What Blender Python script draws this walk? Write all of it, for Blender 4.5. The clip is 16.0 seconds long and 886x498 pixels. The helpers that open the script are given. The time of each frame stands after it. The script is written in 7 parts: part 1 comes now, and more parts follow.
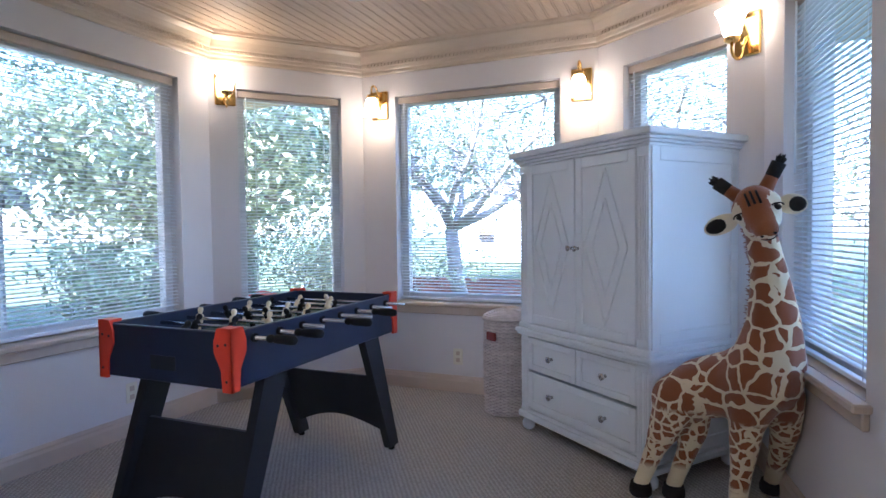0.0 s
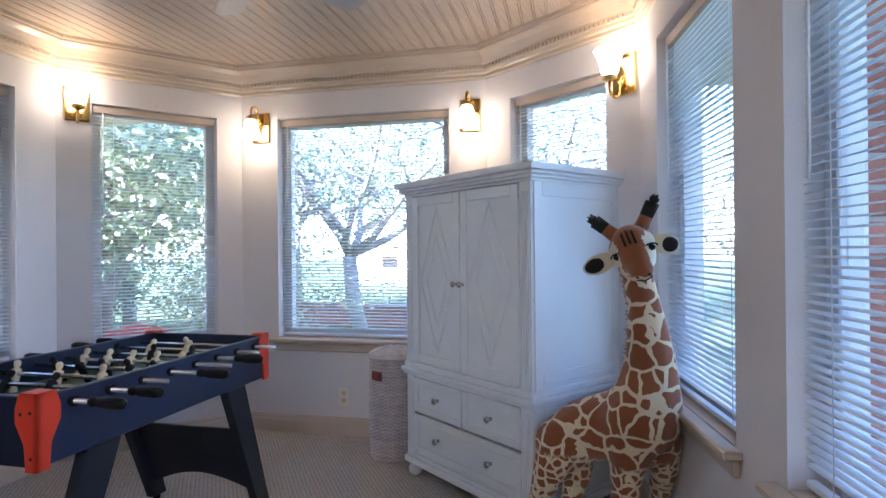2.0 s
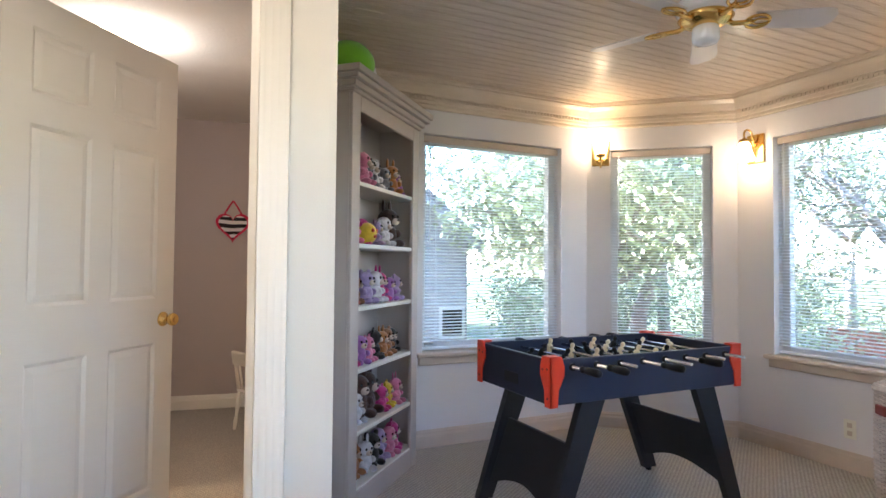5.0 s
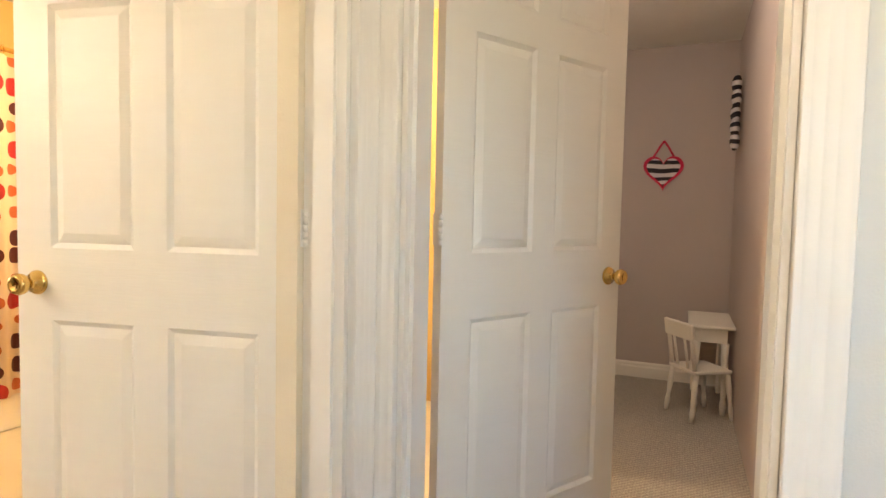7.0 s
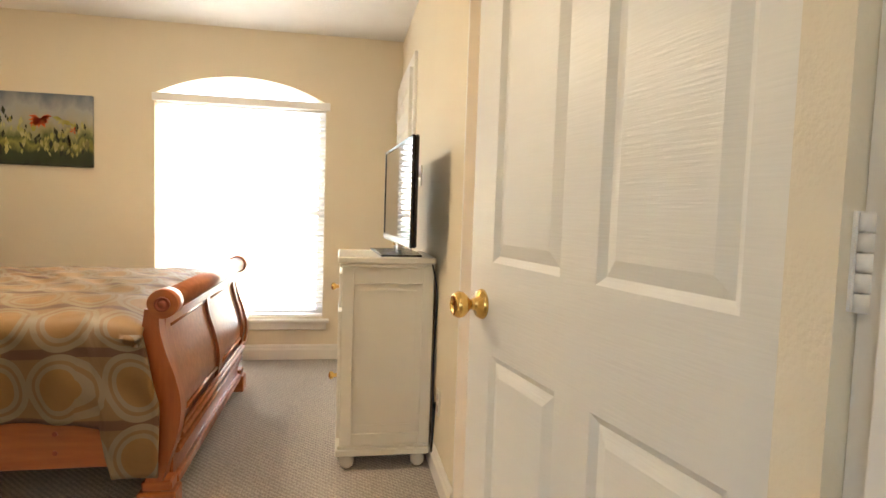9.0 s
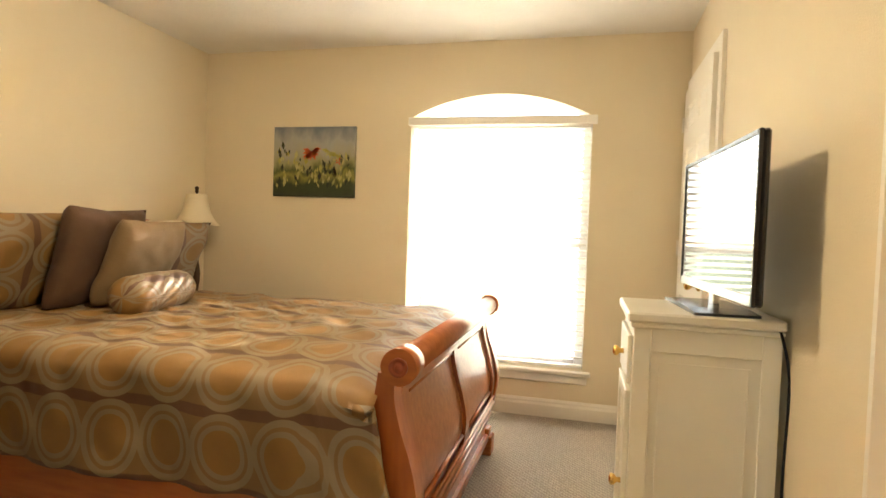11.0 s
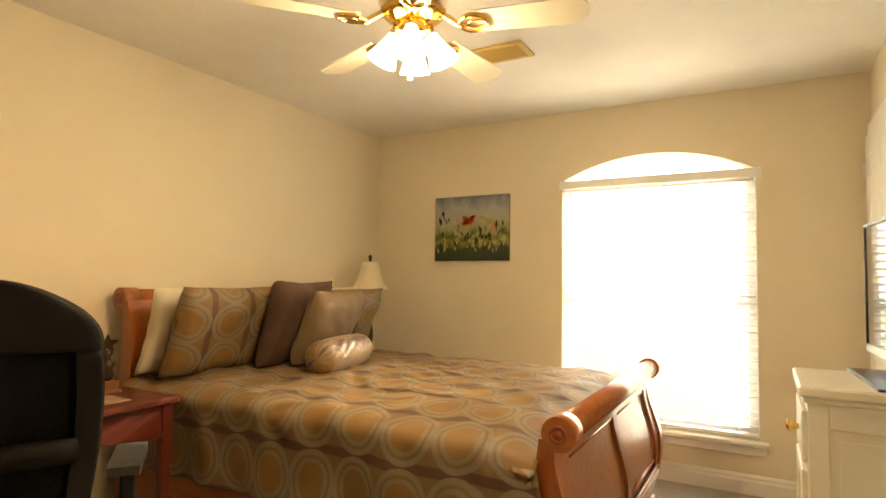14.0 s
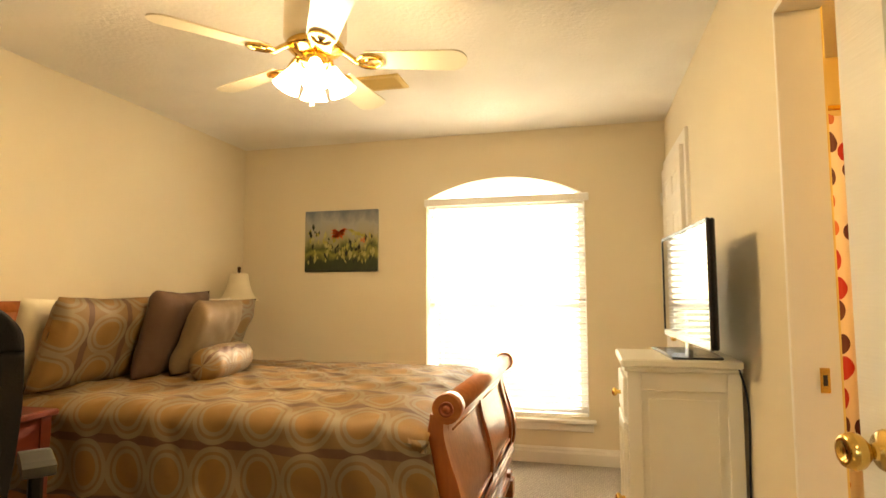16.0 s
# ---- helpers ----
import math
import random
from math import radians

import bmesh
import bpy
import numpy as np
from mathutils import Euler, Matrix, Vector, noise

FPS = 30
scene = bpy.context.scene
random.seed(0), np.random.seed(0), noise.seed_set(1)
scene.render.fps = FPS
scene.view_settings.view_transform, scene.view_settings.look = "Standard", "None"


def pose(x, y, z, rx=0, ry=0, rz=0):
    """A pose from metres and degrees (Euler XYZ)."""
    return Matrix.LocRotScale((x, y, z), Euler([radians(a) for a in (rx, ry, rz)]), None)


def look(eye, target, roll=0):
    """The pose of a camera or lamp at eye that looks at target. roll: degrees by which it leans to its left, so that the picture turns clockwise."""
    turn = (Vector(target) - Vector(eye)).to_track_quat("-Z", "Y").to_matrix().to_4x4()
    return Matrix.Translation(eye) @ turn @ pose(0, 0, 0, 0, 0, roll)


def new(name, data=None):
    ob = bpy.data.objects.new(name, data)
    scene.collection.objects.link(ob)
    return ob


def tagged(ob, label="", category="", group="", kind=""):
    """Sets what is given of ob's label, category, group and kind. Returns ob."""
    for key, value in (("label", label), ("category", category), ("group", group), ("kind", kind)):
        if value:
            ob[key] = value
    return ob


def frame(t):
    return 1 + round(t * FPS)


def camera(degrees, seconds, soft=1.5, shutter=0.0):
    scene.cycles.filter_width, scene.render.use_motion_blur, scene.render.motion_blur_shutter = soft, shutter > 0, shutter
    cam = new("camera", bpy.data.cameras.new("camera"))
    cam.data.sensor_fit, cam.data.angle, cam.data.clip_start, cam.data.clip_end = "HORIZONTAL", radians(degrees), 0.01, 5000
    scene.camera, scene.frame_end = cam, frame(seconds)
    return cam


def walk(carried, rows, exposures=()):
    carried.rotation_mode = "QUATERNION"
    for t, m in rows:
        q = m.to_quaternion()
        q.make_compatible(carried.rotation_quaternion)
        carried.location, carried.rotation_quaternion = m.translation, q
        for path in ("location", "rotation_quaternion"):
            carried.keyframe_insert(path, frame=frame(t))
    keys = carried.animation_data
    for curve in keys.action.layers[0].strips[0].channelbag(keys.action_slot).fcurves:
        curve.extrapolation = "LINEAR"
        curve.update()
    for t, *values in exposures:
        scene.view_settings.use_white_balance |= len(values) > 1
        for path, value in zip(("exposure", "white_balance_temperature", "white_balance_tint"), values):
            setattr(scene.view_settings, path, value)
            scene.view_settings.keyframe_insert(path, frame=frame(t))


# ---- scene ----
cam = camera(76.0, 16.0)
PATH = [
    (0, (1.724, 0.569, 1.158), (0.641, 2.249, 1.085), -0.7),
    (0.5, (1.8, 0.57, 1.16), (0.958, 2.383, 1.085), -0.5),
    (1, (1.791, 0.565, 1.174), (1.125, 2.449, 1.097), -0.5),
    (1.5, (1.751, 0.63, 1.187), (1.125, 2.528, 1.126), -0.6),
    (2, (1.744, 0.776, 1.213), (0.954, 2.614, 1.218), -0.5),
    (2.5, (1.863, 0.812, 1.257), (0.79, 2.495, 1.377), -0.4),
    (3, (2.012, 0.815, 1.28), (0.689, 2.297, 1.513), -0.5),
    (3.5, (2.153, 0.881, 1.257), (0.542, 2.035, 1.532), -0.4),
    (3.7, (2.198, 0.885, 1.258), (0.501, 1.908, 1.528), -0.5),
    (5.8, (2.329, 0.545, 1.172), (0.337, 0.708, 1.098), 0.6),
    (6, (2.247, 0.537, 1.165), (0.249, 0.549, 1.08), 0.5),
    (6.5, (1.89, 0.466, 1.164), (-0.074, 0.098, 1.068), 0.9),
    (7, (1.627, 0.383, 1.159), (-0.212, -0.397, 1.053), 1.2),
    (7.5, (1.395, 0.341, 1.168), (-0.142, -0.934, 1.047), 1.3),
    (8, (1.201, 0.184, 1.163), (-0.017, -1.397, 1.034), 1.4),
    (8.5, (1.112, 0.069, 1.153), (0.321, -1.764, 1.035), 2.0),
    (9, (0.953, -0.033, 1.162), (0.6, -1.997, 1.031), 1.9),
    (9.5, (0.896, -0.273, 1.157), (0.787, -2.266, 1.034), 2.0),
    (10, (0.91, -0.49, 1.167), (1.055, -2.483, 1.075), 1.9),
    (10.2, (0.95, -0.58, 1.168), (1.171, -2.566, 1.085), 2.0),
    (12.5, (1.173, -0.774, 1.203), (2.144, -2.523, 1.191), 1.1),
    (13, (1.153, -0.721, 1.208), (2.239, -2.4, 1.211), 0.9),
    (13.5, (1.119, -0.635, 1.217), (2.188, -2.325, 1.24), 0.8),
    (14, (1.046, -0.553, 1.255), (2.032, -2.29, 1.357), 0.7),
    (14.5, (1.027, -0.508, 1.281), (1.903, -2.288, 1.541), 0.5),
    (15, (1.0, -0.415, 1.242), (1.811, -2.214, 1.565), 0.1),
    (15.5, (1.05, -0.306, 1.201), (1.799, -2.142, 1.467), -0.2),
    (16, (1.092, -0.199, 1.206), (1.576, -2.133, 1.365), -0.2),
]
EXPOSURES = [(0, 3.22, 4780, 23), (2, 3.22, 4850, 22), (3, 3.45, 5000, 20), (3.7, 3.55, 5100, 19), (6, 3.72, 5800, 18), (7.5, 3.68, 6100, 17), (9, 3.1, 5850, 16), (10.2, 3.1, 6300, 12), (12.5, 2.98, 7000, 12), (13.5, 2.94, 7150, 12), (15, 2.84, 7950, 12), (16, 3.0, 8100, 13)]
walk(cam, [(t, look(eye, target, roll)) for t, eye, target, roll in PATH], EXPOSURES)

# ---- world and sun ----
world = bpy.data.worlds.new("sky")
scene.world = world
world.use_nodes = True
wn = world.node_tree
sky = wn.nodes.new("ShaderNodeTexSky")
sky.sky_type = "NISHITA"
sky.sun_disc = False
sky.sun_elevation = radians(22)
sky.sun_rotation = radians(206)
wn.links.new(sky.outputs[0], wn.nodes["Background"].inputs[0])
wn.nodes["Background"].inputs[1].default_value = 0.15
sun = new("sun", bpy.data.lights.new("sun", "SUN"))
sun.data.energy, sun.data.angle, sun.data.color = 5.0, radians(0.6), (1.0, 0.93, 0.82)
sun.matrix_world = look((-4.3, -9.0, 4.0), (0.0, 0.0, 0.0))

# watts of the rooms' lamps; the child's room one is an unseen addition
SCONCE_W, HALL_W, FAN_W, BATH_W, CHILD_FILL_W = 0.045, 1.1, 1.05, 5.5, 0.75


# ---- materials ----
def material(name, color, rough=0.5, metal=0.0, second=None, scale=8.0, mix=0.35, bump=0.0, bump_scale=60.0, coat=0.0, stretch=(1, 1, 1), vary=0.0, emit=0.0, emit_color=None, sheen=0.0):
    """A procedural surface: two tones of noise at two scales, and a fine relief."""
    m = bpy.data.materials.new(name)
    m.use_nodes = True
    n, l = m.node_tree.nodes, m.node_tree.links
    b = n["Principled BSDF"]
    b.inputs["Roughness"].default_value = rough
    b.inputs["Metallic"].default_value = metal
    b.inputs["Coat Weight"].default_value = coat
    b.inputs["Sheen Weight"].default_value = sheen
    tc = n.new("ShaderNodeTexCoord")
    mp = n.new("ShaderNodeMapping")
    mp.inputs["Scale"].default_value = stretch
    l.new(tc.outputs["Object"], mp.inputs["Vector"])
    big = n.new("ShaderNodeTexNoise")
    big.inputs["Scale"].default_value = scale
    big.inputs["Detail"].default_value = 6
    l.new(mp.outputs[0], big.inputs["Vector"])
    if second is None:
        second = tuple(c * 0.86 for c in color)
    mx = n.new("ShaderNodeMix")
    mx.data_type = "RGBA"
    mx.inputs[6].default_value = (*color, 1)
    mx.inputs[7].default_value = (*second, 1)
    ramp = n.new("ShaderNodeMapRange")
    ramp.inputs[1].default_value, ramp.inputs[2].default_value = 0.35, 0.7
    ramp.inputs[4].default_value = mix
    l.new(big.outputs[0], ramp.inputs[0])
    l.new(ramp.outputs[0], mx.inputs[0])
    out = mx.outputs[2]
    if vary:
        info = n.new("ShaderNodeObjectInfo")
        hsv = n.new("ShaderNodeHueSaturation")
        mr = n.new("ShaderNodeMapRange")
        mr.inputs[3].default_value, mr.inputs[4].default_value = 1 - vary, 1 + vary
        l.new(info.outputs["Random"], mr.inputs[0])
        l.new(mr.outputs[0], hsv.inputs["Value"])
        l.new(out, hsv.inputs["Color"])
        out = hsv.outputs[0]
    l.new(out, b.inputs["Base Color"])
    rr = n.new("ShaderNodeMapRange")
    rr.inputs[3].default_value, rr.inputs[4].default_value = max(0.02, rough * 0.85), min(1, rough * 1.15)
    l.new(big.outputs[0], rr.inputs[0])
    l.new(rr.outputs[0], b.inputs["Roughness"])
    if bump:
        fine = n.new("ShaderNodeTexNoise")
        fine.inputs["Scale"].default_value = bump_scale
        fine.inputs["Detail"].default_value = 4
        l.new(mp.outputs[0], fine.inputs["Vector"])
        bp = n.new("ShaderNodeBump")
        bp.inputs["Strength"].default_value = bump
        bp.inputs["Distance"].default_value = 0.004
        l.new(fine.outputs[0], bp.inputs["Height"])
        l.new(bp.outputs[0], b.inputs["Normal"])
    if emit:
        b.inputs["Emission Color"].default_value = (*(emit_color or color), 1)
        b.inputs["Emission Strength"].default_value = emit
    return m


def nodes_of(m):
    return m.node_tree.nodes, m.node_tree.links, m.node_tree.nodes["Principled BSDF"]


def carpet_material(name, light, dark):
    """Berber carpet: rows of small loops."""
    m = material(name, light, 0.95, second=dark, scale=1.2, mix=0.5)
    n, l, b = nodes_of(m)
    tc = n.new("ShaderNodeTexCoord")
    v = n.new("ShaderNodeTexVoronoi")
    v.inputs["Scale"].default_value = 85
    v.inputs["Randomness"].default_value = 0.45
    l.new(tc.outputs["Object"], v.inputs["Vector"])
    w = n.new("ShaderNodeTexWave")
    w.inputs["Scale"].default_value = 22
    w.inputs["Distortion"].default_value = 3.0
    w.inputs["Detail"].default_value = 3
    w.inputs["Detail Scale"].default_value = 6
    w.bands_direction = "DIAGONAL"
    l.new(tc.outputs["Object"], w.inputs["Vector"])
    add = n.new("ShaderNodeMath")
    add.operation = "MULTIPLY_ADD"
    l.new(w.outputs[1], add.inputs[0])
    add.inputs[1].default_value = 0.4
    l.new(v.outputs["Distance"], add.inputs[2])
    bp = n.new("ShaderNodeBump")
    bp.inputs["Strength"].default_value = 0.9
    bp.inputs["Distance"].default_value = 0.006
    bp.invert = True
    l.new(add.outputs[0], bp.inputs["Height"])
    l.new(bp.outputs[0], b.inputs["Normal"])
    # shade between the loops put into the colour: darker where the relief dips
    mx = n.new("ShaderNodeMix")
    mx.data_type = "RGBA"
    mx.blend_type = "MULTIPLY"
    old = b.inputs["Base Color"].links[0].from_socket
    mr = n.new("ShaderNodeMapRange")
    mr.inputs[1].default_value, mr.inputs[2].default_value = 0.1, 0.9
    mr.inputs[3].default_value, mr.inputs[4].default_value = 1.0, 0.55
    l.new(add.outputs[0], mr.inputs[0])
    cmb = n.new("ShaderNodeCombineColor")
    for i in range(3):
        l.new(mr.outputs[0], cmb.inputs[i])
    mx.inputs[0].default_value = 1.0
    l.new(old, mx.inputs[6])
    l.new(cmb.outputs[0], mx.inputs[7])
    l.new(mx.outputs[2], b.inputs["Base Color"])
    return m


def giraffe_material():
    m = material("giraffe_plush", (0.72, 0.6, 0.36), 0.95, bump=0.6, bump_scale=300, sheen=0.3)
    n, l, b = nodes_of(m)
    tc = n.new("ShaderNodeTexCoord")
    sep = n.new("ShaderNodeSeparateXYZ")
    l.new(tc.outputs["Object"], sep.inputs[0])
    wobble = n.new("ShaderNodeTexNoise")
    wobble.inputs["Scale"].default_value = 16
    l.new(tc.outputs["Object"], wobble.inputs["Vector"])
    warp = n.new("ShaderNodeVectorMath")
    warp.operation = "MULTIPLY_ADD"
    warp.inputs[1].default_value = (0.045, 0.045, 0.045)
    l.new(wobble.outputs["Color"], warp.inputs[0])
    l.new(tc.outputs["Object"], warp.inputs[2])
    big, small = n.new("ShaderNodeTexVoronoi"), n.new("ShaderNodeTexVoronoi")
    for v, s in ((big, 12.0), (small, 24.0)):
        v.feature = "DISTANCE_TO_EDGE"
        v.inputs["Scale"].default_value = s
        v.inputs["Randomness"].default_value = 0.75
        l.new(warp.outputs[0], v.inputs["Vector"])
    hi = n.new("ShaderNodeMath")
    hi.operation = "GREATER_THAN"
    hi.inputs[1].default_value = 0.075
    l.new(big.outputs["Distance"], hi.inputs[0])
    lo = n.new("ShaderNodeMath")
    lo.operation = "GREATER_THAN"
    lo.inputs[1].default_value = 0.12
    l.new(small.outputs["Distance"], lo.inputs[0])
    low = n.new("ShaderNodeMapRange")
    low.inputs[1].default_value, low.inputs[2].default_value = 0.42, 0.4
    l.new(sep.outputs[2], low.inputs[0])
    pick = n.new("ShaderNodeMix")
    l.new(low.outputs[0], pick.inputs[0])
    l.new(hi.outputs[0], pick.inputs[2])
    l.new(lo.outputs[0], pick.inputs[3])
    sock = n.new("ShaderNodeMapRange")
    sock.inputs[1].default_value, sock.inputs[2].default_value = 0.13, 0.16
    l.new(sep.outputs[2], sock.inputs[0])
    mul = n.new("ShaderNodeMath")
    mul.operation = "MULTIPLY"
    l.new(pick.outputs[0], mul.inputs[0])
    l.new(sock.outputs[0], mul.inputs[1])
    mx = n.new("ShaderNodeMix")
    mx.data_type = "RGBA"
    mx.inputs[6].default_value = (0.74, 0.62, 0.4, 1)
    mx.inputs[7].default_value = (0.25, 0.075, 0.02, 1)
    l.new(mul.outputs[0], mx.inputs[0])
    l.new(mx.outputs[2], b.inputs["Base Color"])
    return m


def bedding_material(name, axis_u=0, axis_v=1):
    """Tan satin with rows of woven rings between darker stripes."""
    m = material(name, (0.185, 0.11, 0.046), 0.55, second=(0.145, 0.085, 0.038), scale=5, bump=0.3, bump_scale=25)
    n, l, b = nodes_of(m)
    tc = n.new("ShaderNodeTexCoord")
    sep = n.new("ShaderNodeSeparateXYZ")
    l.new(tc.outputs["UV"], sep.inputs[0])

    def math_node(op, a, c):
        x = n.new("ShaderNodeMath")
        x.operation = op
        for i, value in enumerate((a, c)):
            if value is None:
                continue
            if isinstance(value, (int, float)):
                x.inputs[i].default_value = value
            else:
                l.new(value, x.inputs[i])
        return x.outputs[0]

    cell_u, cell_v = 0.2, 0.245
    u = math_node("SUBTRACT", math_node("FRACT", math_node("DIVIDE", sep.outputs[0], cell_u), None), 0.5)
    v = math_node("SUBTRACT", math_node("FRACT", math_node("DIVIDE", sep.outputs[1], cell_v), None), 0.5)
    uu, vv = math_node("MULTIPLY", u, cell_u), math_node("MULTIPLY", v, cell_v * 0.86)
    r = math_node("SQRT", math_node("ADD", math_node("MULTIPLY", uu, uu), math_node("MULTIPLY", vv, vv)), None)
    ring1 = math_node("COMPARE", r, 0.094)
    n[ring1.node.name].inputs[2].default_value = 0.009
    ring2 = math_node("COMPARE", r, 0.068)
    n[ring2.node.name].inputs[2].default_value = 0.007
    rings = math_node("MAXIMUM", ring1, ring2)
    disc = math_node("LESS_THAN", r, 0.062)
    stripe = math_node("GREATER_THAN", math_node("ABSOLUTE", v, None), 0.43)
    stripe = math_node("MULTIPLY", stripe, math_node("GREATER_THAN", r, 0.1))
    out = b.inputs["Base Color"].links[0].from_socket
    for mask, color in ((stripe, (0.1, 0.05, 0.028, 1)), (disc, (0.21, 0.115, 0.034, 1)), (rings, (0.205, 0.16, 0.1, 1))):
        mx = n.new("ShaderNodeMix")
        mx.data_type = "RGBA"
        mx.inputs[7].default_value = color
        l.new(mask, mx.inputs[0])
        l.new(out, mx.inputs[6])
        out = mx.outputs[2]
    l.new(out, b.inputs["Base Color"])
    return m


def curtain_material():
    """Cream cloth with red and brown dots."""
    m = material("dotted_cloth", (0.75, 0.6, 0.42), 0.8)
    n, l, b = nodes_of(m)
    tc = n.new("ShaderNodeTexCoord")
    mp = n.new("ShaderNodeMapping")
    mp.inputs["Scale"].default_value = (9, 0.01, 9)
    l.new(tc.outputs["Object"], mp.inputs["Vector"])
    v = n.new("ShaderNodeTexVoronoi")
    v.inputs["Scale"].default_value = 1.0
    v.inputs["Randomness"].default_value = 0.35
    l.new(mp.outputs[0], v.inputs["Vector"])
    dot = n.new("ShaderNodeMath")
    dot.operation = "LESS_THAN"
    dot.inputs[1].default_value = 0.42
    l.new(v.outputs["Distance"], dot.inputs[0])
    ramp = n.new("ShaderNodeValToRGB")
    ramp.color_ramp.interpolation = "CONSTANT"
    e = ramp.color_ramp.elements
    e[0].color, e[1].color, e[1].position = (0.42, 0.02, 0.015, 1), (0.09, 0.015, 0.012, 1), 0.35
    x = e.new(0.62)
    x.color = (0.5, 0.12, 0.03, 1)
    l.new(v.outputs["Color"], ramp.inputs[0])
    mx = n.new("ShaderNodeMix")
    mx.data_type = "RGBA"
    l.new(dot.outputs[0], mx.inputs[0])
    l.new(b.inputs["Base Color"].links[0].from_socket, mx.inputs[6])
    l.new(ramp.outputs[0], mx.inputs[7])
    l.new(mx.outputs[2], b.inputs["Base Color"])
    return m


def picture_material():
    """A loose flower painting: grey sky, dark grass, strokes of yellow and white."""
    m = material("flower_painting", (0.3, 0.32, 0.33), 0.5)
    n, l, b = nodes_of(m)
    tc = n.new("ShaderNodeTexCoord")
    sep = n.new("ShaderNodeSeparateXYZ")
    l.new(tc.outputs["Object"], sep.inputs[0])
    noise1 = n.new("ShaderNodeTexNoise")
    noise1.inputs["Scale"].default_value = 14
    noise1.inputs["Detail"].default_value = 6
    mp = n.new("ShaderNodeMapping")
    mp.inputs["Scale"].default_value = (1, 1, 0.5)
    mp.inputs["Rotation"].default_value = (0, 0.35, 0)
    l.new(tc.outputs["Object"], mp.inputs["Vector"])
    l.new(mp.outputs[0], noise1.inputs["Vector"])
    add = n.new("ShaderNodeMath")
    add.operation = "MULTIPLY_ADD"
    add.inputs[1].default_value = 0.22
    l.new(noise1.outputs[0], add.inputs[0])
    l.new(sep.outputs[2], add.inputs[2])
    ramp = n.new("ShaderNodeValToRGB")
    e = ramp.color_ramp.elements
    e[0].position, e[0].color = 0.05, (0.01, 0.014, 0.006, 1)
    e[1].position, e[1].color = 0.62, (0.13, 0.16, 0.19, 1)
    for p, c in ((0.2, (0.03, 0.045, 0.012, 1)), (0.26, (0.25, 0.24, 0.05, 1)), (0.3, (0.07, 0.09, 0.02, 1)), (0.35, (0.3, 0.29, 0.12, 1)), (0.42, (0.36, 0.34, 0.25, 1)), (0.5, (0.34, 0.34, 0.32, 1))):
        x = e.new(p)
        x.color = c
    l.new(add.outputs[0], ramp.inputs[0])
    l.new(ramp.outputs[0], b.inputs["Base Color"])
    return m


def glass_material():
    m = bpy.data.materials.new("window_glass")
    m.use_nodes = True
    n, l, b = nodes_of(m)
    b.inputs["Base Color"].default_value = (0.97, 0.985, 0.98, 1)
    b.inputs["Roughness"].default_value = 0.0
    b.inputs["IOR"].default_value = 1.05
    b.inputs["Transmission Weight"].default_value = 1.0
    return m


def leaf_material(name, color, second):
    m = material(name, color, 0.7, second=second, scale=1.5, mix=1.0, vary=0.15)
    n, l, b = nodes_of(m)
    g = n.new("ShaderNodeNewGeometry")
    hsv = n.new("ShaderNodeHueSaturation")
    mr = n.new("ShaderNodeMapRange")
    mr.inputs[3].default_value, mr.inputs[4].default_value = 0.55, 1.5
    l.new(g.outputs["Random Per Island"], mr.inputs[0])
    l.new(mr.outputs[0], hsv.inputs["Value"])
    l.new(b.inputs["Base Color"].links[0].from_socket, hsv.inputs["Color"])
    l.new(hsv.outputs[0], b.inputs["Base Color"])
    return m


M_WALL = material("game_wall_paint", (0.74, 0.7, 0.69), 0.75, second=(0.68, 0.64, 0.63), scale=2.5, bump=0.25, bump_scale=180)
M_HALL = material("hall_wall_paint", (0.78, 0.74, 0.66), 0.75, second=(0.72, 0.68, 0.6), scale=2.5, bump=0.25, bump_scale=180)
M_BEDWALL = material("bedroom_wall_paint", (0.74, 0.65, 0.48), 0.8, second=(0.7, 0.61, 0.45), scale=2, bump=0.3, bump_scale=150)
M_HEARTWALL = material("mauve_wall_paint", (0.5, 0.43, 0.4), 0.8, second=(0.46, 0.39, 0.37), scale=2, bump=0.25, bump_scale=150)
M_BATHWALL = material("yellow_bath_paint", (0.8, 0.58, 0.2), 0.7, scale=3, bump=0.2, bump_scale=150)
M_CEIL = material("ceiling_texture", (0.82, 0.79, 0.72), 0.9, scale=4, bump=0.8, bump_scale=45)
M_PLANK = material("washed_plank", (0.68, 0.56, 0.43), 0.48, second=(0.55, 0.43, 0.32), scale=6, mix=0.8, stretch=(12, 0.6, 1), bump=0.2, bump_scale=40, coat=0.12)
M_CROWN = material("crown_wood", (0.66, 0.55, 0.42), 0.32, second=(0.58, 0.47, 0.35), scale=4, mix=0.7, stretch=(1, 1, 6), coat=0.3)
M_TRIM = material("tan_trim", (0.6, 0.49, 0.39), 0.5, second=(0.52, 0.42, 0.33), scale=5, mix=0.7)
M_WHITE = material("white_trim", (0.82, 0.78, 0.7), 0.5, scale=3, mix=0.3, bump=0.08, bump_scale=90)
M_DOOR = material("white_door_paint", (0.8, 0.76, 0.67), 0.42, second=(0.77, 0.73, 0.64), scale=2, mix=0.4, bump=0.14, bump_scale=14, stretch=(1, 1, 16))
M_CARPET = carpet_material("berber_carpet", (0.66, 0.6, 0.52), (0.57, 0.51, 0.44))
M_TILE = material("bath_tile", (0.75, 0.68, 0.52), 0.3, scale=3)
M_SLAT = material("blind_slat", (0.8, 0.82, 0.85), 0.45, scale=2, mix=0.2, vary=0.03)
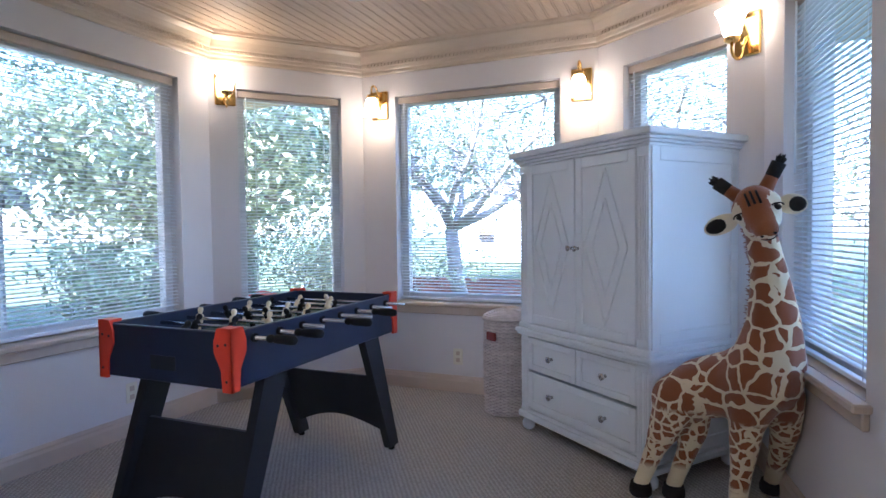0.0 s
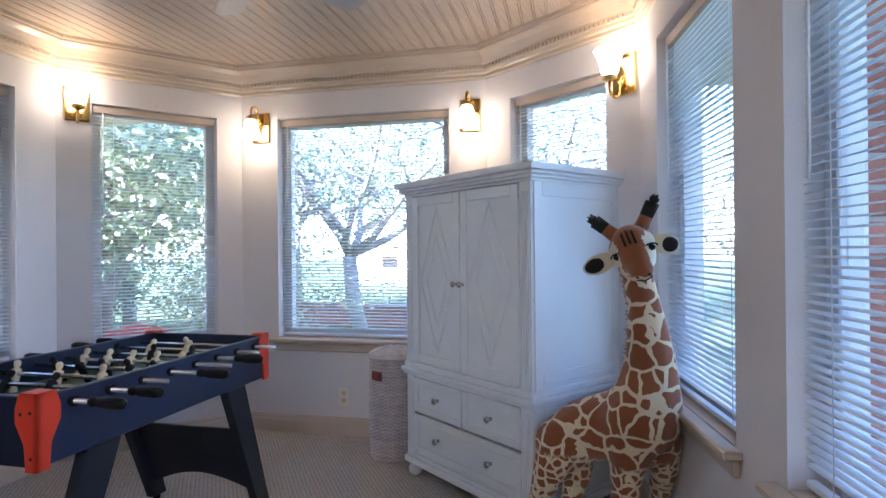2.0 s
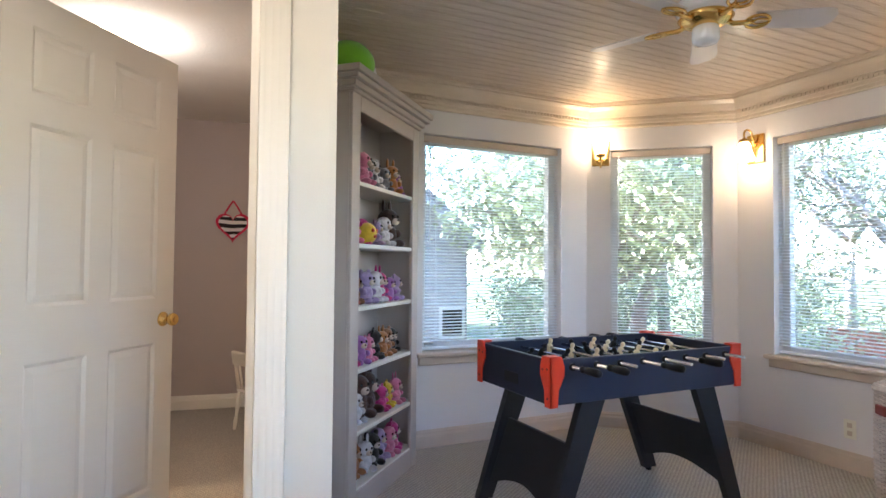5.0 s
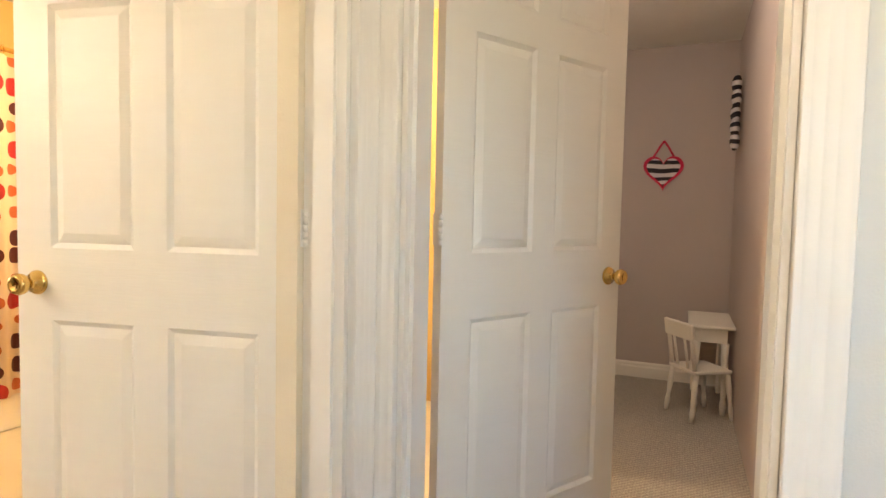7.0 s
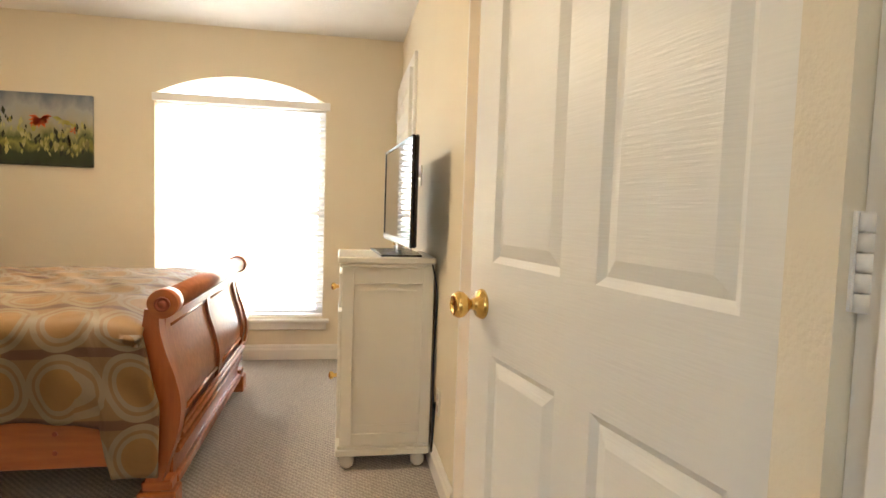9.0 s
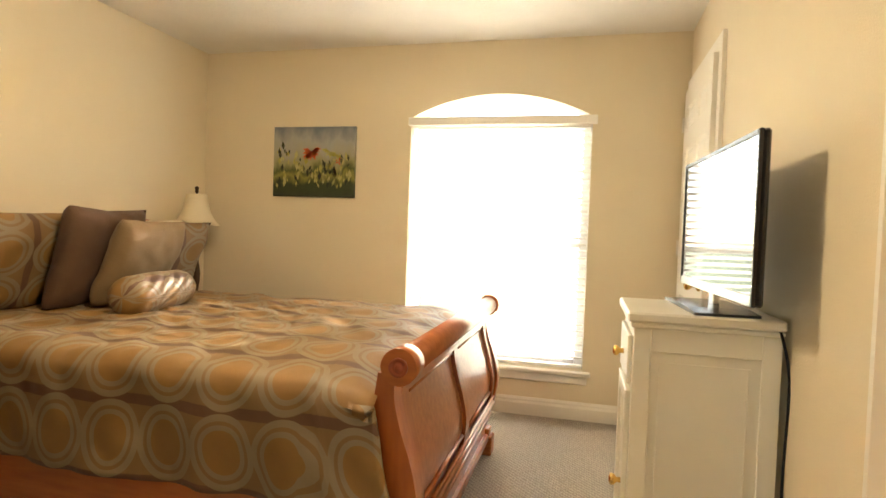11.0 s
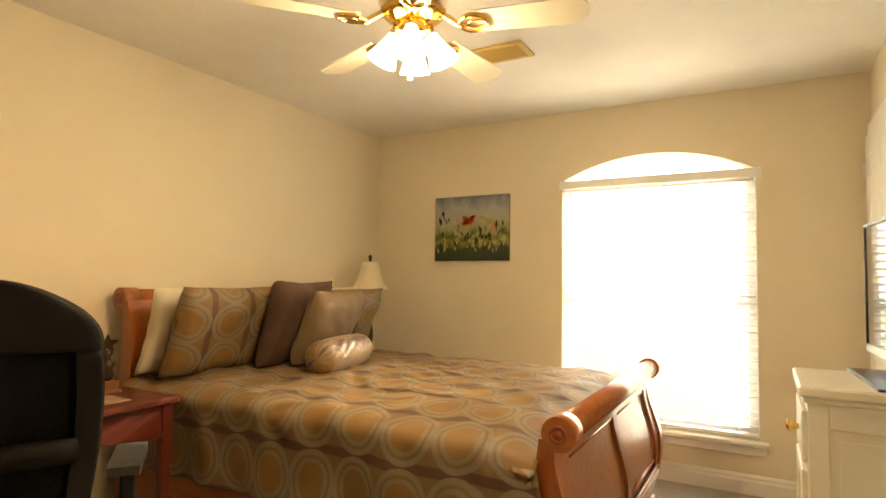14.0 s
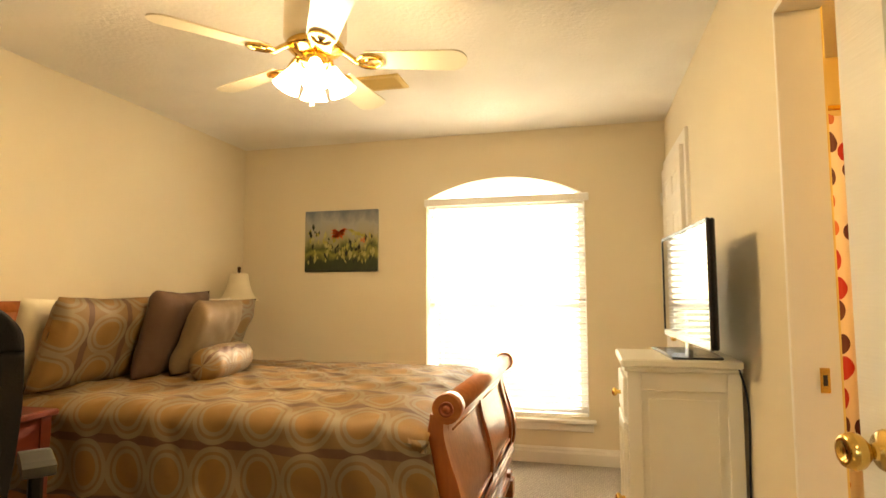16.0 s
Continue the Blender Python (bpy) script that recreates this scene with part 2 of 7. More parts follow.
M_SLAT2 = material("wide_blind_slat", (0.85, 0.83, 0.78), 0.45, scale=2, mix=0.2, vary=0.03)
M_FRAME = material("vinyl_frame", (0.72, 0.72, 0.72), 0.4, scale=3)
M_GLASS = glass_material()
M_BRASS = material("polished_brass", (0.78, 0.52, 0.16), 0.16, 1.0, second=(0.7, 0.45, 0.13), scale=10)
M_ARMOIRE = material("white_lacquer", (0.78, 0.8, 0.82), 0.38, scale=2, mix=0.3, bump=0.06, bump_scale=60)
M_CREAM = material("cream_lacquer", (0.78, 0.74, 0.63), 0.38, scale=3, mix=0.4, bump=0.06, bump_scale=60)
M_CHROME = material("brushed_nickel", (0.6, 0.6, 0.6), 0.22, 1.0)
M_STEEL = material("rod_steel", (0.7, 0.7, 0.72), 0.18, 1.0)
M_BLACK = material("black_laminate", (0.012, 0.013, 0.018), 0.45, scale=6, bump=0.05)
M_NAVY = material("navy_laminate", (0.012, 0.018, 0.045), 0.4, scale=6, bump=0.05)
M_RED = material("red_plastic", (0.72, 0.05, 0.015), 0.35, scale=8)
M_FIELD = material("green_field", (0.02, 0.06, 0.045), 0.5, scale=8)
M_RUBBER = material("black_rubber", (0.01, 0.01, 0.011), 0.5, scale=20, bump=0.1)
M_FIGCREAM = material("cream_figure", (0.72, 0.58, 0.34), 0.45)
M_WEAVESHADE = material("weave_gap_shade", (0.2, 0.13, 0.12), 0.9, second=(0.14, 0.09, 0.08), scale=20)
M_WICKER = material("white_wicker", (0.68, 0.6, 0.55), 0.7, second=(0.5, 0.42, 0.38), scale=25, mix=0.7, vary=0.12)
M_CHERRY = material("orange_cherry_wood", (0.4, 0.12, 0.028), 0.3, second=(0.29, 0.075, 0.018), scale=5, mix=0.8, stretch=(1, 8, 8), coat=0.35)
M_CHERRY_V = material("cherry_wood_upright", (0.36, 0.1, 0.022), 0.3, second=(0.26, 0.06, 0.014), scale=5, mix=0.8, stretch=(8, 8, 1), coat=0.35)
M_DARKCHERRY = material("dark_cherry_wood", (0.3, 0.06, 0.02), 0.3, second=(0.18, 0.035, 0.012), scale=5, mix=0.8, stretch=(8, 1, 8), coat=0.4)
M_DESK = material("red_desk_wood", (0.12, 0.02, 0.009), 0.4, second=(0.08, 0.013, 0.006), scale=5, mix=0.8, stretch=(8, 1, 8), coat=0.12)
M_LEATHER = material("black_leather", (0.009, 0.008, 0.0075), 0.58, scale=12, bump=0.35, bump_scale=160)
M_MESH = material("black_mesh_cloth", (0.008, 0.008, 0.008), 0.8, bump=0.8, bump_scale=400)
M_GREYPL = material("grey_arm_pad", (0.025, 0.025, 0.025), 0.6, bump=0.2, bump_scale=120)
for cloth in (M_MESH, M_RUBBER, M_LEATHER):
    nodes_of(cloth)[2].inputs["Specular IOR Level"].default_value = 0.15
M_BED = bedding_material("ring_comforter")
M_BROWNCLOTH = material("brown_pillow_cloth", (0.085, 0.043, 0.022), 0.85, second=(0.055, 0.026, 0.014), scale=8, bump=0.5, bump_scale=200, sheen=0.04)
M_TANCLOTH = material("tan_ribbed_cloth", (0.19, 0.125, 0.06), 0.7, second=(0.14, 0.09, 0.042), scale=60, stretch=(1, 1, 6), bump=0.6, bump_scale=60, sheen=0.04)
M_IVORY = material("ivory_quilt", (0.7, 0.62, 0.46), 0.85, scale=10, bump=0.5, bump_scale=40)
M_SHEET = material("white_mattress", (0.65, 0.6, 0.52), 0.85, scale=6)
M_SHADE = material("lamp_linen", (0.72, 0.63, 0.45), 0.85, scale=8, bump=0.2, bump_scale=200)
M_FROST = material("frosted_glass_lit", (1.0, 0.9, 0.7), 0.4, emit=1.7, emit_color=(1.0, 0.78, 0.45))
M_FROST2 = material("frosted_glass_fan", (1.0, 0.92, 0.75), 0.4, emit=4.0, emit_color=(1.0, 0.82, 0.55))
M_OPAL = material("opal_glass_off", (0.8, 0.82, 0.85), 0.2, scale=4)
M_BLADE = material("white_fan_blade", (0.6, 0.55, 0.52), 0.4, second=(0.55, 0.5, 0.47), scale=4)
M_BLADE2 = material("cream_fan_blade", (0.75, 0.68, 0.52), 0.4, scale=4)
M_BRONZE = material("dark_bronze", (0.07, 0.045, 0.025), 0.35, 0.8, scale=20)
M_TVBLACK = material("tv_bezel", (0.015, 0.015, 0.016), 0.25)
M_SCREEN = material("tv_screen", (0.012, 0.012, 0.014), 0.05, coat=1.0)
M_GIRAFFE = giraffe_material()
M_GIRBROWN = material("giraffe_brown", (0.27, 0.085, 0.022), 0.95, scale=30, bump=0.5, bump_scale=250, sheen=0.3)
M_GIRCREAM = material("giraffe_cream", (0.76, 0.66, 0.46), 0.95, scale=30, bump=0.5, bump_scale=250, sheen=0.3)
M_GIRBLACK = material("giraffe_black", (0.01, 0.009, 0.009), 0.85, scale=30, bump=0.5, bump_scale=250)
M_CURTAIN = curtain_material()
M_PAINTING = picture_material()
M_SHELF = material("greige_shelf_paint", (0.5, 0.43, 0.38), 0.5, second=(0.45, 0.38, 0.34), scale=4)
M_PLATE = material("switch_plate", (0.8, 0.75, 0.62), 0.4)
M_SLOTSHADE = material("slot_shade", (0.02, 0.018, 0.015), 0.6)
M_LIME = material("lime_plush", (0.2, 0.55, 0.015), 0.9, scale=12, bump=0.4, bump_scale=150, sheen=0.3)
M_GRASS = material("lawn", (0.07, 0.11, 0.03), 0.95, second=(0.12, 0.13, 0.05), scale=0.7, mix=0.9, bump=0.8, bump_scale=20)
M_BARK = material("bark", (0.36, 0.33, 0.3), 0.9, second=(0.24, 0.21, 0.19), scale=9, mix=0.9, stretch=(1, 1, 0.3), bump=0.9, bump_scale=25)
M_LEAF = leaf_material("oak_leaves", (0.17, 0.24, 0.17), (0.26, 0.33, 0.22))
M_LEAF2 = leaf_material("pale_leaves", (0.34, 0.39, 0.25), (0.46, 0.49, 0.33))
M_BRICK = material("red_brick", (0.36, 0.15, 0.1), 0.85, second=(0.28, 0.11, 0.08), scale=8, mix=0.8, bump=0.4, bump_scale=60, vary=0.25)
M_MORTAR = material("mortar", (0.4, 0.37, 0.33), 0.9, scale=20, bump=0.4)
M_ROOF = material("roof_shingle", (0.2, 0.19, 0.19), 0.9, second=(0.26, 0.25, 0.25), scale=5, mix=0.9, bump=0.5, bump_scale=15)
M_SIDING = material("far_siding", (0.42, 0.42, 0.43), 0.8, second=(0.28, 0.29, 0.31), scale=6, mix=0.8, stretch=(1, 1, 3))
M_UMBRELLA = material("red_canvas", (0.55, 0.12, 0.09), 0.85, scale=5)
M_PINK = material("pink_trim_cloth", (0.6, 0.03, 0.09), 0.85)
M_VENT = material("vent_paint", (0.62, 0.45, 0.16), 0.45)
M_STONE = material("tub_enamel", (0.85, 0.8, 0.7), 0.2)


# ---- mesh helpers ----
def add_box(bm, x0, x1, y0, y1, z0, z1, m=None, bevel=0.0):
    vs = [bm.verts.new((x, y, z)) for z in (z0, z1) for y in (y0, y1) for x in (x0, x1)]
    fs = [bm.faces.new([vs[i] for i in q]) for q in ((0, 2, 3, 1), (4, 5, 7, 6), (0, 1, 5, 4), (2, 6, 7, 3), (0, 4, 6, 2), (1, 3, 7, 5))]
    if bevel:
        es = list({e for f in fs for e in f.edges})
        r = bmesh.ops.bevel(bm, geom=es, offset=bevel, segments=1, affect="EDGES", profile=0.5)
        vs = list({v for f in r["faces"] for v in f.verts} | {v for v in vs if v.is_valid})
    if m is not None:
        bmesh.ops.transform(bm, matrix=m, verts=[v for v in vs if v.is_valid])
    return bm


def add_lathe(bm, profile, m=None, seg=16, cap=True):
    """A turned shape: profile rows of (radius, height)."""
    m = m or Matrix()
    rings = []
    for r, z in profile:
        rings.append([bm.verts.new(m @ Vector((r * math.cos(2 * math.pi * i / seg), r * math.sin(2 * math.pi * i / seg), z))) for i in range(seg)])
    for a, b in zip(rings, rings[1:]):
        for i in range(seg):
            bm.faces.new((a[i], a[(i + 1) % seg], b[(i + 1) % seg], b[i])).smooth = True
    if cap:
        bm.faces.new(rings[0][::-1])
        bm.faces.new(rings[-1])
    return bm


def along(p, q):
    """A matrix whose z runs from p to q."""
    p, q = Vector(p), Vector(q)
    return Matrix.Translation(p) @ (q - p).to_track_quat("Z", "Y").to_matrix().to_4x4()


def add_rod(bm, p, q, r, r2=None, seg=10):
    d = (Vector(q) - Vector(p)).length
    return add_lathe(bm, [(r, 0), (r if r2 is None else r2, d)], along(p, q), seg)


def add_tube(bm, pts, r, seg=8, r2=None):
    """A tube along points."""
    rings = []
    pts = [Vector(p) for p in pts]
    for k, p in enumerate(pts):
        d = (pts[min(k + 1, len(pts) - 1)] - pts[max(k - 1, 0)]).normalized()
        q = d.to_track_quat("Z", "Y").to_matrix()
        rr = r if r2 is None else r + (r2 - r) * k / (len(pts) - 1)
        rings.append([bm.verts.new(p + q @ Vector((rr * math.cos(2 * math.pi * i / seg), rr * math.sin(2 * math.pi * i / seg), 0))) for i in range(seg)])
    for a, b in zip(rings, rings[1:]):
        for i in range(seg):
            bm.faces.new((a[i], a[(i + 1) % seg], b[(i + 1) % seg], b[i])).smooth = True
    bm.faces.new(rings[0][::-1])
    bm.faces.new(rings[-1])
    return bm


def add_prism(bm, pts, y0, y1, m=None, smooth=False):
    """An outline in x and z, pushed from y0 to y1."""
    m = m or Matrix()
    a = [bm.verts.new(m @ Vector((x, y0, z))) for x, z in pts]
    b = [bm.verts.new(m @ Vector((x, y1, z))) for x, z in pts]
    bm.faces.new(a)
    bm.faces.new(b[::-1])
    for i in range(len(pts)):
        j = (i + 1) % len(pts)
        bm.faces.new((a[j], a[i], b[i], b[j])).smooth = smooth
    return bm


def add_blob(bm, c, r, m=None, seg=12, rings=8):
    """An ellipsoid of radii r round c."""
    mm = (m or Matrix()) @ Matrix.Translation(c) @ Matrix.Diagonal((*r, 1))
    res = bmesh.ops.create_uvsphere(bm, u_segments=seg, v_segments=rings, radius=1, matrix=mm)
    for v in res["verts"]:
        for f in v.link_faces:
            f.smooth = True
    return bm


def part(name, bm, mat, parent, label=""):
    me = bpy.data.meshes.new(name)
    bmesh.ops.recalc_face_normals(bm, faces=bm.faces[:])
    bm.to_mesh(me)
    bm.free()
    for x in mat if isinstance(mat, (list, tuple)) else (mat,):
        me.materials.append(x)
    ob = new(name, me)
    if parent is not None:
        ob.parent = parent
    if label:
        tagged(ob, label)
    return ob


def thing(name, m, label, category, group="", kind=""):
    e = new(name)
    e.empty_display_size = 0.1
    e.matrix_world = m
    return tagged(e, label, category, group, kind)


def structure(name, bm, mat, label, category="wall"):
    return tagged(part(name, bm, mat, None), label, category, "", "structure")


def bm_new():
    return bmesh.new()


def one_box(x0, x1, y0, y1, z0, z1, bevel=0.0):
    return add_box(bm_new(), x0, x1, y0, y1, z0, z1, None, bevel)


def share(ob, name, parent, m):
    """Another object on the same mesh."""
    o = new(name, ob.data)
    o.parent = parent
    o.matrix_basis = m
    return o


# ---- the large structure ----
CEIL, GCEIL = 2.44, 2.47
PATHWAY = [(-1.27, 0.745), (-1.63, 2.92), (-1.08, 3.835), (0.60, 4.145), (1.545, 3.66), (2.62, 0.30)]
THICK = 0.19


def wall_frame(p, q):
    """x along the wall from p, y out of the room, z up."""
    d = Vector((q[0] - p[0], q[1] - p[1], 0))
    return Matrix.Translation((p[0], p[1], 0)) @ Matrix.Rotation(math.atan2(d.y, d.x), 4, "Z"), d.length


def along_wall(p, q, pt):
    d = Vector((q[0] - p[0], q[1] - p[1])).normalized()
    return (Vector(pt) - Vector(p)).dot(d)


def pierced(length, z1, thick, holes, m, lap=0.0):
    """A wall with rectangular holes (s0, s1, z0, z1)."""
    bm = bm_new()
    s = -lap
    for a, b, lo, hi in sorted(holes):
        add_box(bm, s, a, 0, thick, 0, z1, m)
        if lo > 0:
            add_box(bm, a, b, 0, thick, 0, lo, m)
        if hi < z1:
            add_box(bm, a, b, 0, thick, hi, z1, m)
        s = b
    add_box(bm, s, length + lap, 0, thick, 0, z1, m)
    return bm


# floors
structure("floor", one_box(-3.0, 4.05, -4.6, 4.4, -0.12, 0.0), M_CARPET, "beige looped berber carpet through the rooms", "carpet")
structure("bath_floor", one_box(-1.6, 0.46, -3.5, -0.46, 0.0, 0.006), M_TILE, "pale glossy bathroom floor tile", "floor")

# game room walls
ZB, ZT = 0.63, 2.12
WINDOWS = [
    (0, (-1.40, 1.56), (-1.585, 2.684)),
    (1, (-1.568, 3.093), (-1.199, 3.715)),
    (2, (-0.814, 3.883), (0.361, 4.102)),
    (3, (0.78, 4.052), (1.40, 3.80)),
    (4, (1.627, 3.39), (1.872, 2.638)),
    (4, (1.962, 2.357), (2.30, 1.30)),
]
wall_holes = {}
for k, a, b in WINDOWS:
    p, q = PATHWAY[k], PATHWAY[k + 1]
    wall_holes.setdefault(k, []).append((along_wall(p, q, a), along_wall(p, q, b), ZB, ZT))
for k in range(5):
    m, length = wall_frame(PATHWAY[k], PATHWAY[k + 1])
    w = structure("wall_game_%d" % (k + 1), pierced(length, 2.6, THICK, wall_holes[k], m, 0.0), M_WALL, "off-white painted bay wall with deep window recesses")
    fill = bm_new()
    add_lathe(fill, [(0.09, 0), (0.09, 2.6)], Matrix.Translation((*PATHWAY[k + 1], 0)) @ m.to_3x3().to_4x4() @ Matrix.Translation((0.04, 0.1, 0)), 10)
    part("corner_fill", fill, M_WALL, w)


def moulding(name, profile, p, q, mat, label, category, turn0=0.0, turn1=0.0):
    """A run of moulding along a wall's inner face. profile: (inward, height); turn: how far it runs on per metre inward."""
    m, length = wall_frame(p, q)
    bm = bm_new()
    a = [bm.verts.new(m @ Vector((turn0 * y, -y, z))) for y, z in profile]
    b = [bm.verts.new(m @ Vector((length - turn1 * y, -y, z))) for y, z in profile]
    for i in range(len(profile)):
        j = (i + 1) % len(profile)
        bm.faces.new((a[i], a[j], b[j], b[i]))
    bm.faces.new(a)
    bm.faces.new(b[::-1])
    return structure(name, bm, mat, label, category)


def half_turn(i):
    """Run-on per metre inward at corner i of the bay."""
    if i == 0 or i == 5:
        return 0.0
    a = Vector((PATHWAY[i][0] - PATHWAY[i - 1][0], PATHWAY[i][1] - PATHWAY[i - 1][1]))
    b = Vector((PATHWAY[i + 1][0] - PATHWAY[i][0], PATHWAY[i + 1][1] - PATHWAY[i][1]))
    return math.tan(abs(a.angle_signed(b)) / 2)


CROWN = [(0, 2.283), (0.014, 2.283), (0.02, 2.292), (0.018, 2.31), (0.026, 2.318), (0.028, 2.335), (0.036, 2.34), (0.036, 2.362), (0.046, 2.368), (0.052, 2.385), (0.066, 2.412), (0.084, 2.43), (0.094, 2.436), (0.094, 2.447), (0.102, 2.45), (0.104, 2.47), (0, 2.47)]
BASE = [(0, 0), (0.018, 0), (0.018, 0.075), (0.012, 0.09), (0.012, 0.1), (0.004, 0.115), (0, 0.115)]
for k in range(5):
    p, q = PATHWAY[k], PATHWAY[k + 1]
    cr = moulding("crown_%d" % (k + 1), CROWN, p, q, M_CROWN, "stained wooden crown moulding with a dentil row", "moulding", half_turn(k), half_turn(k + 1))
    m, length = wall_frame(p, q)
    den = bm_new()
    s = 0.06
    while s < length - 0.06:
        add_box(den, s, s + 0.014, -0.044, -0.034, 2.343, 2.359, m)
        s += 0.028
    tagged(part("dentils", den, M_CROWN, cr), kind="stuff")
    moulding("baseboard_%d" % (k + 1), BASE, p, q, M_TRIM, "tan wooden baseboard below the bay windows", "baseboard", half_turn(k), half_turn(k + 1))

# plank ceiling of the game room
bm = bm_new()
turn = Matrix.Rotation(radians(10.6), 4, "Z")
u = -2.6
while u < 3.6:
    add_box(bm, u + 0.0015, u + 0.054, -0.6, 5.2, GCEIL, GCEIL + 0.02, turn)
    add_box(bm, u + 0.0565, u + 0.0665, -0.6, 5.2, GCEIL + 0.001, GCEIL + 0.02, turn)
    u += 0.068
structure("ceiling", bm, M_PLANK, "whitewashed beadboard plank ceiling", "ceiling")
structure("ceiling_backing", one_box(-2.0, 3.2, 0.76, 4.8, GCEIL + 0.022, GCEIL + 0.1), M_PLANK, "backing above the plank ceiling", "ceiling")
structure("ceiling_hall", one_box(-3.1, 4.1, -4.75, 0.76, CEIL, CEIL + 0.16), M_CEIL, "textured off-white plaster ceiling", "ceiling")

# pillar, hall and closing walls
RX0, RX1 = 0.21, 0.36
DY0, DY1 = -0.275, 0.575
HEAD = 2.175
BY0, BY1 = -0.464, -0.344
bm = one_box(RX0, RX1, DY1, 0.83, 0, 2.46)
add_box(bm, -0.5, RX0, 0.70, 0.83, 0, 2.46)
add_box(bm, -3.0, -0.5, 0.70, 0.742, 0, 2.46)
add_box(bm, RX0, RX1, DY0, DY1, HEAD, 2.46)
structure("wall_pillar", bm, M_HALL, "off-white end of the hall wall beside the open game room")
bm = bm_new()
add_box(bm, 0, 0.9, 0, 0.05, 0, 2.5, Matrix.Translation((-0.58, 0.745, 0)) @ Matrix.Rotation(radians(145.3), 4, "Z"))
structure("wall_behind_shelf", bm, M_WALL, "off-white diagonal wall behind the bookcase")
D0, D1 = 0.481, 1.56
bm = one_box(RX0 - 0.03, D0, BY0, BY1, 0, 2.46)
add_box(bm, RX0, RX1, BY1, DY0, 0, 2.46)
add_box(bm, D0, D1, BY0, BY1, HEAD, 2.46)
add_box(bm, D1, 4.05, BY0, BY1, 0, 2.46)
structure("wall_hall_south", bm, M_HALL, "off-white wall between hall and bedroom")
structure("wall_hall_east", one_box(2.62, 2.76, BY1, 0.32, 0, 2.46), M_HALL, "off-white end wall of the hall")

# bedroom walls
TVX, WY, HX = 0.52, -4.435, 3.895
JS, JN = -2.05, -1.22
bm = one_box(TVX - 0.12, TVX, WY, JS, 0, 2.46)
add_box(bm, TVX - 0.12, TVX, JN, BY0, 0, 2.46)
add_box(bm, TVX - 0.12, TVX, JS, JN, 2.06, 2.46)
structure("wall_bedroom_west", bm, M_BEDWALL, "cream painted bedroom wall with the bathroom opening")
structure("wall_bedroom_east", one_box(HX, HX + 0.14, WY, BY0, 0, 2.46), M_BEDWALL, "cream painted wall behind the bed")
structure("wall_bedroom_north", one_box(D1 + 0.12, HX, BY0 - 0.012, BY0 - 0.002, 0, 2.44), M_BEDWALL, "cream painted wall beside the bedroom door")
WX0, WX1, WZ0, WZ1, WZA = 1.085, 2.285, 0.315, 1.94, 2.092
bm = one_box(TVX - 0.15, WX0, WY - 0.16, WY, 0, 2.46)
add_box(bm, WX1, HX + 0.14, WY - 0.16, WY, 0, 2.46)
add_box(bm, WX0, WX1, WY - 0.16, WY, 0, WZ0)
rise = WZA - WZ1
rad = ((WX1 - WX0) ** 2 / 4 + rise ** 2) / (2 * rise)
cx = (WX0 + WX1) / 2
arc = []
for i in range(25):
    x = WX0 + (WX1 - WX0) * i / 24
    arc.append((x, WZA - rad + math.sqrt(rad ** 2 - (x - cx) ** 2)))
add_prism(bm, arc + [(WX1, 2.46), (WX0, 2.46)], WY - 0.16, WY)
structure("wall_bedroom_south", bm, M_BEDWALL, "cream painted wall with an arched window")
for name, p, q in (("baseboard_bed_1", (HX, WY), (TVX, WY)), ("baseboard_bed_2", (TVX, WY), (TVX, -4.40)), ("baseboard_bed_3", (TVX, -3.53), (TVX, JS - 0.0)), ("baseboard_bed_4", (HX, BY0 - 0.012), (HX, WY))):
    moulding(name, BASE, p, q, M_WHITE, "white painted bedroom baseboard", "baseboard")

# heart room and bathroom shells
structure("wall_heart_west", one_box(-3.0, -2.85, -2.2, 0.70, 0, 2.46), M_HEARTWALL, "mauve grey wall of the child's room")
structure("wall_heart_north", one_box(-2.85, 0.208, 0.694, 0.699, 0, 2.44), M_HEARTWALL, "mauve grey side wall of the child's room")
bm = one_box(-2.85, -0.95, -0.55, -0.45, 0, 2.44)
add_box(bm, -0.08, 0.205, -0.55, -0.466, 0, 2.44)
add_box(bm, -0.95, -0.08, -0.55, -0.45, 2.05, 2.44)
structure("wall_heart_south", bm, M_HEARTWALL, "mauve grey wall with the bathroom opening")
bm = one_box(-1.75, -1.6, -3.6, -0.55, 0, 2.44)
add_box(bm, -1.6, TVX - 0.15, -3.6, -3.5, 0, 2.44)
add_box(bm, 0.39, 0.397, -3.5, JS, 0, 2.44)
add_box(bm, 0.39, 0.397, JN, -0.56, 0, 2.44)
structure("wall_bath", bm, M_BATHWALL, "warm yellow bathroom wall")
moulding("baseboard_heart", BASE, (-2.85, -0.45), (-2.85, 0.694), M_WHITE, "white painted baseboard", "baseboard")


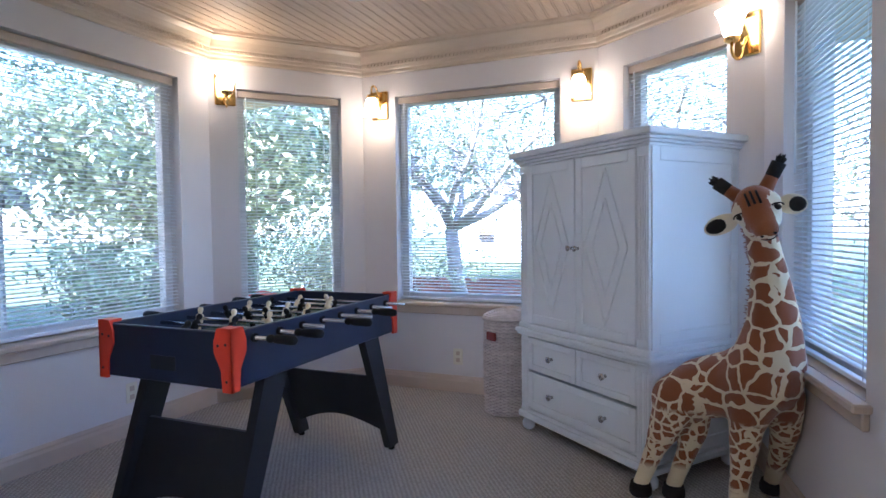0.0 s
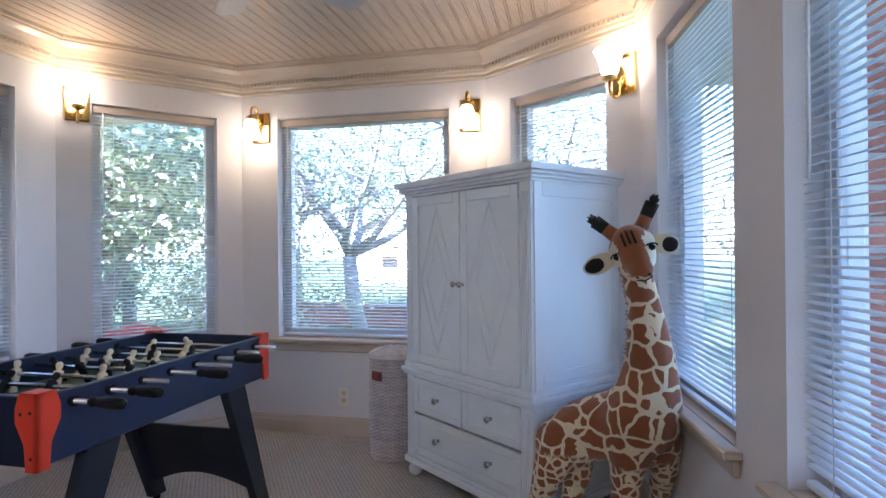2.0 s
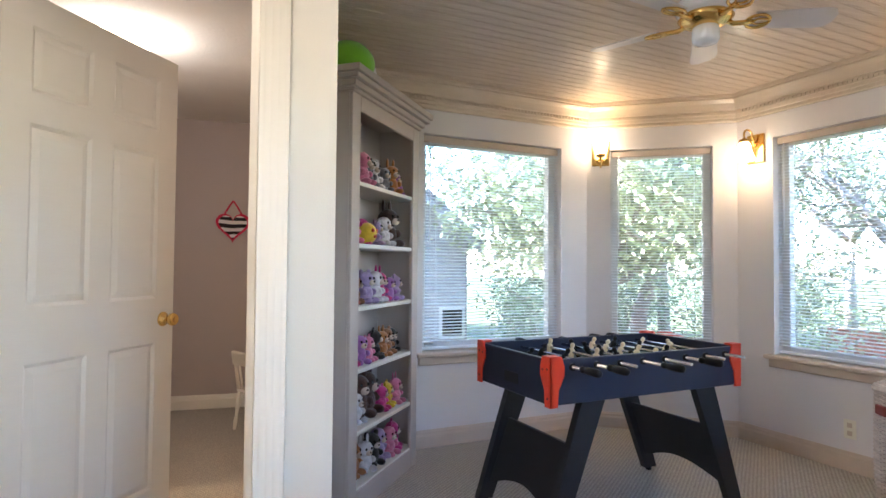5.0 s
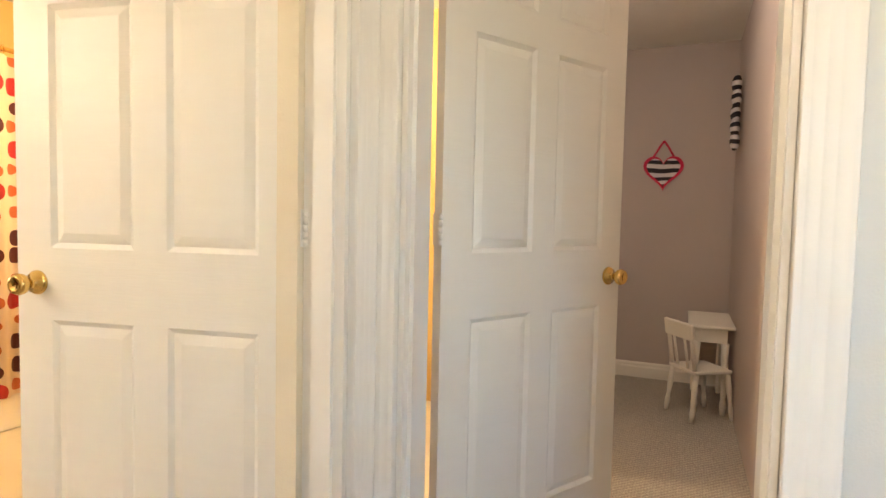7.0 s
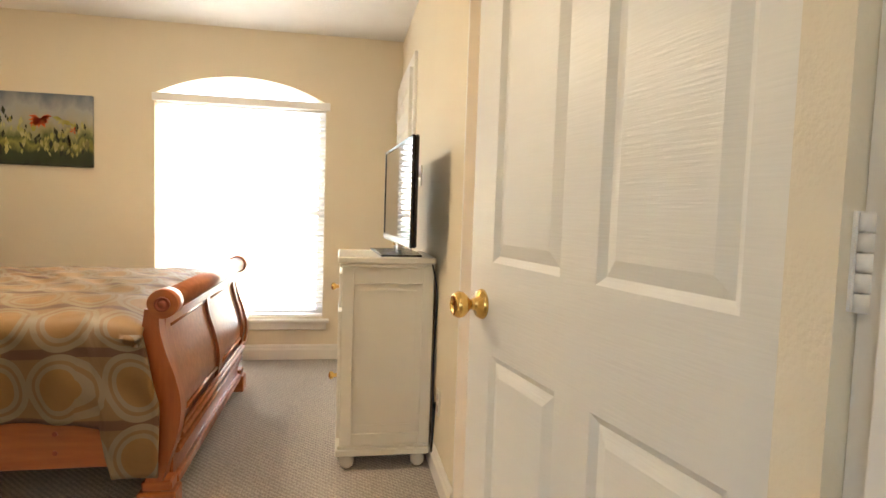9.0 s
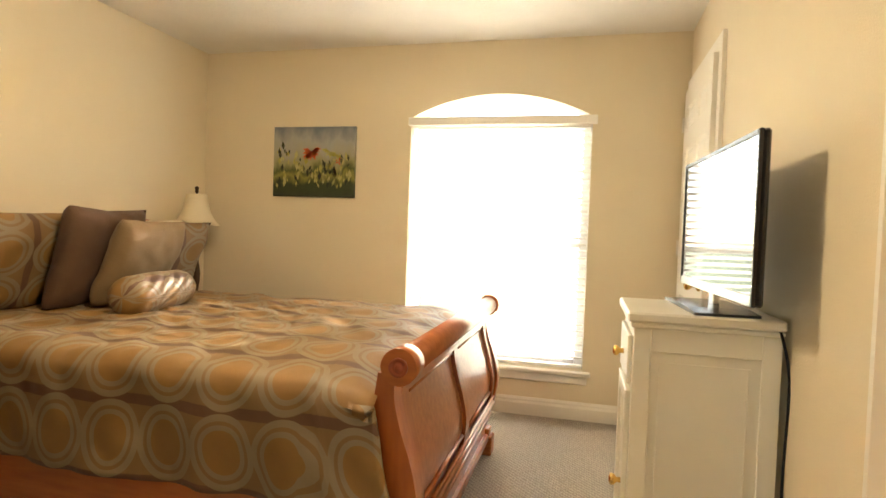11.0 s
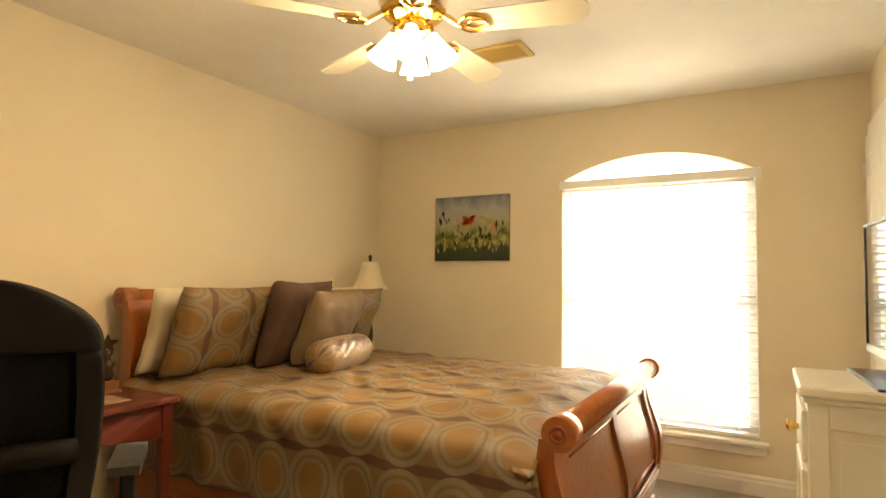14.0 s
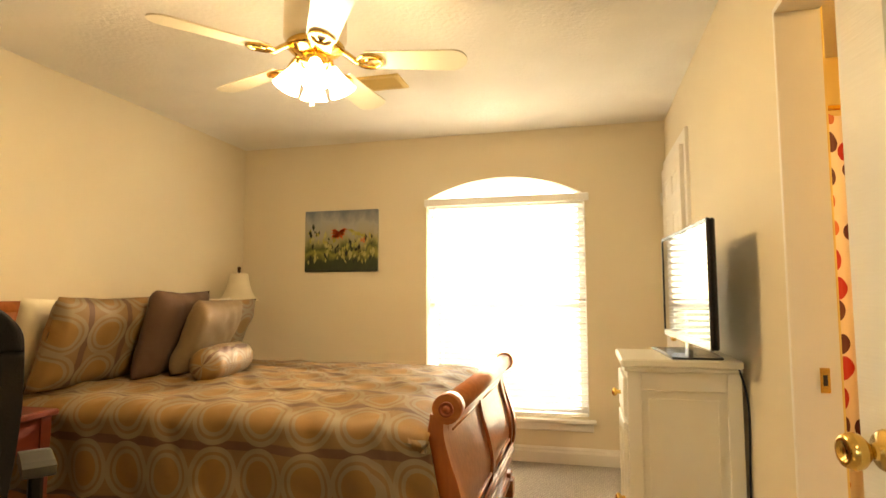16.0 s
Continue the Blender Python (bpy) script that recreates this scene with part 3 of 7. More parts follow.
# ---- door casings ----
def fluted(bm, w, z1, m):
    """An upright fluted board, w wide along x, standing proud along -y."""
    front = []
    for i in range(49):
        u = i / 48
        wave = 0.002 * abs(math.sin(math.pi * 3.0 * (u - 0.16) / 0.68)) ** 0.6 if 0.16 < u < 0.84 else 0.0
        front.append((w * u, -0.019 + wave + (0.005 if i in (0, 48) else 0.0)))
    outline = [(w, -0.001), (0, -0.001)] + front
    a = [bm.verts.new(m @ Vector((x, y, 0))) for x, y in outline]
    b = [bm.verts.new(m @ Vector((x, y, z1))) for x, y in outline]
    for i in range(len(outline)):
        j = (i + 1) % len(outline)
        f = bm.faces.new((a[i], a[j], b[j], b[i]))
        f.smooth = 2 < i < len(outline) - 2
    bm.faces.new(b)
    bmesh.ops.recalc_face_normals(bm, faces=bm.faces)
    add_box(bm, -0.003, w + 0.003, -0.024, 0.0, 0, 0.17, m)


def casing(name, m, width, height, label, depth=0.15):
    """Jambs, stops and fluted casing of a doorway: x from 0 to width, room side at y=0, wall to +y."""
    t = thing(name, m, label, "door frame", kind="structure")
    for k, s in ((0, -0.1), (1, width)):
        bm = bm_new()
        fluted(bm, 0.1, height + 0.1, Matrix.Translation((s, 0, 0)))
        part("casing_board", bm, M_WHITE, t)
    bm = bm_new()
    add_box(bm, -0.0, width, -0.02, 0, height, height + 0.1)
    part("head_board", bm, M_WHITE, t)
    for s in (0.002, width - 0.017):
        bm = bm_new()
        add_box(bm, s, s + 0.015, 0.002, depth - 0.002, 0.002, height)
        c = s + 0.015 if s < 0.1 else s - 0.012
        add_box(bm, c, c + 0.012, 0.03, depth - 0.034, 0.002, height)
        part("jamb", bm, M_WHITE, t)
    bm = one_box(0.017, width - 0.017, 0.002, depth - 0.002, height - 0.015, height)
    part("head_jamb", bm, M_WHITE, t)
    return t


casing("door_frame_1", Matrix.Translation((RX1, DY0, 0)) @ Matrix.Rotation(radians(90), 4, "Z"), DY1 - DY0, HEAD, "white fluted casing of the child's room doorway")
casing("door_frame_2", Matrix.Translation((D1, BY1, 0)) @ Matrix.Rotation(radians(180), 4, "Z"), D1 - D0, HEAD, "white fluted casing of the bedroom doorway", 0.12)
bm = bm_new()
add_box(bm, TVX - 0.118, TVX + 0.004, JS - 0.002, JS + 0.016, 0.002, 2.06)
add_box(bm, TVX - 0.118, TVX + 0.004, JN - 0.016, JN + 0.002, 0.002, 2.06)
add_box(bm, TVX - 0.118, TVX + 0.004, JS + 0.016, JN - 0.016, 2.044, 2.062)
bj = structure("door_frame_3", bm, M_WHITE, "plain cream bathroom door jamb", "door frame")
part("strike_plate", one_box(TVX - 0.09, TVX - 0.065, JS + 0.016, JS + 0.019, 0.925, 0.995), M_BRASS, bj, "brass strike plate")
# dark chip on the plate, coloured as the shade inside the hole
part("strike_hole", one_box(TVX - 0.083, TVX - 0.072, JS + 0.017, JS + 0.02, 0.945, 0.975), M_SLOTSHADE, bj)


# ---- doors ----
def add_raised(bm, x0, x1, z0, z1, y, out):
    """A raised panel field inside a sunk frame, on the face y, out +1 or -1."""
    a = [(x0, y, z0), (x1, y, z0), (x1, y, z1), (x0, y, z1)]
    d, e = 0.014, 0.04
    rows = [a, [(x0 + d, y - out * 0.009, z0 + d), (x1 - d, y - out * 0.009, z0 + d), (x1 - d, y - out * 0.009, z1 - d), (x0 + d, y - out * 0.009, z1 - d)],
            [(x0 + e, y - out * 0.002, z0 + e), (x1 - e, y - out * 0.002, z0 + e), (x1 - e, y - out * 0.002, z1 - e), (x0 + e, y - out * 0.002, z1 - e)]]
    rows = [[bm.verts.new(v) for v in r] for r in rows]
    for r, s in zip(rows, rows[1:]):
        for i in range(4):
            bm.faces.new((r[i], r[(i + 1) % 4], s[(i + 1) % 4], s[i]))
    bm.faces.new(rows[-1])


def panel_door(name, m, w, h, label, knob_z=0.965, hinges=True, knuckle=-0.022):
    """Six panels; the hinge edge at x=0, faces at y=-0.018 and 0.018."""
    t = thing(name, m, label, "door", kind="structure")
    st, mid = 0.11, 0.1
    xs = [(st, (w - mid) / 2), ((w + mid) / 2, w - st)]
    zs = [(0.22, 0.865), (1.06, 1.70), (1.81, h - 0.11)]
    bm = bm_new()
    y = 0.018
    add_box(bm, 0, st, -y, y, 0.012, h)
    add_box(bm, w - st, w, -y, y, 0.012, h)
    add_box(bm, xs[0][1], xs[1][0], -y, y, 0.012, h)
    for a, b in xs:
        lo = 0.012
        for c, d in zs + [(h, h)]:
            add_box(bm, a, b, -y, y, lo, c)
            lo = d
    part("door_leaf", bm, M_DOOR, t)
    for a, b in xs:
        for c, d in zs:
            bm = bm_new()
            add_raised(bm, a, b, c, d, -y, -1)
            add_raised(bm, a, b, c, d, y, 1)
            part("panel", bm, M_DOOR, t)
    for s in (-1, 1):
        q = Matrix.Translation((w - 0.065, s * y, knob_z)) @ Matrix.Rotation(radians(90 * s), 4, "X").inverted()
        bm = bm_new()
        add_lathe(bm, [(0.033, 0), (0.033, 0.004), (0.028, 0.012), (0.014, 0.016), (0.011, 0.03), (0.018, 0.036), (0.027, 0.046), (0.029, 0.056), (0.024, 0.067), (0.014, 0.07), (0.0135, 0.067), (0.001, 0.067)], q, 24)
        part("door_knob", bm, M_BRASS, t, "polished brass door knob")
    part("latch_plate", one_box(w - 0.001, w + 0.002, -0.012, 0.012, knob_z - 0.028, knob_z + 0.028), M_BRASS, t)
    if hinges:
        for z in (0.25, 1.13, 1.86):
            bm = bm_new()
            for i in range(5):
                add_rod(bm, (-0.009, knuckle, z - 0.045 + i * 0.018), (-0.009, knuckle, z - 0.0285 + i * 0.018), 0.0068, seg=10)
            add_box(bm, -0.004, -0.001, -y, y, z - 0.045, z + 0.045)
            part("hinge", bm, M_WHITE, t)
    return t


# x of the door runs from hinge to free edge
panel_door("door_1", Matrix.Translation((0.155, -0.258, 0)) @ Matrix.Rotation(radians(150.5), 4, "Z"), 0.83, 2.15, "white six-panel door standing ajar into the child's room")
panel_door("door_2", Matrix.Translation((0.491, -0.468, 0)) @ Matrix.Rotation(radians(-79.5), 4, "Z") @ Matrix.Diagonal((1, -1, 1, 1)), 0.834, 2.15, "white six-panel bedroom door standing wide open", knuckle=-0.01)
panel_door("door_3", Matrix.Translation((TVX + 0.022, -4.35, 0)) @ Matrix.Rotation(radians(90), 4, "Z"), 0.76, 2.05, "closed white six-panel closet door in the bedroom wall")
bm = bm_new()
add_box(bm, TVX, TVX + 0.018, -4.42, -4.354, 0.0, 2.13)
add_box(bm, TVX, TVX + 0.018, -3.586, -3.52, 0.0, 2.13)
add_box(bm, TVX, TVX + 0.018, -4.354, -3.586, 2.056, 2.13)
structure("trim_closet", bm, M_WHITE, "white flat casing round the closet door", "door frame")


# ---- windows and blinds ----
def sash_window(name, m, w, z0, z1, label, cross=False):
    """Frame and glass at the outer side of a recess."""
    t = thing(name, m, label, "window", kind="structure")
    f = 0.055
    for a, b, c, d in ((0, f, z0, z1), (w - f, w, z0, z1), (f, w - f, z0, z0 + f), (f, w - f, z1 - f, z1)):
        part("window_frame", one_box(a, b, 0.09, 0.15, c, d, 0.004), M_FRAME, t)
    g = part("pane", one_box(f, w - f, 0.108, 0.112, z0 + f, z1 - f), M_GLASS, t)
    g.visible_shadow = False
    if cross:
        part("meeting_rail", one_box(f, w - f, 0.085, 0.125, 1.10, 1.14), M_FRAME, t)
    return t


def blind(m, w, z0, z1, pitch, depth, tilt, mat, label, rail, y=0.05):
    t = thing("window_blind", m, label, "blind", "window blinds")
    part("headrail", one_box(0.006, w - 0.006, y - depth * 0.6, y + depth * 0.6, z1 - 0.05, z1 - 0.004, 0.004), rail, t)
    bm = bm_new()
    h, k = depth / 2, 0.12 * depth
    pts = [(-h, 0.0), (-h / 2, k), (0, k * 1.3), (h / 2, k), (h, 0.0), (h / 2, k - 0.0014), (0, k * 1.3 - 0.0014), (-h / 2, k - 0.0014)]
    a = [bm.verts.new(Matrix.Rotation(radians(tilt), 4, "X") @ Vector((0.008, p, q))) for p, q in pts]
    b = [bm.verts.new(Matrix.Rotation(radians(tilt), 4, "X") @ Vector((w - 0.008, p, q))) for p, q in pts]
    for i in range(len(pts)):
        j = (i + 1) % len(pts)
        bm.faces.new((a[i], a[j], b[j], b[i]))
    bm.faces.new(a)
    bm.faces.new(b[::-1])
    z = z1 - 0.07
    first = part("slat", bm, mat, t)
    first.matrix_basis = Matrix.Translation((0, y, z))
    z -= pitch
    while z > z0 + 0.045:
        share(first, "slat", t, Matrix.Translation((0, y, z)))
        z -= pitch
    part("bottom_rail", one_box(0.008, w - 0.008, y - depth * 0.5, y + depth * 0.5, z0 + 0.012, z0 + 0.03, 0.003), mat, t)
    for s in (0.12, w - 0.12):
        bm = bm_new()
        for dy in (-h * 0.9, h * 0.9):
            add_rod(bm, (s, y + dy, z0 + 0.02), (s, y + dy, z1 - 0.05), 0.0012, seg=5)
        part("ladder_cord", bm, mat, t)
    bm = bm_new()
    add_rod(bm, (0.06, y - h - 0.012, z1 - 0.75), (0.06, y - h - 0.012, z1 - 0.05), 0.004, seg=6)
    part("tilt_wand", bm, mat, t)
    return t


def sill(name, m, w, z, mat, label):
    bm = bm_new()
    add_box(bm, -0.05, w + 0.05, -0.055, 0.0, z - 0.028, z, m, 0.006)
    add_box(bm, 0.002, w - 0.002, 0.0, 0.09, z - 0.012, z - 0.001, m)
    add_box(bm, -0.03, w + 0.03, -0.022, 0.0, z - 0.085, z - 0.028, m, 0.005)
    return structure(name, bm, mat, label, "window sill")


for i, (k, a, b) in enumerate(WINDOWS):
    p, q = PATHWAY[k], PATHWAY[k + 1]
    m, length = wall_frame(p, q)
    s0, s1 = along_wall(p, q, a), along_wall(p, q, b)
    wm = m @ Matrix.Translation((s0, 0, 0))
    sash_window("window_%d" % (i + 1), wm, s1 - s0, ZB, ZT, "bay window with a pale frame and clear glass")
    blind(wm, s1 - s0, ZB, ZT, 0.0215, 0.025, 9, M_SLAT, "white aluminium mini blind with open slats", M_TRIM)
    sill("sill_%d" % (i + 1), wm, s1 - s0, ZB + 0.002, M_TRIM, "tan wooden window sill")
wm = Matrix.Translation((WX1, WY, 0)) @ Matrix.Rotation(radians(180), 4, "Z")
sash_window("window_7", wm, WX1 - WX0, WZ0, WZ1 + 0.0, "white double-hung bedroom window under an arched pane", True)
bm = bm_new()
pts = [(WX0 + 0.02, WZ1 + 0.002)] + [(x, z - 0.012) for x, z in arc[1:-1]] + [(WX1 - 0.02, WZ1 + 0.002)]
add_prism(bm, pts, WY - 0.112, WY - 0.108)
ap = structure("window_8", bm, M_GLASS, "arched clear pane above the bedroom window", "window")
ap.visible_shadow = False
blind(wm, WX1 - WX0, WZ0, WZ1 - 0.02, 0.043, 0.05, -22, M_SLAT2, "white two-inch slat blind glowing with daylight", M_SLAT2, 0.04)
bm = one_box(WX0 - 0.03, WX1 + 0.012, WY + 0.002, WY + 0.03, WZ1 - 0.055, WZ1 + 0.002, 0.005)
structure("valance", bm, M_SLAT2, "white valance over the bedroom blind", "blind valance")
sill("sill_7", wm, WX1 - WX0, WZ0, M_WHITE, "white painted window sill")


# ---- game room things ----
def sconce(wall, pt, z, up):
    """Brass wall lamp with a bell shade, turned down or up."""
    p, q = PATHWAY[wall], PATHWAY[wall + 1]
    m, _ = wall_frame(p, q)
    s = along_wall(p, q, pt)
    t = thing("wall_sconce", m @ Matrix.Translation((s, 0, z)) @ Matrix.Diagonal((1.2, -1.2, 1.2, 1)), "polished brass wall sconce with a lit frosted bell shade", "wall lamp", "wall sconces")
    part("backplate", one_box(-0.055, 0.055, 0.001, 0.014, -0.085, 0.085, 0.005), M_BRASS, t)
    g = 1 if up else -1
    bm = bm_new()
    pts = [(0, 0.014, -0.02 * g), (0, 0.04, -0.06 * g)]
    for i in range(9):
        a = math.pi * i / 8
        pts.append((0, 0.075 - 0.035 * math.cos(a), (-0.075 - 0.03 * math.sin(a)) * g))
    pts.append((0, 0.11, -0.045 * g))
    add_tube(bm, pts, 0.006)
    add_tube(bm, [(0, 0.014 + 0.018 * (1 - math.cos(a / 4)), 0.02 * math.sin(a / 2.0) * g - 0.03 * g) for a in range(0, 13)], 0.004)
    part("arm", bm, M_BRASS, t)
    base = Matrix.Translation((0, 0.11, -0.05 * g)) @ (Matrix() if up else Matrix.Rotation(math.pi, 4, "X"))
    bm = bm_new()
    add_lathe(bm, [(0.012, 0), (0.028, 0.008), (0.03, 0.022), (0.024, 0.026)], base, 16)
    part("cup", bm, M_BRASS, t)
    bm = bm_new()
    add_lathe(bm, [(0.024, 0.024), (0.034, 0.04), (0.04, 0.075), (0.05, 0.105), (0.062, 0.125), (0.058, 0.125), (0.046, 0.105), (0.036, 0.075), (0.03, 0.04)], base, 24, False)
    part("shade", bm, M_FROST, t, "lit frosted bell glass shade")
    lamp = new("sconce_light", bpy.data.lights.new("sconce_light", "POINT"))
    lamp.data.energy, lamp.data.color, lamp.data.shadow_soft_size = SCONCE_W, (1.0, 0.64, 0.28), 0.03
    lamp.matrix_world = t.matrix_world @ base @ Matrix.Translation((0, 0, 0.16))


sconce(1, (-1.575, 3.01), 2.1, True)
sconce(2, (-0.93, 3.86), 2.06, False)
sconce(2, (0.50, 4.127), 2.06, False)
sconce(3, (1.475, 3.70), 2.07, True)


def outlet(m, label="cream duplex wall outlet"):
    t = thing("wall_outlet", m, label, "outlet", "wall outlets")
    part("cover_plate", one_box(-0.035, 0.035, -0.006, 0, -0.057, 0.057, 0.002), M_PLATE, t)
    for z in (-0.024, 0.024):
        part("socket", one_box(-0.014, 0.014, -0.008, -0.006, z - 0.014, z + 0.014), M_TRIM, t)


for k, pt, z in ((2, (-0.351, 3.969), 0.25), (0, (-1.53, 2.30), 0.24)):
    m, _ = wall_frame(PATHWAY[k], PATHWAY[k + 1])
    outlet(m @ Matrix.Translation((along_wall(PATHWAY[k], PATHWAY[k + 1], pt), 0, z)))
outlet(Matrix.Translation((-2.85, 0.343, 0.4)) @ Matrix.Rotation(radians(90), 4, "Z"))
outlet(Matrix.Translation((TVX, -2.42, 0.33)) @ Matrix.Rotation(radians(90), 4, "Z"))
sw = thing("light_switch", Matrix.Translation((TVX, -3.22, 1.36)) @ Matrix.Rotation(radians(90), 4, "Z"), "cream rocker light switch plate", "switch")
part("cover_plate", one_box(-0.036, 0.036, -0.006, 0, -0.058, 0.058, 0.002), M_PLATE, sw)
part("toggle", one_box(-0.008, 0.008, -0.018, -0.006, -0.01, 0.012), M_PLATE, sw)


def fan_blade_outline(r0, r1, w0, w1, square):
    pts = [(r0, -w0), (r1 - 0.06, -w1)]
    if square:
        pts += [(r1 - 0.02, -w1 * 0.85), (r1, -w1 * 0.4), (r1, w1 * 0.4), (r1 - 0.02, w1 * 0.85)]
    else:
        for i in range(1, 8):
            a = -math.pi / 2 + math.pi * i / 8
            pts.append((r1 - 0.06 + 0.06 * math.cos(a), w1 * math.sin(a)))
    return pts + [(r1 - 0.06, w1), (r0, w0)]


def ceiling_fan(name, pos, turns, square, blade_mat, label, drop, r1, body_mat, pitch=11, low=0.0):
    """pos: the ceiling point. drop: how far below it the blades run."""
    t = thing(name, Matrix.Translation(pos), label, "ceiling fan")
    bm = bm_new()
    add_lathe(bm, [(0.07, 0.0), (0.07, -0.02), (0.055, -0.045), (0.05, -0.05)], None, 24)
    part("canopy", bm, M_BRASS, t, "brass canopy")
    bm = bm_new()
    add_lathe(bm, [(0.05, -0.046), (0.11, -0.055), (0.125, -0.075), (0.125, -drop + 0.02), (0.11, -drop)], None, 28)
    part("motor_housing", bm, body_mat, t)
    bm = bm_new()
    add_lathe(bm, [(0.108, -drop + 0.001), (0.118, -drop - 0.012), (0.1, -drop - 0.03), (0.07, -drop - 0.045), (0.05, -drop - 0.05)], None, 28)
    part("trim_ring", bm, M_BRASS, t, "ribbed brass ring")
    for a in turns:
        m = Matrix.Rotation(radians(a), 4, "Z")
        bm = bm_new()
        pts = fan_blade_outline(0.2, r1, 0.055, 0.068, square)
        tilt = m @ Matrix.Translation((0, 0, -drop - 0.022 - low)) @ Matrix.Rotation(radians(pitch), 4, "X")
        top = [bm.verts.new(tilt @ Vector((x, y, 0.003))) for x, y in pts]
        bot = [bm.verts.new(tilt @ Vector((x, y, -0.003))) for x, y in pts]
        bm.faces.new(top)
        bm.faces.new(bot[::-1])
        for i in range(len(pts)):
            j = (i + 1) % len(pts)
            bm.faces.new((top[j], top[i], bot[i], bot[j]))
        bl = part("blade", bm, blade_mat, t)
        bm = bm_new()
        add_tube(bm, [m @ Vector((0.08, 0, -drop - 0.02)), m @ Vector((0.12, 0, -drop - 0.035)), m @ Vector((0.17, 0, -drop - 0.032 - low)), m @ Vector((0.2, 0, -drop - 0.03 - low))], 0.012, 8)
        for s in (-1, 1):
            add_tube(bm, [tilt @ Vector((0.17 + 0.05 * (1 - math.cos(x)), s * 0.045 * math.sin(x), -0.008)) for x in [math.pi * i / 8 for i in range(9)]], 0.007, 6)
            add_tube(bm, [tilt @ Vector((0.2 + 0.035 * (1 - math.cos(x)), s * 0.02 * math.sin(x), -0.009)) for x in [math.pi * i / 6 for i in range(7)]], 0.005, 6)
        part("blade_iron", bm, M_BRASS, bl, "scrolled brass blade iron")
    return t


GF = (0.22, 2.46)
fan = ceiling_fan("ceiling_fan", (GF[0], GF[1], GCEIL), [-4, 69, 141, 213, 286], True, M_BLADE, "white five-blade ceiling fan with brass fittings", 0.13, 0.545, M_OPAL, -13)
bm = bm_new()
add_lathe(bm, [(0.052, -0.178), (0.058, -0.19), (0.058, -0.235), (0.05, -0.25), (0.02, -0.258)], None, 24)
part("switch_housing", bm, M_OPAL, fan, "white switch cup")


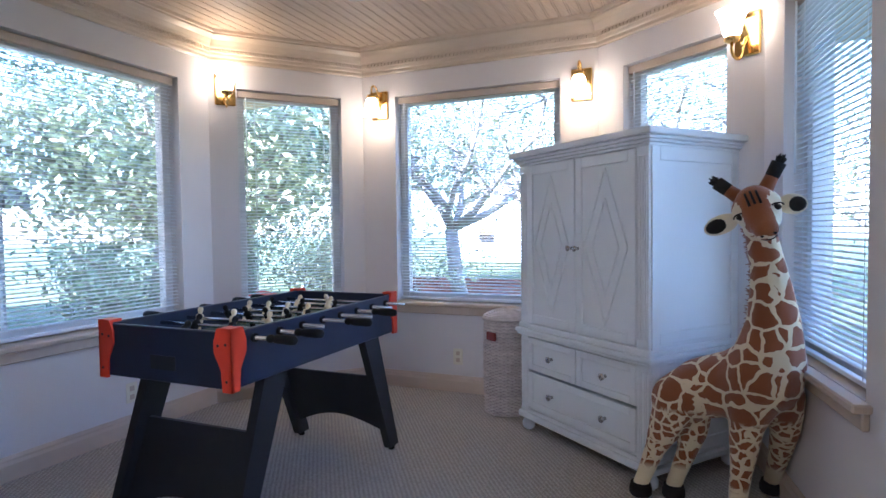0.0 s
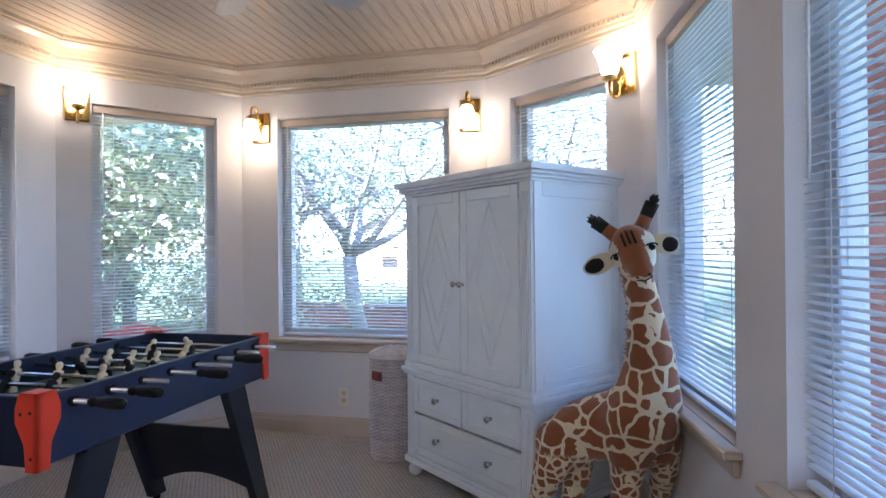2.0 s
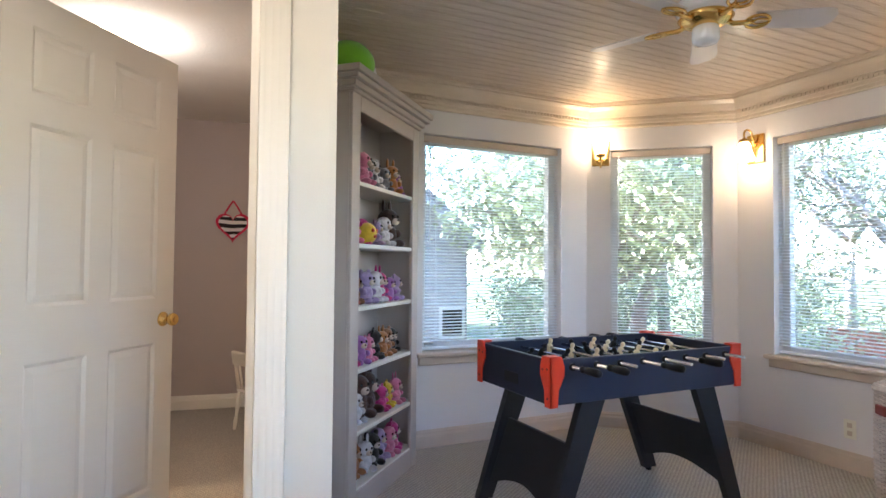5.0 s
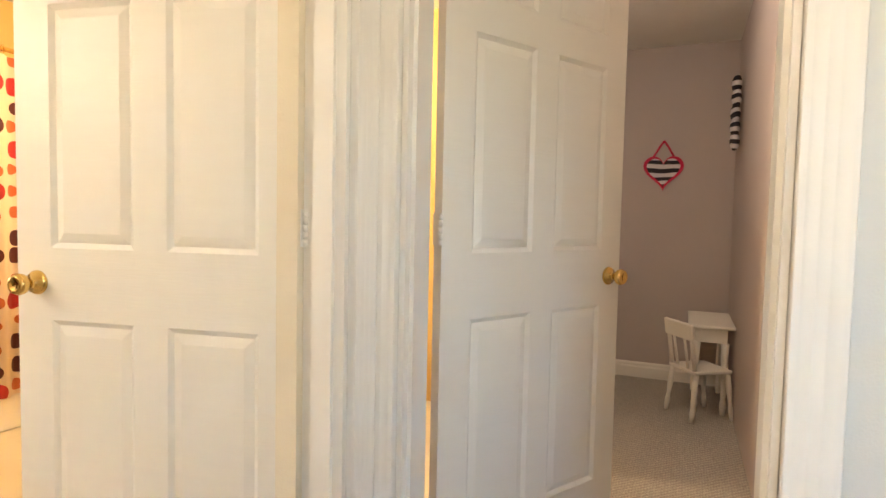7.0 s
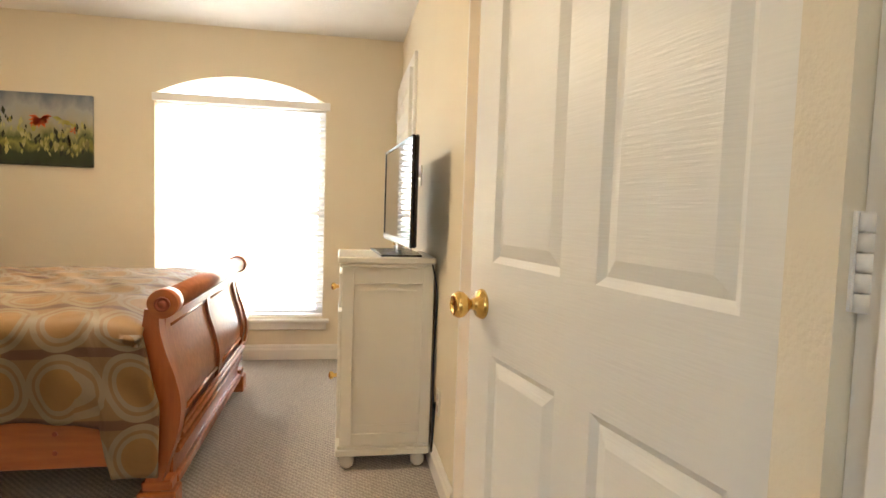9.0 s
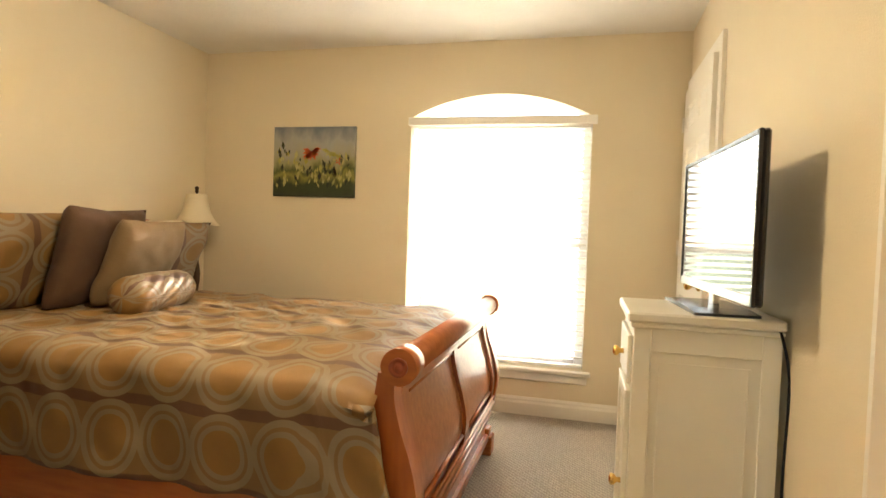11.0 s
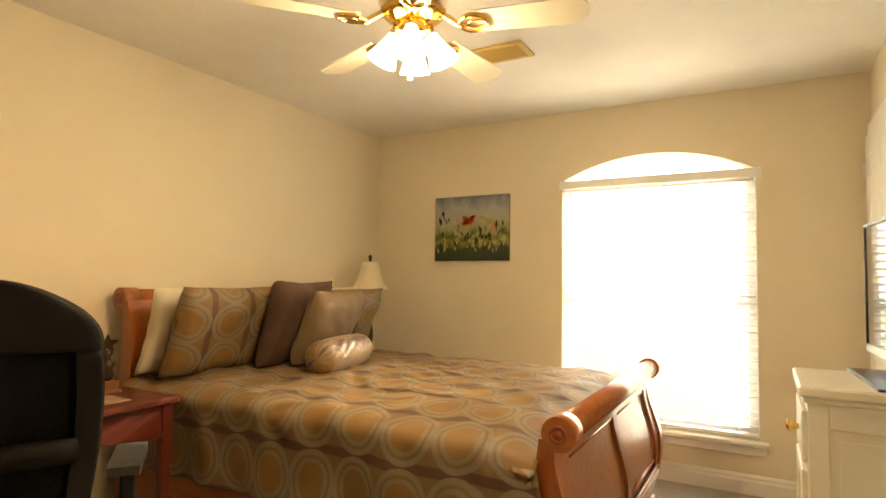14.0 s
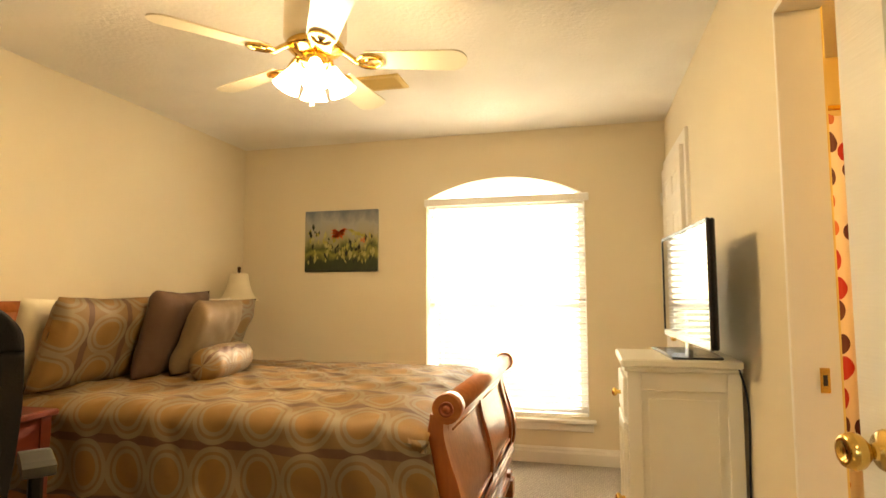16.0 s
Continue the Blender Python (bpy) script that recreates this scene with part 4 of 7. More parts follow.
def armoire():
    t = thing("armoire", Matrix.Translation((0.895, 3.57, 0)) @ Matrix.Rotation(radians(-29), 4, "Z"), "white painted two-door armoire with diamond mouldings and drawers", "armoire")
    W, D = 0.46, 0.29
    for sx in (-1, 1):
        for sy in (-1, 1):
            bm = bm_new()
            add_lathe(bm, [(0.018, 0), (0.034, 0.015), (0.036, 0.04), (0.024, 0.065), (0.03, 0.075)], Matrix.Translation((sx * (W - 0.02), sy * (D - 0.02), 0)), 14)
            part("bun_foot", bm, M_ARMOIRE, t)
    bm = bm_new()
    add_box(bm, -W - 0.025, W + 0.025, -D - 0.025, D, 0.072, 0.11, None, 0.008)
    add_box(bm, -W - 0.012, W + 0.012, -D - 0.012, D, 0.11, 0.13, None, 0.004)
    part("plinth", bm, M_ARMOIRE, t)
    for a, b in ((-W, -W + 0.02), (W - 0.02, W)):
        part("side_panel", one_box(a, b, -D, D, 0.13, 1.5), M_ARMOIRE, t)
    part("back_panel", one_box(-W + 0.02, W - 0.02, D - 0.02, D, 0.13, 1.5), M_ARMOIRE, t)
    for z0, z1 in ((0.13, 0.15), (1.48, 1.5), (0.56, 0.6)):
        part("inner_board", one_box(-W + 0.02, W - 0.02, -D + 0.004, D - 0.02, z0, z1), M_ARMOIRE, t)
    for s in (-1, 1):
        x = s * W
        for a, b, c, d in ((-D, -D + 0.05, 0.13, 1.5), (D - 0.05, D, 0.13, 1.5), (-D + 0.05, D - 0.05, 0.13, 0.18), (-D + 0.05, D - 0.05, 1.44, 1.5), (-D + 0.05, D - 0.05, 0.64, 0.69), (-D + 0.05, D - 0.05, 0.5, 0.55)):
            part("side_rail", one_box(min(x, x + s * 0.008), max(x, x + s * 0.008), a, b, c, d, 0.002), M_ARMOIRE, t)
    for s in (-1, 1):
        bm = bm_new()
        a, b = sorted((s * W, s * (W - 0.065)))
        add_box(bm, a, b, -D - 0.014, -D, 0.62, 1.5)
        add_box(bm, a, b, -D - 0.014, -D, 0.13, 0.55)
        for i in range(4):
            x = a + 0.01 + i * 0.0135
            add_box(bm, x, x + 0.007, -D - 0.019, -D - 0.014, 0.66, 1.46)
            add_box(bm, x, x + 0.007, -D - 0.019, -D - 0.014, 0.16, 0.52)
        part("pilaster", bm, M_ARMOIRE, t)
    bm = bm_new()
    add_box(bm, -W - 0.02, W + 0.02, -D - 0.03, D, 0.55, 0.565, None, 0.004)
    add_box(bm, -W - 0.03, W + 0.03, -D - 0.04, D, 0.565, 0.59, None, 0.006)
    add_box(bm, -W - 0.014, W + 0.014, -D - 0.024, D, 0.59, 0.62, None, 0.006)
    part("waist_moulding", bm, M_ARMOIRE, t)
    bm = bm_new()
    for k, (o, z0, z1) in enumerate(((0.008, 1.5, 1.515), (0.02, 1.515, 1.53), (0.032, 1.53, 1.545), (0.05, 1.545, 1.575))):
        add_box(bm, -W - o, W + o, -D - o - 0.01, D + 0.01, z0, z1, None, 0.004)
    part("cornice", bm, M_ARMOIRE, t)
    w = W - 0.069
    for s in (-1, 1):
        a, b = (0.003, w) if s > 0 else (-w, -0.003)
        z0, z1, y = 0.625, 1.495, -D
        bm = one_box(a, b, y - 0.008, y, z0, z1)
        for c, d, e, f in ((a, a + 0.045, z0, z1), (b - 0.045, b, z0, z1), (a + 0.045, b - 0.045, z0, z0 + 0.05), (a + 0.045, b - 0.045, z1 - 0.05, z1)):
            add_box(bm, c, d, y - 0.02, y - 0.008, e, f, None, 0.003)
        dr = part("door", bm, M_ARMOIRE, t)
        cx, cz, hw, hh = (a + b) / 2, (z0 + z1) / 2, (b - a) / 2 - 0.055, (z1 - z0) / 2 - 0.065
        for scale in (1.0, 0.62):
            bm = bm_new()
            crn = [(cx - hw * scale, cz), (cx, cz + hh * scale), (cx + hw * scale, cz), (cx, cz - hh * scale)]
            for i in range(4):
                (xa, za), (xb, zb) = crn[i], crn[(i + 1) % 4]
                L = math.hypot(xb - xa, zb - za)
                add_box(bm, 0, L, -0.008, 0.0, -0.006, 0.006, Matrix.Translation((xa, y - 0.008, za)) @ Matrix.Rotation(-math.atan2(zb - za, xb - xa), 4, "Y"), 0.002)
            part("diamond_moulding", bm, M_ARMOIRE, dr)
        bm = bm_new()
        kx = a + 0.022 if s > 0 else b - 0.022
        add_lathe(bm, [(0.008, 0), (0.007, 0.012), (0.014, 0.02), (0.015, 0.028), (0.006, 0.032)], Matrix.Translation((kx, y - 0.02, 1.05)) @ Matrix.Rotation(radians(90), 4, "X"), 14)
        part("knob", bm, M_CHROME, dr, "small dark nickel knob")
    for a, b, z0, z1, knobs in ((-w, -0.004, 0.36, 0.54, 1), (0.004, w, 0.36, 0.54, 1), (-w, w, 0.15, 0.345, 2)):
        y = -D
        bm = one_box(a, b, y - 0.008, y, z0, z1)
        for c, d, e, f in ((a, a + 0.035, z0, z1), (b - 0.035, b, z0, z1), (a + 0.035, b - 0.035, z0, z0 + 0.035), (a + 0.035, b - 0.035, z1 - 0.035, z1)):
            add_box(bm, c, d, y - 0.018, y - 0.008, e, f, None, 0.003)
        dr = part("drawer_front", bm, M_ARMOIRE, t)
        for i in range(knobs):
            kx = (a + b) / 2 if knobs == 1 else a + (b - a) * (0.25 + 0.5 * i)
            bm = bm_new()
            add_lathe(bm, [(0.009, 0), (0.008, 0.014), (0.016, 0.022), (0.017, 0.03), (0.007, 0.035)], Matrix.Translation((kx, y - 0.008, (z0 + z1) / 2)) @ Matrix.Rotation(radians(90), 4, "X"), 14)
            part("knob", bm, M_CHROME, dr, "small dark nickel knob")


armoire()


def foosball_table():
    t = thing("foosball_table", Matrix.Translation((-0.3, 2.285, 0)) @ Matrix.Rotation(radians(9.8), 4, "Z"), "black and navy foosball table with red corner guards", "game table")
    W, L, Z = 0.312, 0.585, 0.818
    H = 0.195
    for s in (-1, 1):
        a, b = sorted((s * W, s * (W - 0.022)))
        part("side_board", one_box(a, b, -L, L, Z - H, Z, 0.003), M_NAVY, t)
        a, b = sorted((s * L, s * (L - 0.022)))
        e = part("end_board", one_box(-W + 0.022, W - 0.022, a, b, Z - H, Z, 0.003), M_NAVY, t)
        part("goal_slot", one_box(-0.06, 0.06, min(s * L, s * (L + 0.002)), max(s * L, s * (L + 0.002)), Z - 0.15, Z - 0.1), M_BLACK, e)
    part("playfield", one_box(-W + 0.022, W - 0.022, -L + 0.022, L - 0.022, Z - 0.11, Z - 0.1), M_FIELD, t)
    part("bottom_board", one_box(-W + 0.022, W - 0.022, -L + 0.022, L - 0.022, Z - H, Z - H + 0.01), M_BLACK, t)
    for sx in (-1, 1):
        for sy in (-1, 1):
            bm = bm_new()
            out = [(0.0, 0.012), (0.06, 0.012), (0.075, -0.03), (0.075, -0.07), (0.045, -0.13), (0.04, -H - 0.008), (0.0, -H - 0.008)]
            mx = Matrix.Translation((sx * (W + 0.008), sy * (L + 0.008), Z)) @ Matrix.Diagonal((-sx, -sy, 1, 1))
            add_prism(bm, out, 0.0, 0.012, mx)
            add_prism(bm, out, 0.0, 0.012, mx @ Matrix(((0, 1, 0, 0), (1, 0, 0, 0), (0, 0, 1, 0), (0, 0, 0, 1))))
            add_prism(bm, [(0, 0.004), (0.055, 0.004), (0.055, 0.014), (0, 0.014)], 0.0, 0.055, mx)
            g = part("corner_guard", bm, M_RED, t, "red plastic corner guard")
            bm = bm_new()
            for dx, dz in ((0.022, -0.04), (0.055, -0.045), (0.02, -0.165)):
                add_rod(bm, mx @ Vector((dx, -0.002, dz)), mx @ Vector((dx, 0.001, dz)), 0.005, seg=8)
            part("screw", bm, M_BLACK, g)
    for sy in (-1, 1):
        for sx in (-1, 1):
            bm = bm_new()
            y0, y1 = sy * (L - 0.235), sy * (L - 0.015)
            x0, x1 = sorted((sx * (W - 0.005), sx * (W - 0.045)))
            top = [(x0, y0 - 0.065), (x1, y0 - 0.065), (x1, y0 + 0.065), (x0, y0 + 0.065)]
            bot = [(x0, y1 - 0.042), (x1, y1 - 0.042), (x1, y1 + 0.042), (x0, y1 + 0.042)]
            a = [bm.verts.new((x, y, Z - H)) for x, y in top]
            b = [bm.verts.new((x, y, 0.02)) for x, y in bot]
            bm.faces.new(a)
            bm.faces.new(b[::-1])
            for i in range(4):
                bm.faces.new((a[i], a[(i + 1) % 4], b[(i + 1) % 4], b[i]))
            leg = part("leg", bm, M_BLACK, t)
            bm = bm_new()
            add_lathe(bm, [(0.016, 0), (0.018, 0.006), (0.01, 0.022)], Matrix.Translation(((x0 + x1) / 2, y1, 0)), 12)
            part("levelling_foot", bm, M_RUBBER, leg)
        bm = bm_new()
        n = 14
        xa = W - 0.045
        lower = [(xa - 2 * xa * i / n, 0.1 + 0.075 * math.sin(math.pi * i / n)) for i in range(n + 1)]
        pts = [(-xa, 0.42), (xa, 0.42)] + lower
        # the panel leans with the legs
        slope = 0.22 / (Z - H - 0.02)
        a, b = [], []
        for x, z in pts:
            yy = sy * (L - 0.015 - slope * (z - 0.02))
            a.append(bm.verts.new((x, yy - 0.008, z)))
            b.append(bm.verts.new((x, yy + 0.008, z)))
        bm.faces.new(a)
        bm.faces.new(b[::-1])
        for i in range(len(pts)):
            j = (i + 1) % len(pts)
            bm.faces.new((a[i], a[j], b[j], b[i]))
        part("end_panel", bm, M_BLACK, t, "black panel with an arched lower edge")
    teams = [1, 2, 3, 5, 5, 3, 2, 1]
    owner = [0, 0, 1, 0, 1, 0, 1, 1]
    rng = random.Random(4)
    zr = Z - 0.035
    for i in range(8):
        y = -L + 0.11 + i * (2 * L - 0.22) / 7
        shift = rng.uniform(-0.04, 0.04)
        side = 1 if owner[i] == 0 else -1
        bm = bm_new()
        add_rod(bm, (-W - 0.14 + shift, y, zr), (W + 0.14 + shift, y, zr), 0.0075, seg=10)
        rod = part("rod", bm, M_STEEL, t, "bright steel rod")
        for k in (-1, 1):
            bm = bm_new()
            add_rod(bm, (k * W, y, zr), (k * (W + 0.012), y, zr), 0.016, seg=12)
            part("bearing", bm, M_RUBBER, rod)
        bm = bm_new()
        x = side * (W + 0.085) + shift
        add_lathe(bm, [(0.01, 0), (0.015, 0.006), (0.015, 0.02), (0.0105, 0.026), (0.017, 0.04), (0.018, 0.1), (0.014, 0.118), (0.006, 0.122)], Matrix.Translation((x, y, zr)) @ Matrix.Rotation(radians(90 * side), 4, "Y"), 12)
        part("handle", bm, M_RUBBER, rod, "black ribbed rubber handle")
        count = teams[i]
        lean = rng.uniform(-50, 50)
        for j in range(count):
            x = (j - (count - 1) / 2) * (0.56 / max(count, 3)) + shift
            bm = bm_new()
            q = Matrix.Translation((x, y, zr)) @ Matrix.Rotation(radians(lean), 4, "X")
            add_lathe(bm, [(0.012, -0.072), (0.013, -0.06), (0.009, -0.045), (0.014, -0.02), (0.016, 0.0), (0.016, 0.014), (0.007, 0.02), (0.011, 0.028), (0.012, 0.038), (0.008, 0.046), (0.002, 0.048)], q, 10)
            part("player_figure", bm, M_FIGCREAM if owner[i] else M_RUBBER, rod)


foosball_table()


def hamper():
    t = thing("wicker_hamper", Matrix.Translation((0.135, 3.755, 0)), "white woven wicker laundry hamper with a domed lid", "hamper")
    R, H = 0.13, 0.585
    # liner coloured dark so the gaps between strands read as shaded
    bm = bm_new()
    add_lathe(bm, [(R - 0.008, 0.01), (R + 0.004, 0.3), (R - 0.002, H)], None, 28)
    part("liner", bm, M_WEAVESHADE, t, "liner behind the weave, darkened as the shade in its gaps")
    n = 58
    for i in range(n):
        z = 0.012 + (H - 0.02) * i / (n - 1)
        bm = bm_new()
        pts = []
        for k in range(72):
            a = 2 * math.pi * k / 72
            r = R + 0.003 + 0.0045 * math.cos(18 * a + math.pi * (i % 2)) + 0.006 * math.sin(math.pi * z / H)
            pts.append((r * math.cos(a), r * math.sin(a), z))
        pts.append(pts[0])
        add_tube(bm, pts, 0.005, 4)
        part("wicker_strand", bm, M_WICKER, t)
    bm = bm_new()
    add_lathe(bm, [(R + 0.018, H), (R + 0.022, H + 0.012), (R + 0.012, H + 0.024), (R * 0.7, H + 0.046), (0.01, H + 0.056)], None, 32)
    lid = part("lid", bm, M_WICKER, t)
    for i in range(8):
        r = R * (1.06 - i * 0.12)
        bm = bm_new()
        pts = [(r * math.cos(2 * math.pi * k / 48), r * math.sin(2 * math.pi * k / 48), H + 0.024 + 0.034 * (1 - (r / R) ** 2) + 0.004 + 0.003 * (k % 2)) for k in range(49)]
        add_tube(bm, pts, 0.006, 5)
        part("lid_strand", bm, M_WICKER, lid)
    bm = bm_new()
    add_box(bm, -0.04, 0.04, -0.008, 0.012, -0.025, 0.025, Matrix.Rotation(radians(-25), 4, "Z") @ Matrix.Translation((0.03, -R - 0.012, H - 0.09)), 0.004)
    part("leather_tab", bm, material("red_leather", (0.2, 0.03, 0.025), 0.6), t, "dark red leather tab")


hamper()


def giraffe():
    """A standing plush giraffe: one skin over capsules."""
    bm = bm_new()
    A, B, C, D = (1.125, 3.05), (1.25, 3.1), (1.6, 3.36), (1.5, 2.985)
    head = Vector((1.565, 2.885, 1.222))
    across = Vector((0.953, 0.0, 0.303))
    fore = Vector((0.28, -0.76, -0.58)).normalized()
    crown = across.cross(fore).normalized()
    crown *= 1 if crown.z > 0 else -1

    def limb(pts, seg=14):
        for (p, r), (q, s) in zip(pts, pts[1:]):
            p, q = Vector(p), Vector(q)
            for i in range(seg + 1):
                f = i / seg
                yield p.lerp(q, f), r + (s - r) * f

    balls = []
    # barrel, shoulders, chest
    balls += limb([((1.262, 3.07, 0.435), 0.1), ((1.36, 3.075, 0.49), 0.122), ((1.5, 3.05, 0.54), 0.13), ((1.585, 3.0, 0.59), 0.142)])
    spine = [((1.6, 3.0, 0.63), 0.135), ((1.618, 2.99, 0.775), 0.098), ((1.612, 2.97, 0.895), 0.077), ((1.6, 2.95, 1.01), 0.061), ((1.582, 2.93, 1.11), 0.055), ((1.57, 2.91, 1.18), 0.06)]
    balls += limb(spine, 10)
    balls += limb([((1.265, 3.05, 0.41), 0.09), ((1.235, 3.06, 0.34), 0.075), ((1.185, 3.06, 0.215), 0.045), ((1.148, 3.055, 0.11), 0.036), ((*A, 0.05), 0.034)], 8)
    balls += limb([((1.32, 3.11, 0.4), 0.085), ((1.325, 3.115, 0.3), 0.06), ((1.3, 3.115, 0.2), 0.043), ((1.268, 3.105, 0.11), 0.036), ((*B, 0.05), 0.034)], 8)
    balls += limb([((1.64, 3.07, 0.5), 0.09), ((1.655, 3.14, 0.36), 0.058), ((1.632, 3.24, 0.21), 0.043), ((1.61, 3.32, 0.1), 0.036), ((*C, 0.05), 0.034)], 8)
    balls += limb([((1.55, 2.99, 0.5), 0.1), ((1.534, 2.99, 0.41), 0.068), ((1.516, 2.985, 0.215), 0.043), ((1.505, 2.985, 0.11), 0.037), ((*D, 0.05), 0.034)], 8)
    # skull, cheeks, muzzle
    balls += limb([(head + crown * 0.012, 0.07), (head + fore * 0.035, 0.064), (head + fore * 0.095 - crown * 0.012, 0.046), (head + fore * 0.118 - crown * 0.016, 0.043)], 8)
    for k in (-1, 1):
        balls += limb([(head + across * 0.035 * k, 0.05), (head + across * 0.028 * k + fore * 0.06 - crown * 0.025, 0.038)], 6)
    for p, r in balls:
        add_blob(bm, p, (r, r, r), None, 10, 7)
    me = bpy.data.meshes.new("plush_giraffe")
    bm.to_mesh(me)
    bm.free()
    ob = new("plush_giraffe", me)
    mod = ob.modifiers.new("skin", "REMESH")
    mod.mode, mod.voxel_size, mod.use_smooth_shade = "VOXEL", 0.011, True
    sm = ob.modifiers.new("soft", "SMOOTH")
    sm.iterations, sm.factor = 6, 0.5
    dg = bpy.context.evaluated_depsgraph_get()
    body = bpy.data.meshes.new_from_object(ob.evaluated_get(dg))
    bpy.data.objects.remove(ob)
    bm = bm_new()
    bm.from_mesh(body)
    for f in bm.faces:
        c = f.calc_center_median()
        f.smooth = True
        hd = c - head
        u, v, w = hd.dot(across), hd.dot(fore), hd.dot(crown)
        f.material_index = 0
        if hd.length < 0.19 and w > -0.075 and c.z > 1.12:
            blaze = abs(u) < 0.04 + 0.012 * math.sin(9 * v) and w > -0.03 - 0.1 * max(0.0, v)
            f.material_index = 1 if blaze or w > 0.048 or (v < 0.0 and w > 0.0) else 2

    def more(fn, idx):
        old = set(bm.faces)
        fn()
        for f in bm.faces:
            if f not in old:
                f.material_index = idx
                f.smooth = True

    for s, root, tip in ((-1, Vector((1.512, 2.9, 1.256)), Vector((1.436, 2.9, 1.314))), (1, Vector((1.592, 2.9, 1.28)), Vector((1.635, 2.9, 1.376)))):
        more(lambda: add_rod(bm, root, root.lerp(tip, 0.6), 0.026, 0.022, 12), 1)
        rng = random.Random(3 + s)

        def tuft():
            add_rod(bm, root.lerp(tip, 0.5), tip, 0.0235, 0.025, 12)
            for i in range(60):
                d = Vector((rng.uniform(-1, 1), rng.uniform(-1, 1), rng.uniform(-1, 1))).normalized() * 0.018 + (tip - root).normalized() * 0.016
                add_rod(bm, tip - (tip - root).normalized() * 0.006 + d * 0.5, tip + d, 0.006, 0.001, 4)

        more(tuft, 3)
        inner, outer = (Vector((1.505, 2.905, 1.183)), Vector((1.402, 2.9, 1.136))) if s < 0 else (Vector((1.632, 2.905, 1.232)), Vector((1.716, 2.9, 1.226)))
        axis = (outer - inner).normalized()
        rot = Matrix.Translation(inner.lerp(outer, 0.52)) @ Matrix((axis, Vector((0, 1, 0)), axis.cross(Vector((0, 1, 0))))).transposed().to_4x4()
        long = (outer - inner).length * 0.56
        more(lambda: add_blob(bm, (0, 0, 0), (long, 0.02, 0.036), rot, 18, 10), 2)
        more(lambda: add_blob(bm, (0.012, -0.01, 0), (long * 0.68, 0.013, 0.027), rot, 14, 8), 3)
        eye_at = head + across * 0.058 * s + fore * 0.052 + crown * 0.012
        more(lambda: add_blob(bm, eye_at, (0.015, 0.012, 0.011), None, 12, 8), 3)
        more(lambda: add_tube(bm, [eye_at + across * (0.022 * math.cos(a)) + crown * (0.004 + 0.016 * math.sin(a)) + fore * 0.004 for a in [math.pi * i / 8 for i in range(9)]], 0.003, 5), 3)
        more(lambda: add_blob(bm, head + across * 0.02 * s + fore * 0.158 - crown * 0.01, (0.006, 0.005, 0.004), None, 8, 6), 3)
    for k in (-1, 0, 1):
        more(lambda: add_tube(bm, [head + across * 0.018 * k + crown * (0.078 - 0.004 * abs(k) - 0.02 * q * q) + fore * (0.01 + 0.05 * q) for q in (0, 0.35, 0.7, 1.0)], 0.0045, 6), 3)
    more(lambda: add_tube(bm, [head + fore * (0.155 - 0.012 * q * q) - crown * 0.034 + across * 0.026 * q for q in (-1, -0.5, 0, 0.5, 1)], 0.0025, 5), 3)
    for x, y in (A, B, C, D):
        more(lambda: add_lathe(bm, [(0.04, 0), (0.047, 0.01), (0.047, 0.03), (0.04, 0.055)], Matrix.Translation((x, y, 0)), 18), 3)
    rng = random.Random(8)

    def mane():
        for i in range(260):
            f = rng.uniform(0.0, 4.6)
            (p, r), (q, e) = spine[int(f)], spine[min(int(f) + 1, 5)]
            g = f - int(f)
            back_way = Vector((-0.82, 0.57, 0.0))
            root = Vector(p).lerp(Vector(q), g) + back_way * (r + (e - r) * g - 0.006)
            add_rod(bm, root, root + back_way * rng.uniform(0.014, 0.03) + Vector((rng.uniform(-0.01, 0.01), rng.uniform(-0.01, 0.01), rng.uniform(-0.012, 0.016))), 0.005, 0.001, 4)

    more(mane, 1)
    ob = part("plush_giraffe", bm, (M_GIRAFFE, M_GIRBROWN, M_GIRCREAM, M_GIRBLACK), None)
    tagged(ob, "tall standing plush giraffe with brown patches and black hooves", "plush toy")


giraffe()


def bookcase():
    t = thing("bookcase", Matrix.Translation((-0.425, 0.953, 0)) @ Matrix.Rotation(radians(145.3), 4, "Z"), "tall greige bookcase filled with small plush toys", "bookcase")
    W, D, H = 0.86, 0.25, 2.06
    for a in (0, W - 0.085):
        bm = one_box(a, a + 0.085, -0.02, 0.0, 0, H, 0.003)
        part("face_stile", bm, M_SHELF, t)
    for a in (0.0, W - 0.02):
        part("side_panel", one_box(a, a + 0.02, 0.0, D, 0, H), M_SHELF, t)
    part("back_panel", one_box(0.02, W - 0.02, D - 0.01, D, 0.0, H), M_SHELF, t)
    part("top_rail", one_box(0.085, W - 0.085, -0.02, 0.0, 1.98, H, 0.003), M_SHELF, t)
    part("base_rail", one_box(0.085, W - 0.085, -0.02, 0.0, 0.0, 0.11, 0.003), M_SHELF, t)
    bm = bm_new()
    for o, z0, z1 in ((0.012, H, H + 0.02), (0.03, H + 0.02, H + 0.05), (0.055, H + 0.05, H + 0.075), (0.07, H + 0.075, H + 0.11)):
        add_box(bm, -o, W + o, -0.02 - o, D, z0, z1, None, 0.004)
    part("cornice", bm, M_SHELF, t)
    for z in SHELVES:
        part("shelf", one_box(0.02, W - 0.02, -0.012, D - 0.01, z - 0.022, z, 0.003), M_WHITE, t)
    return t


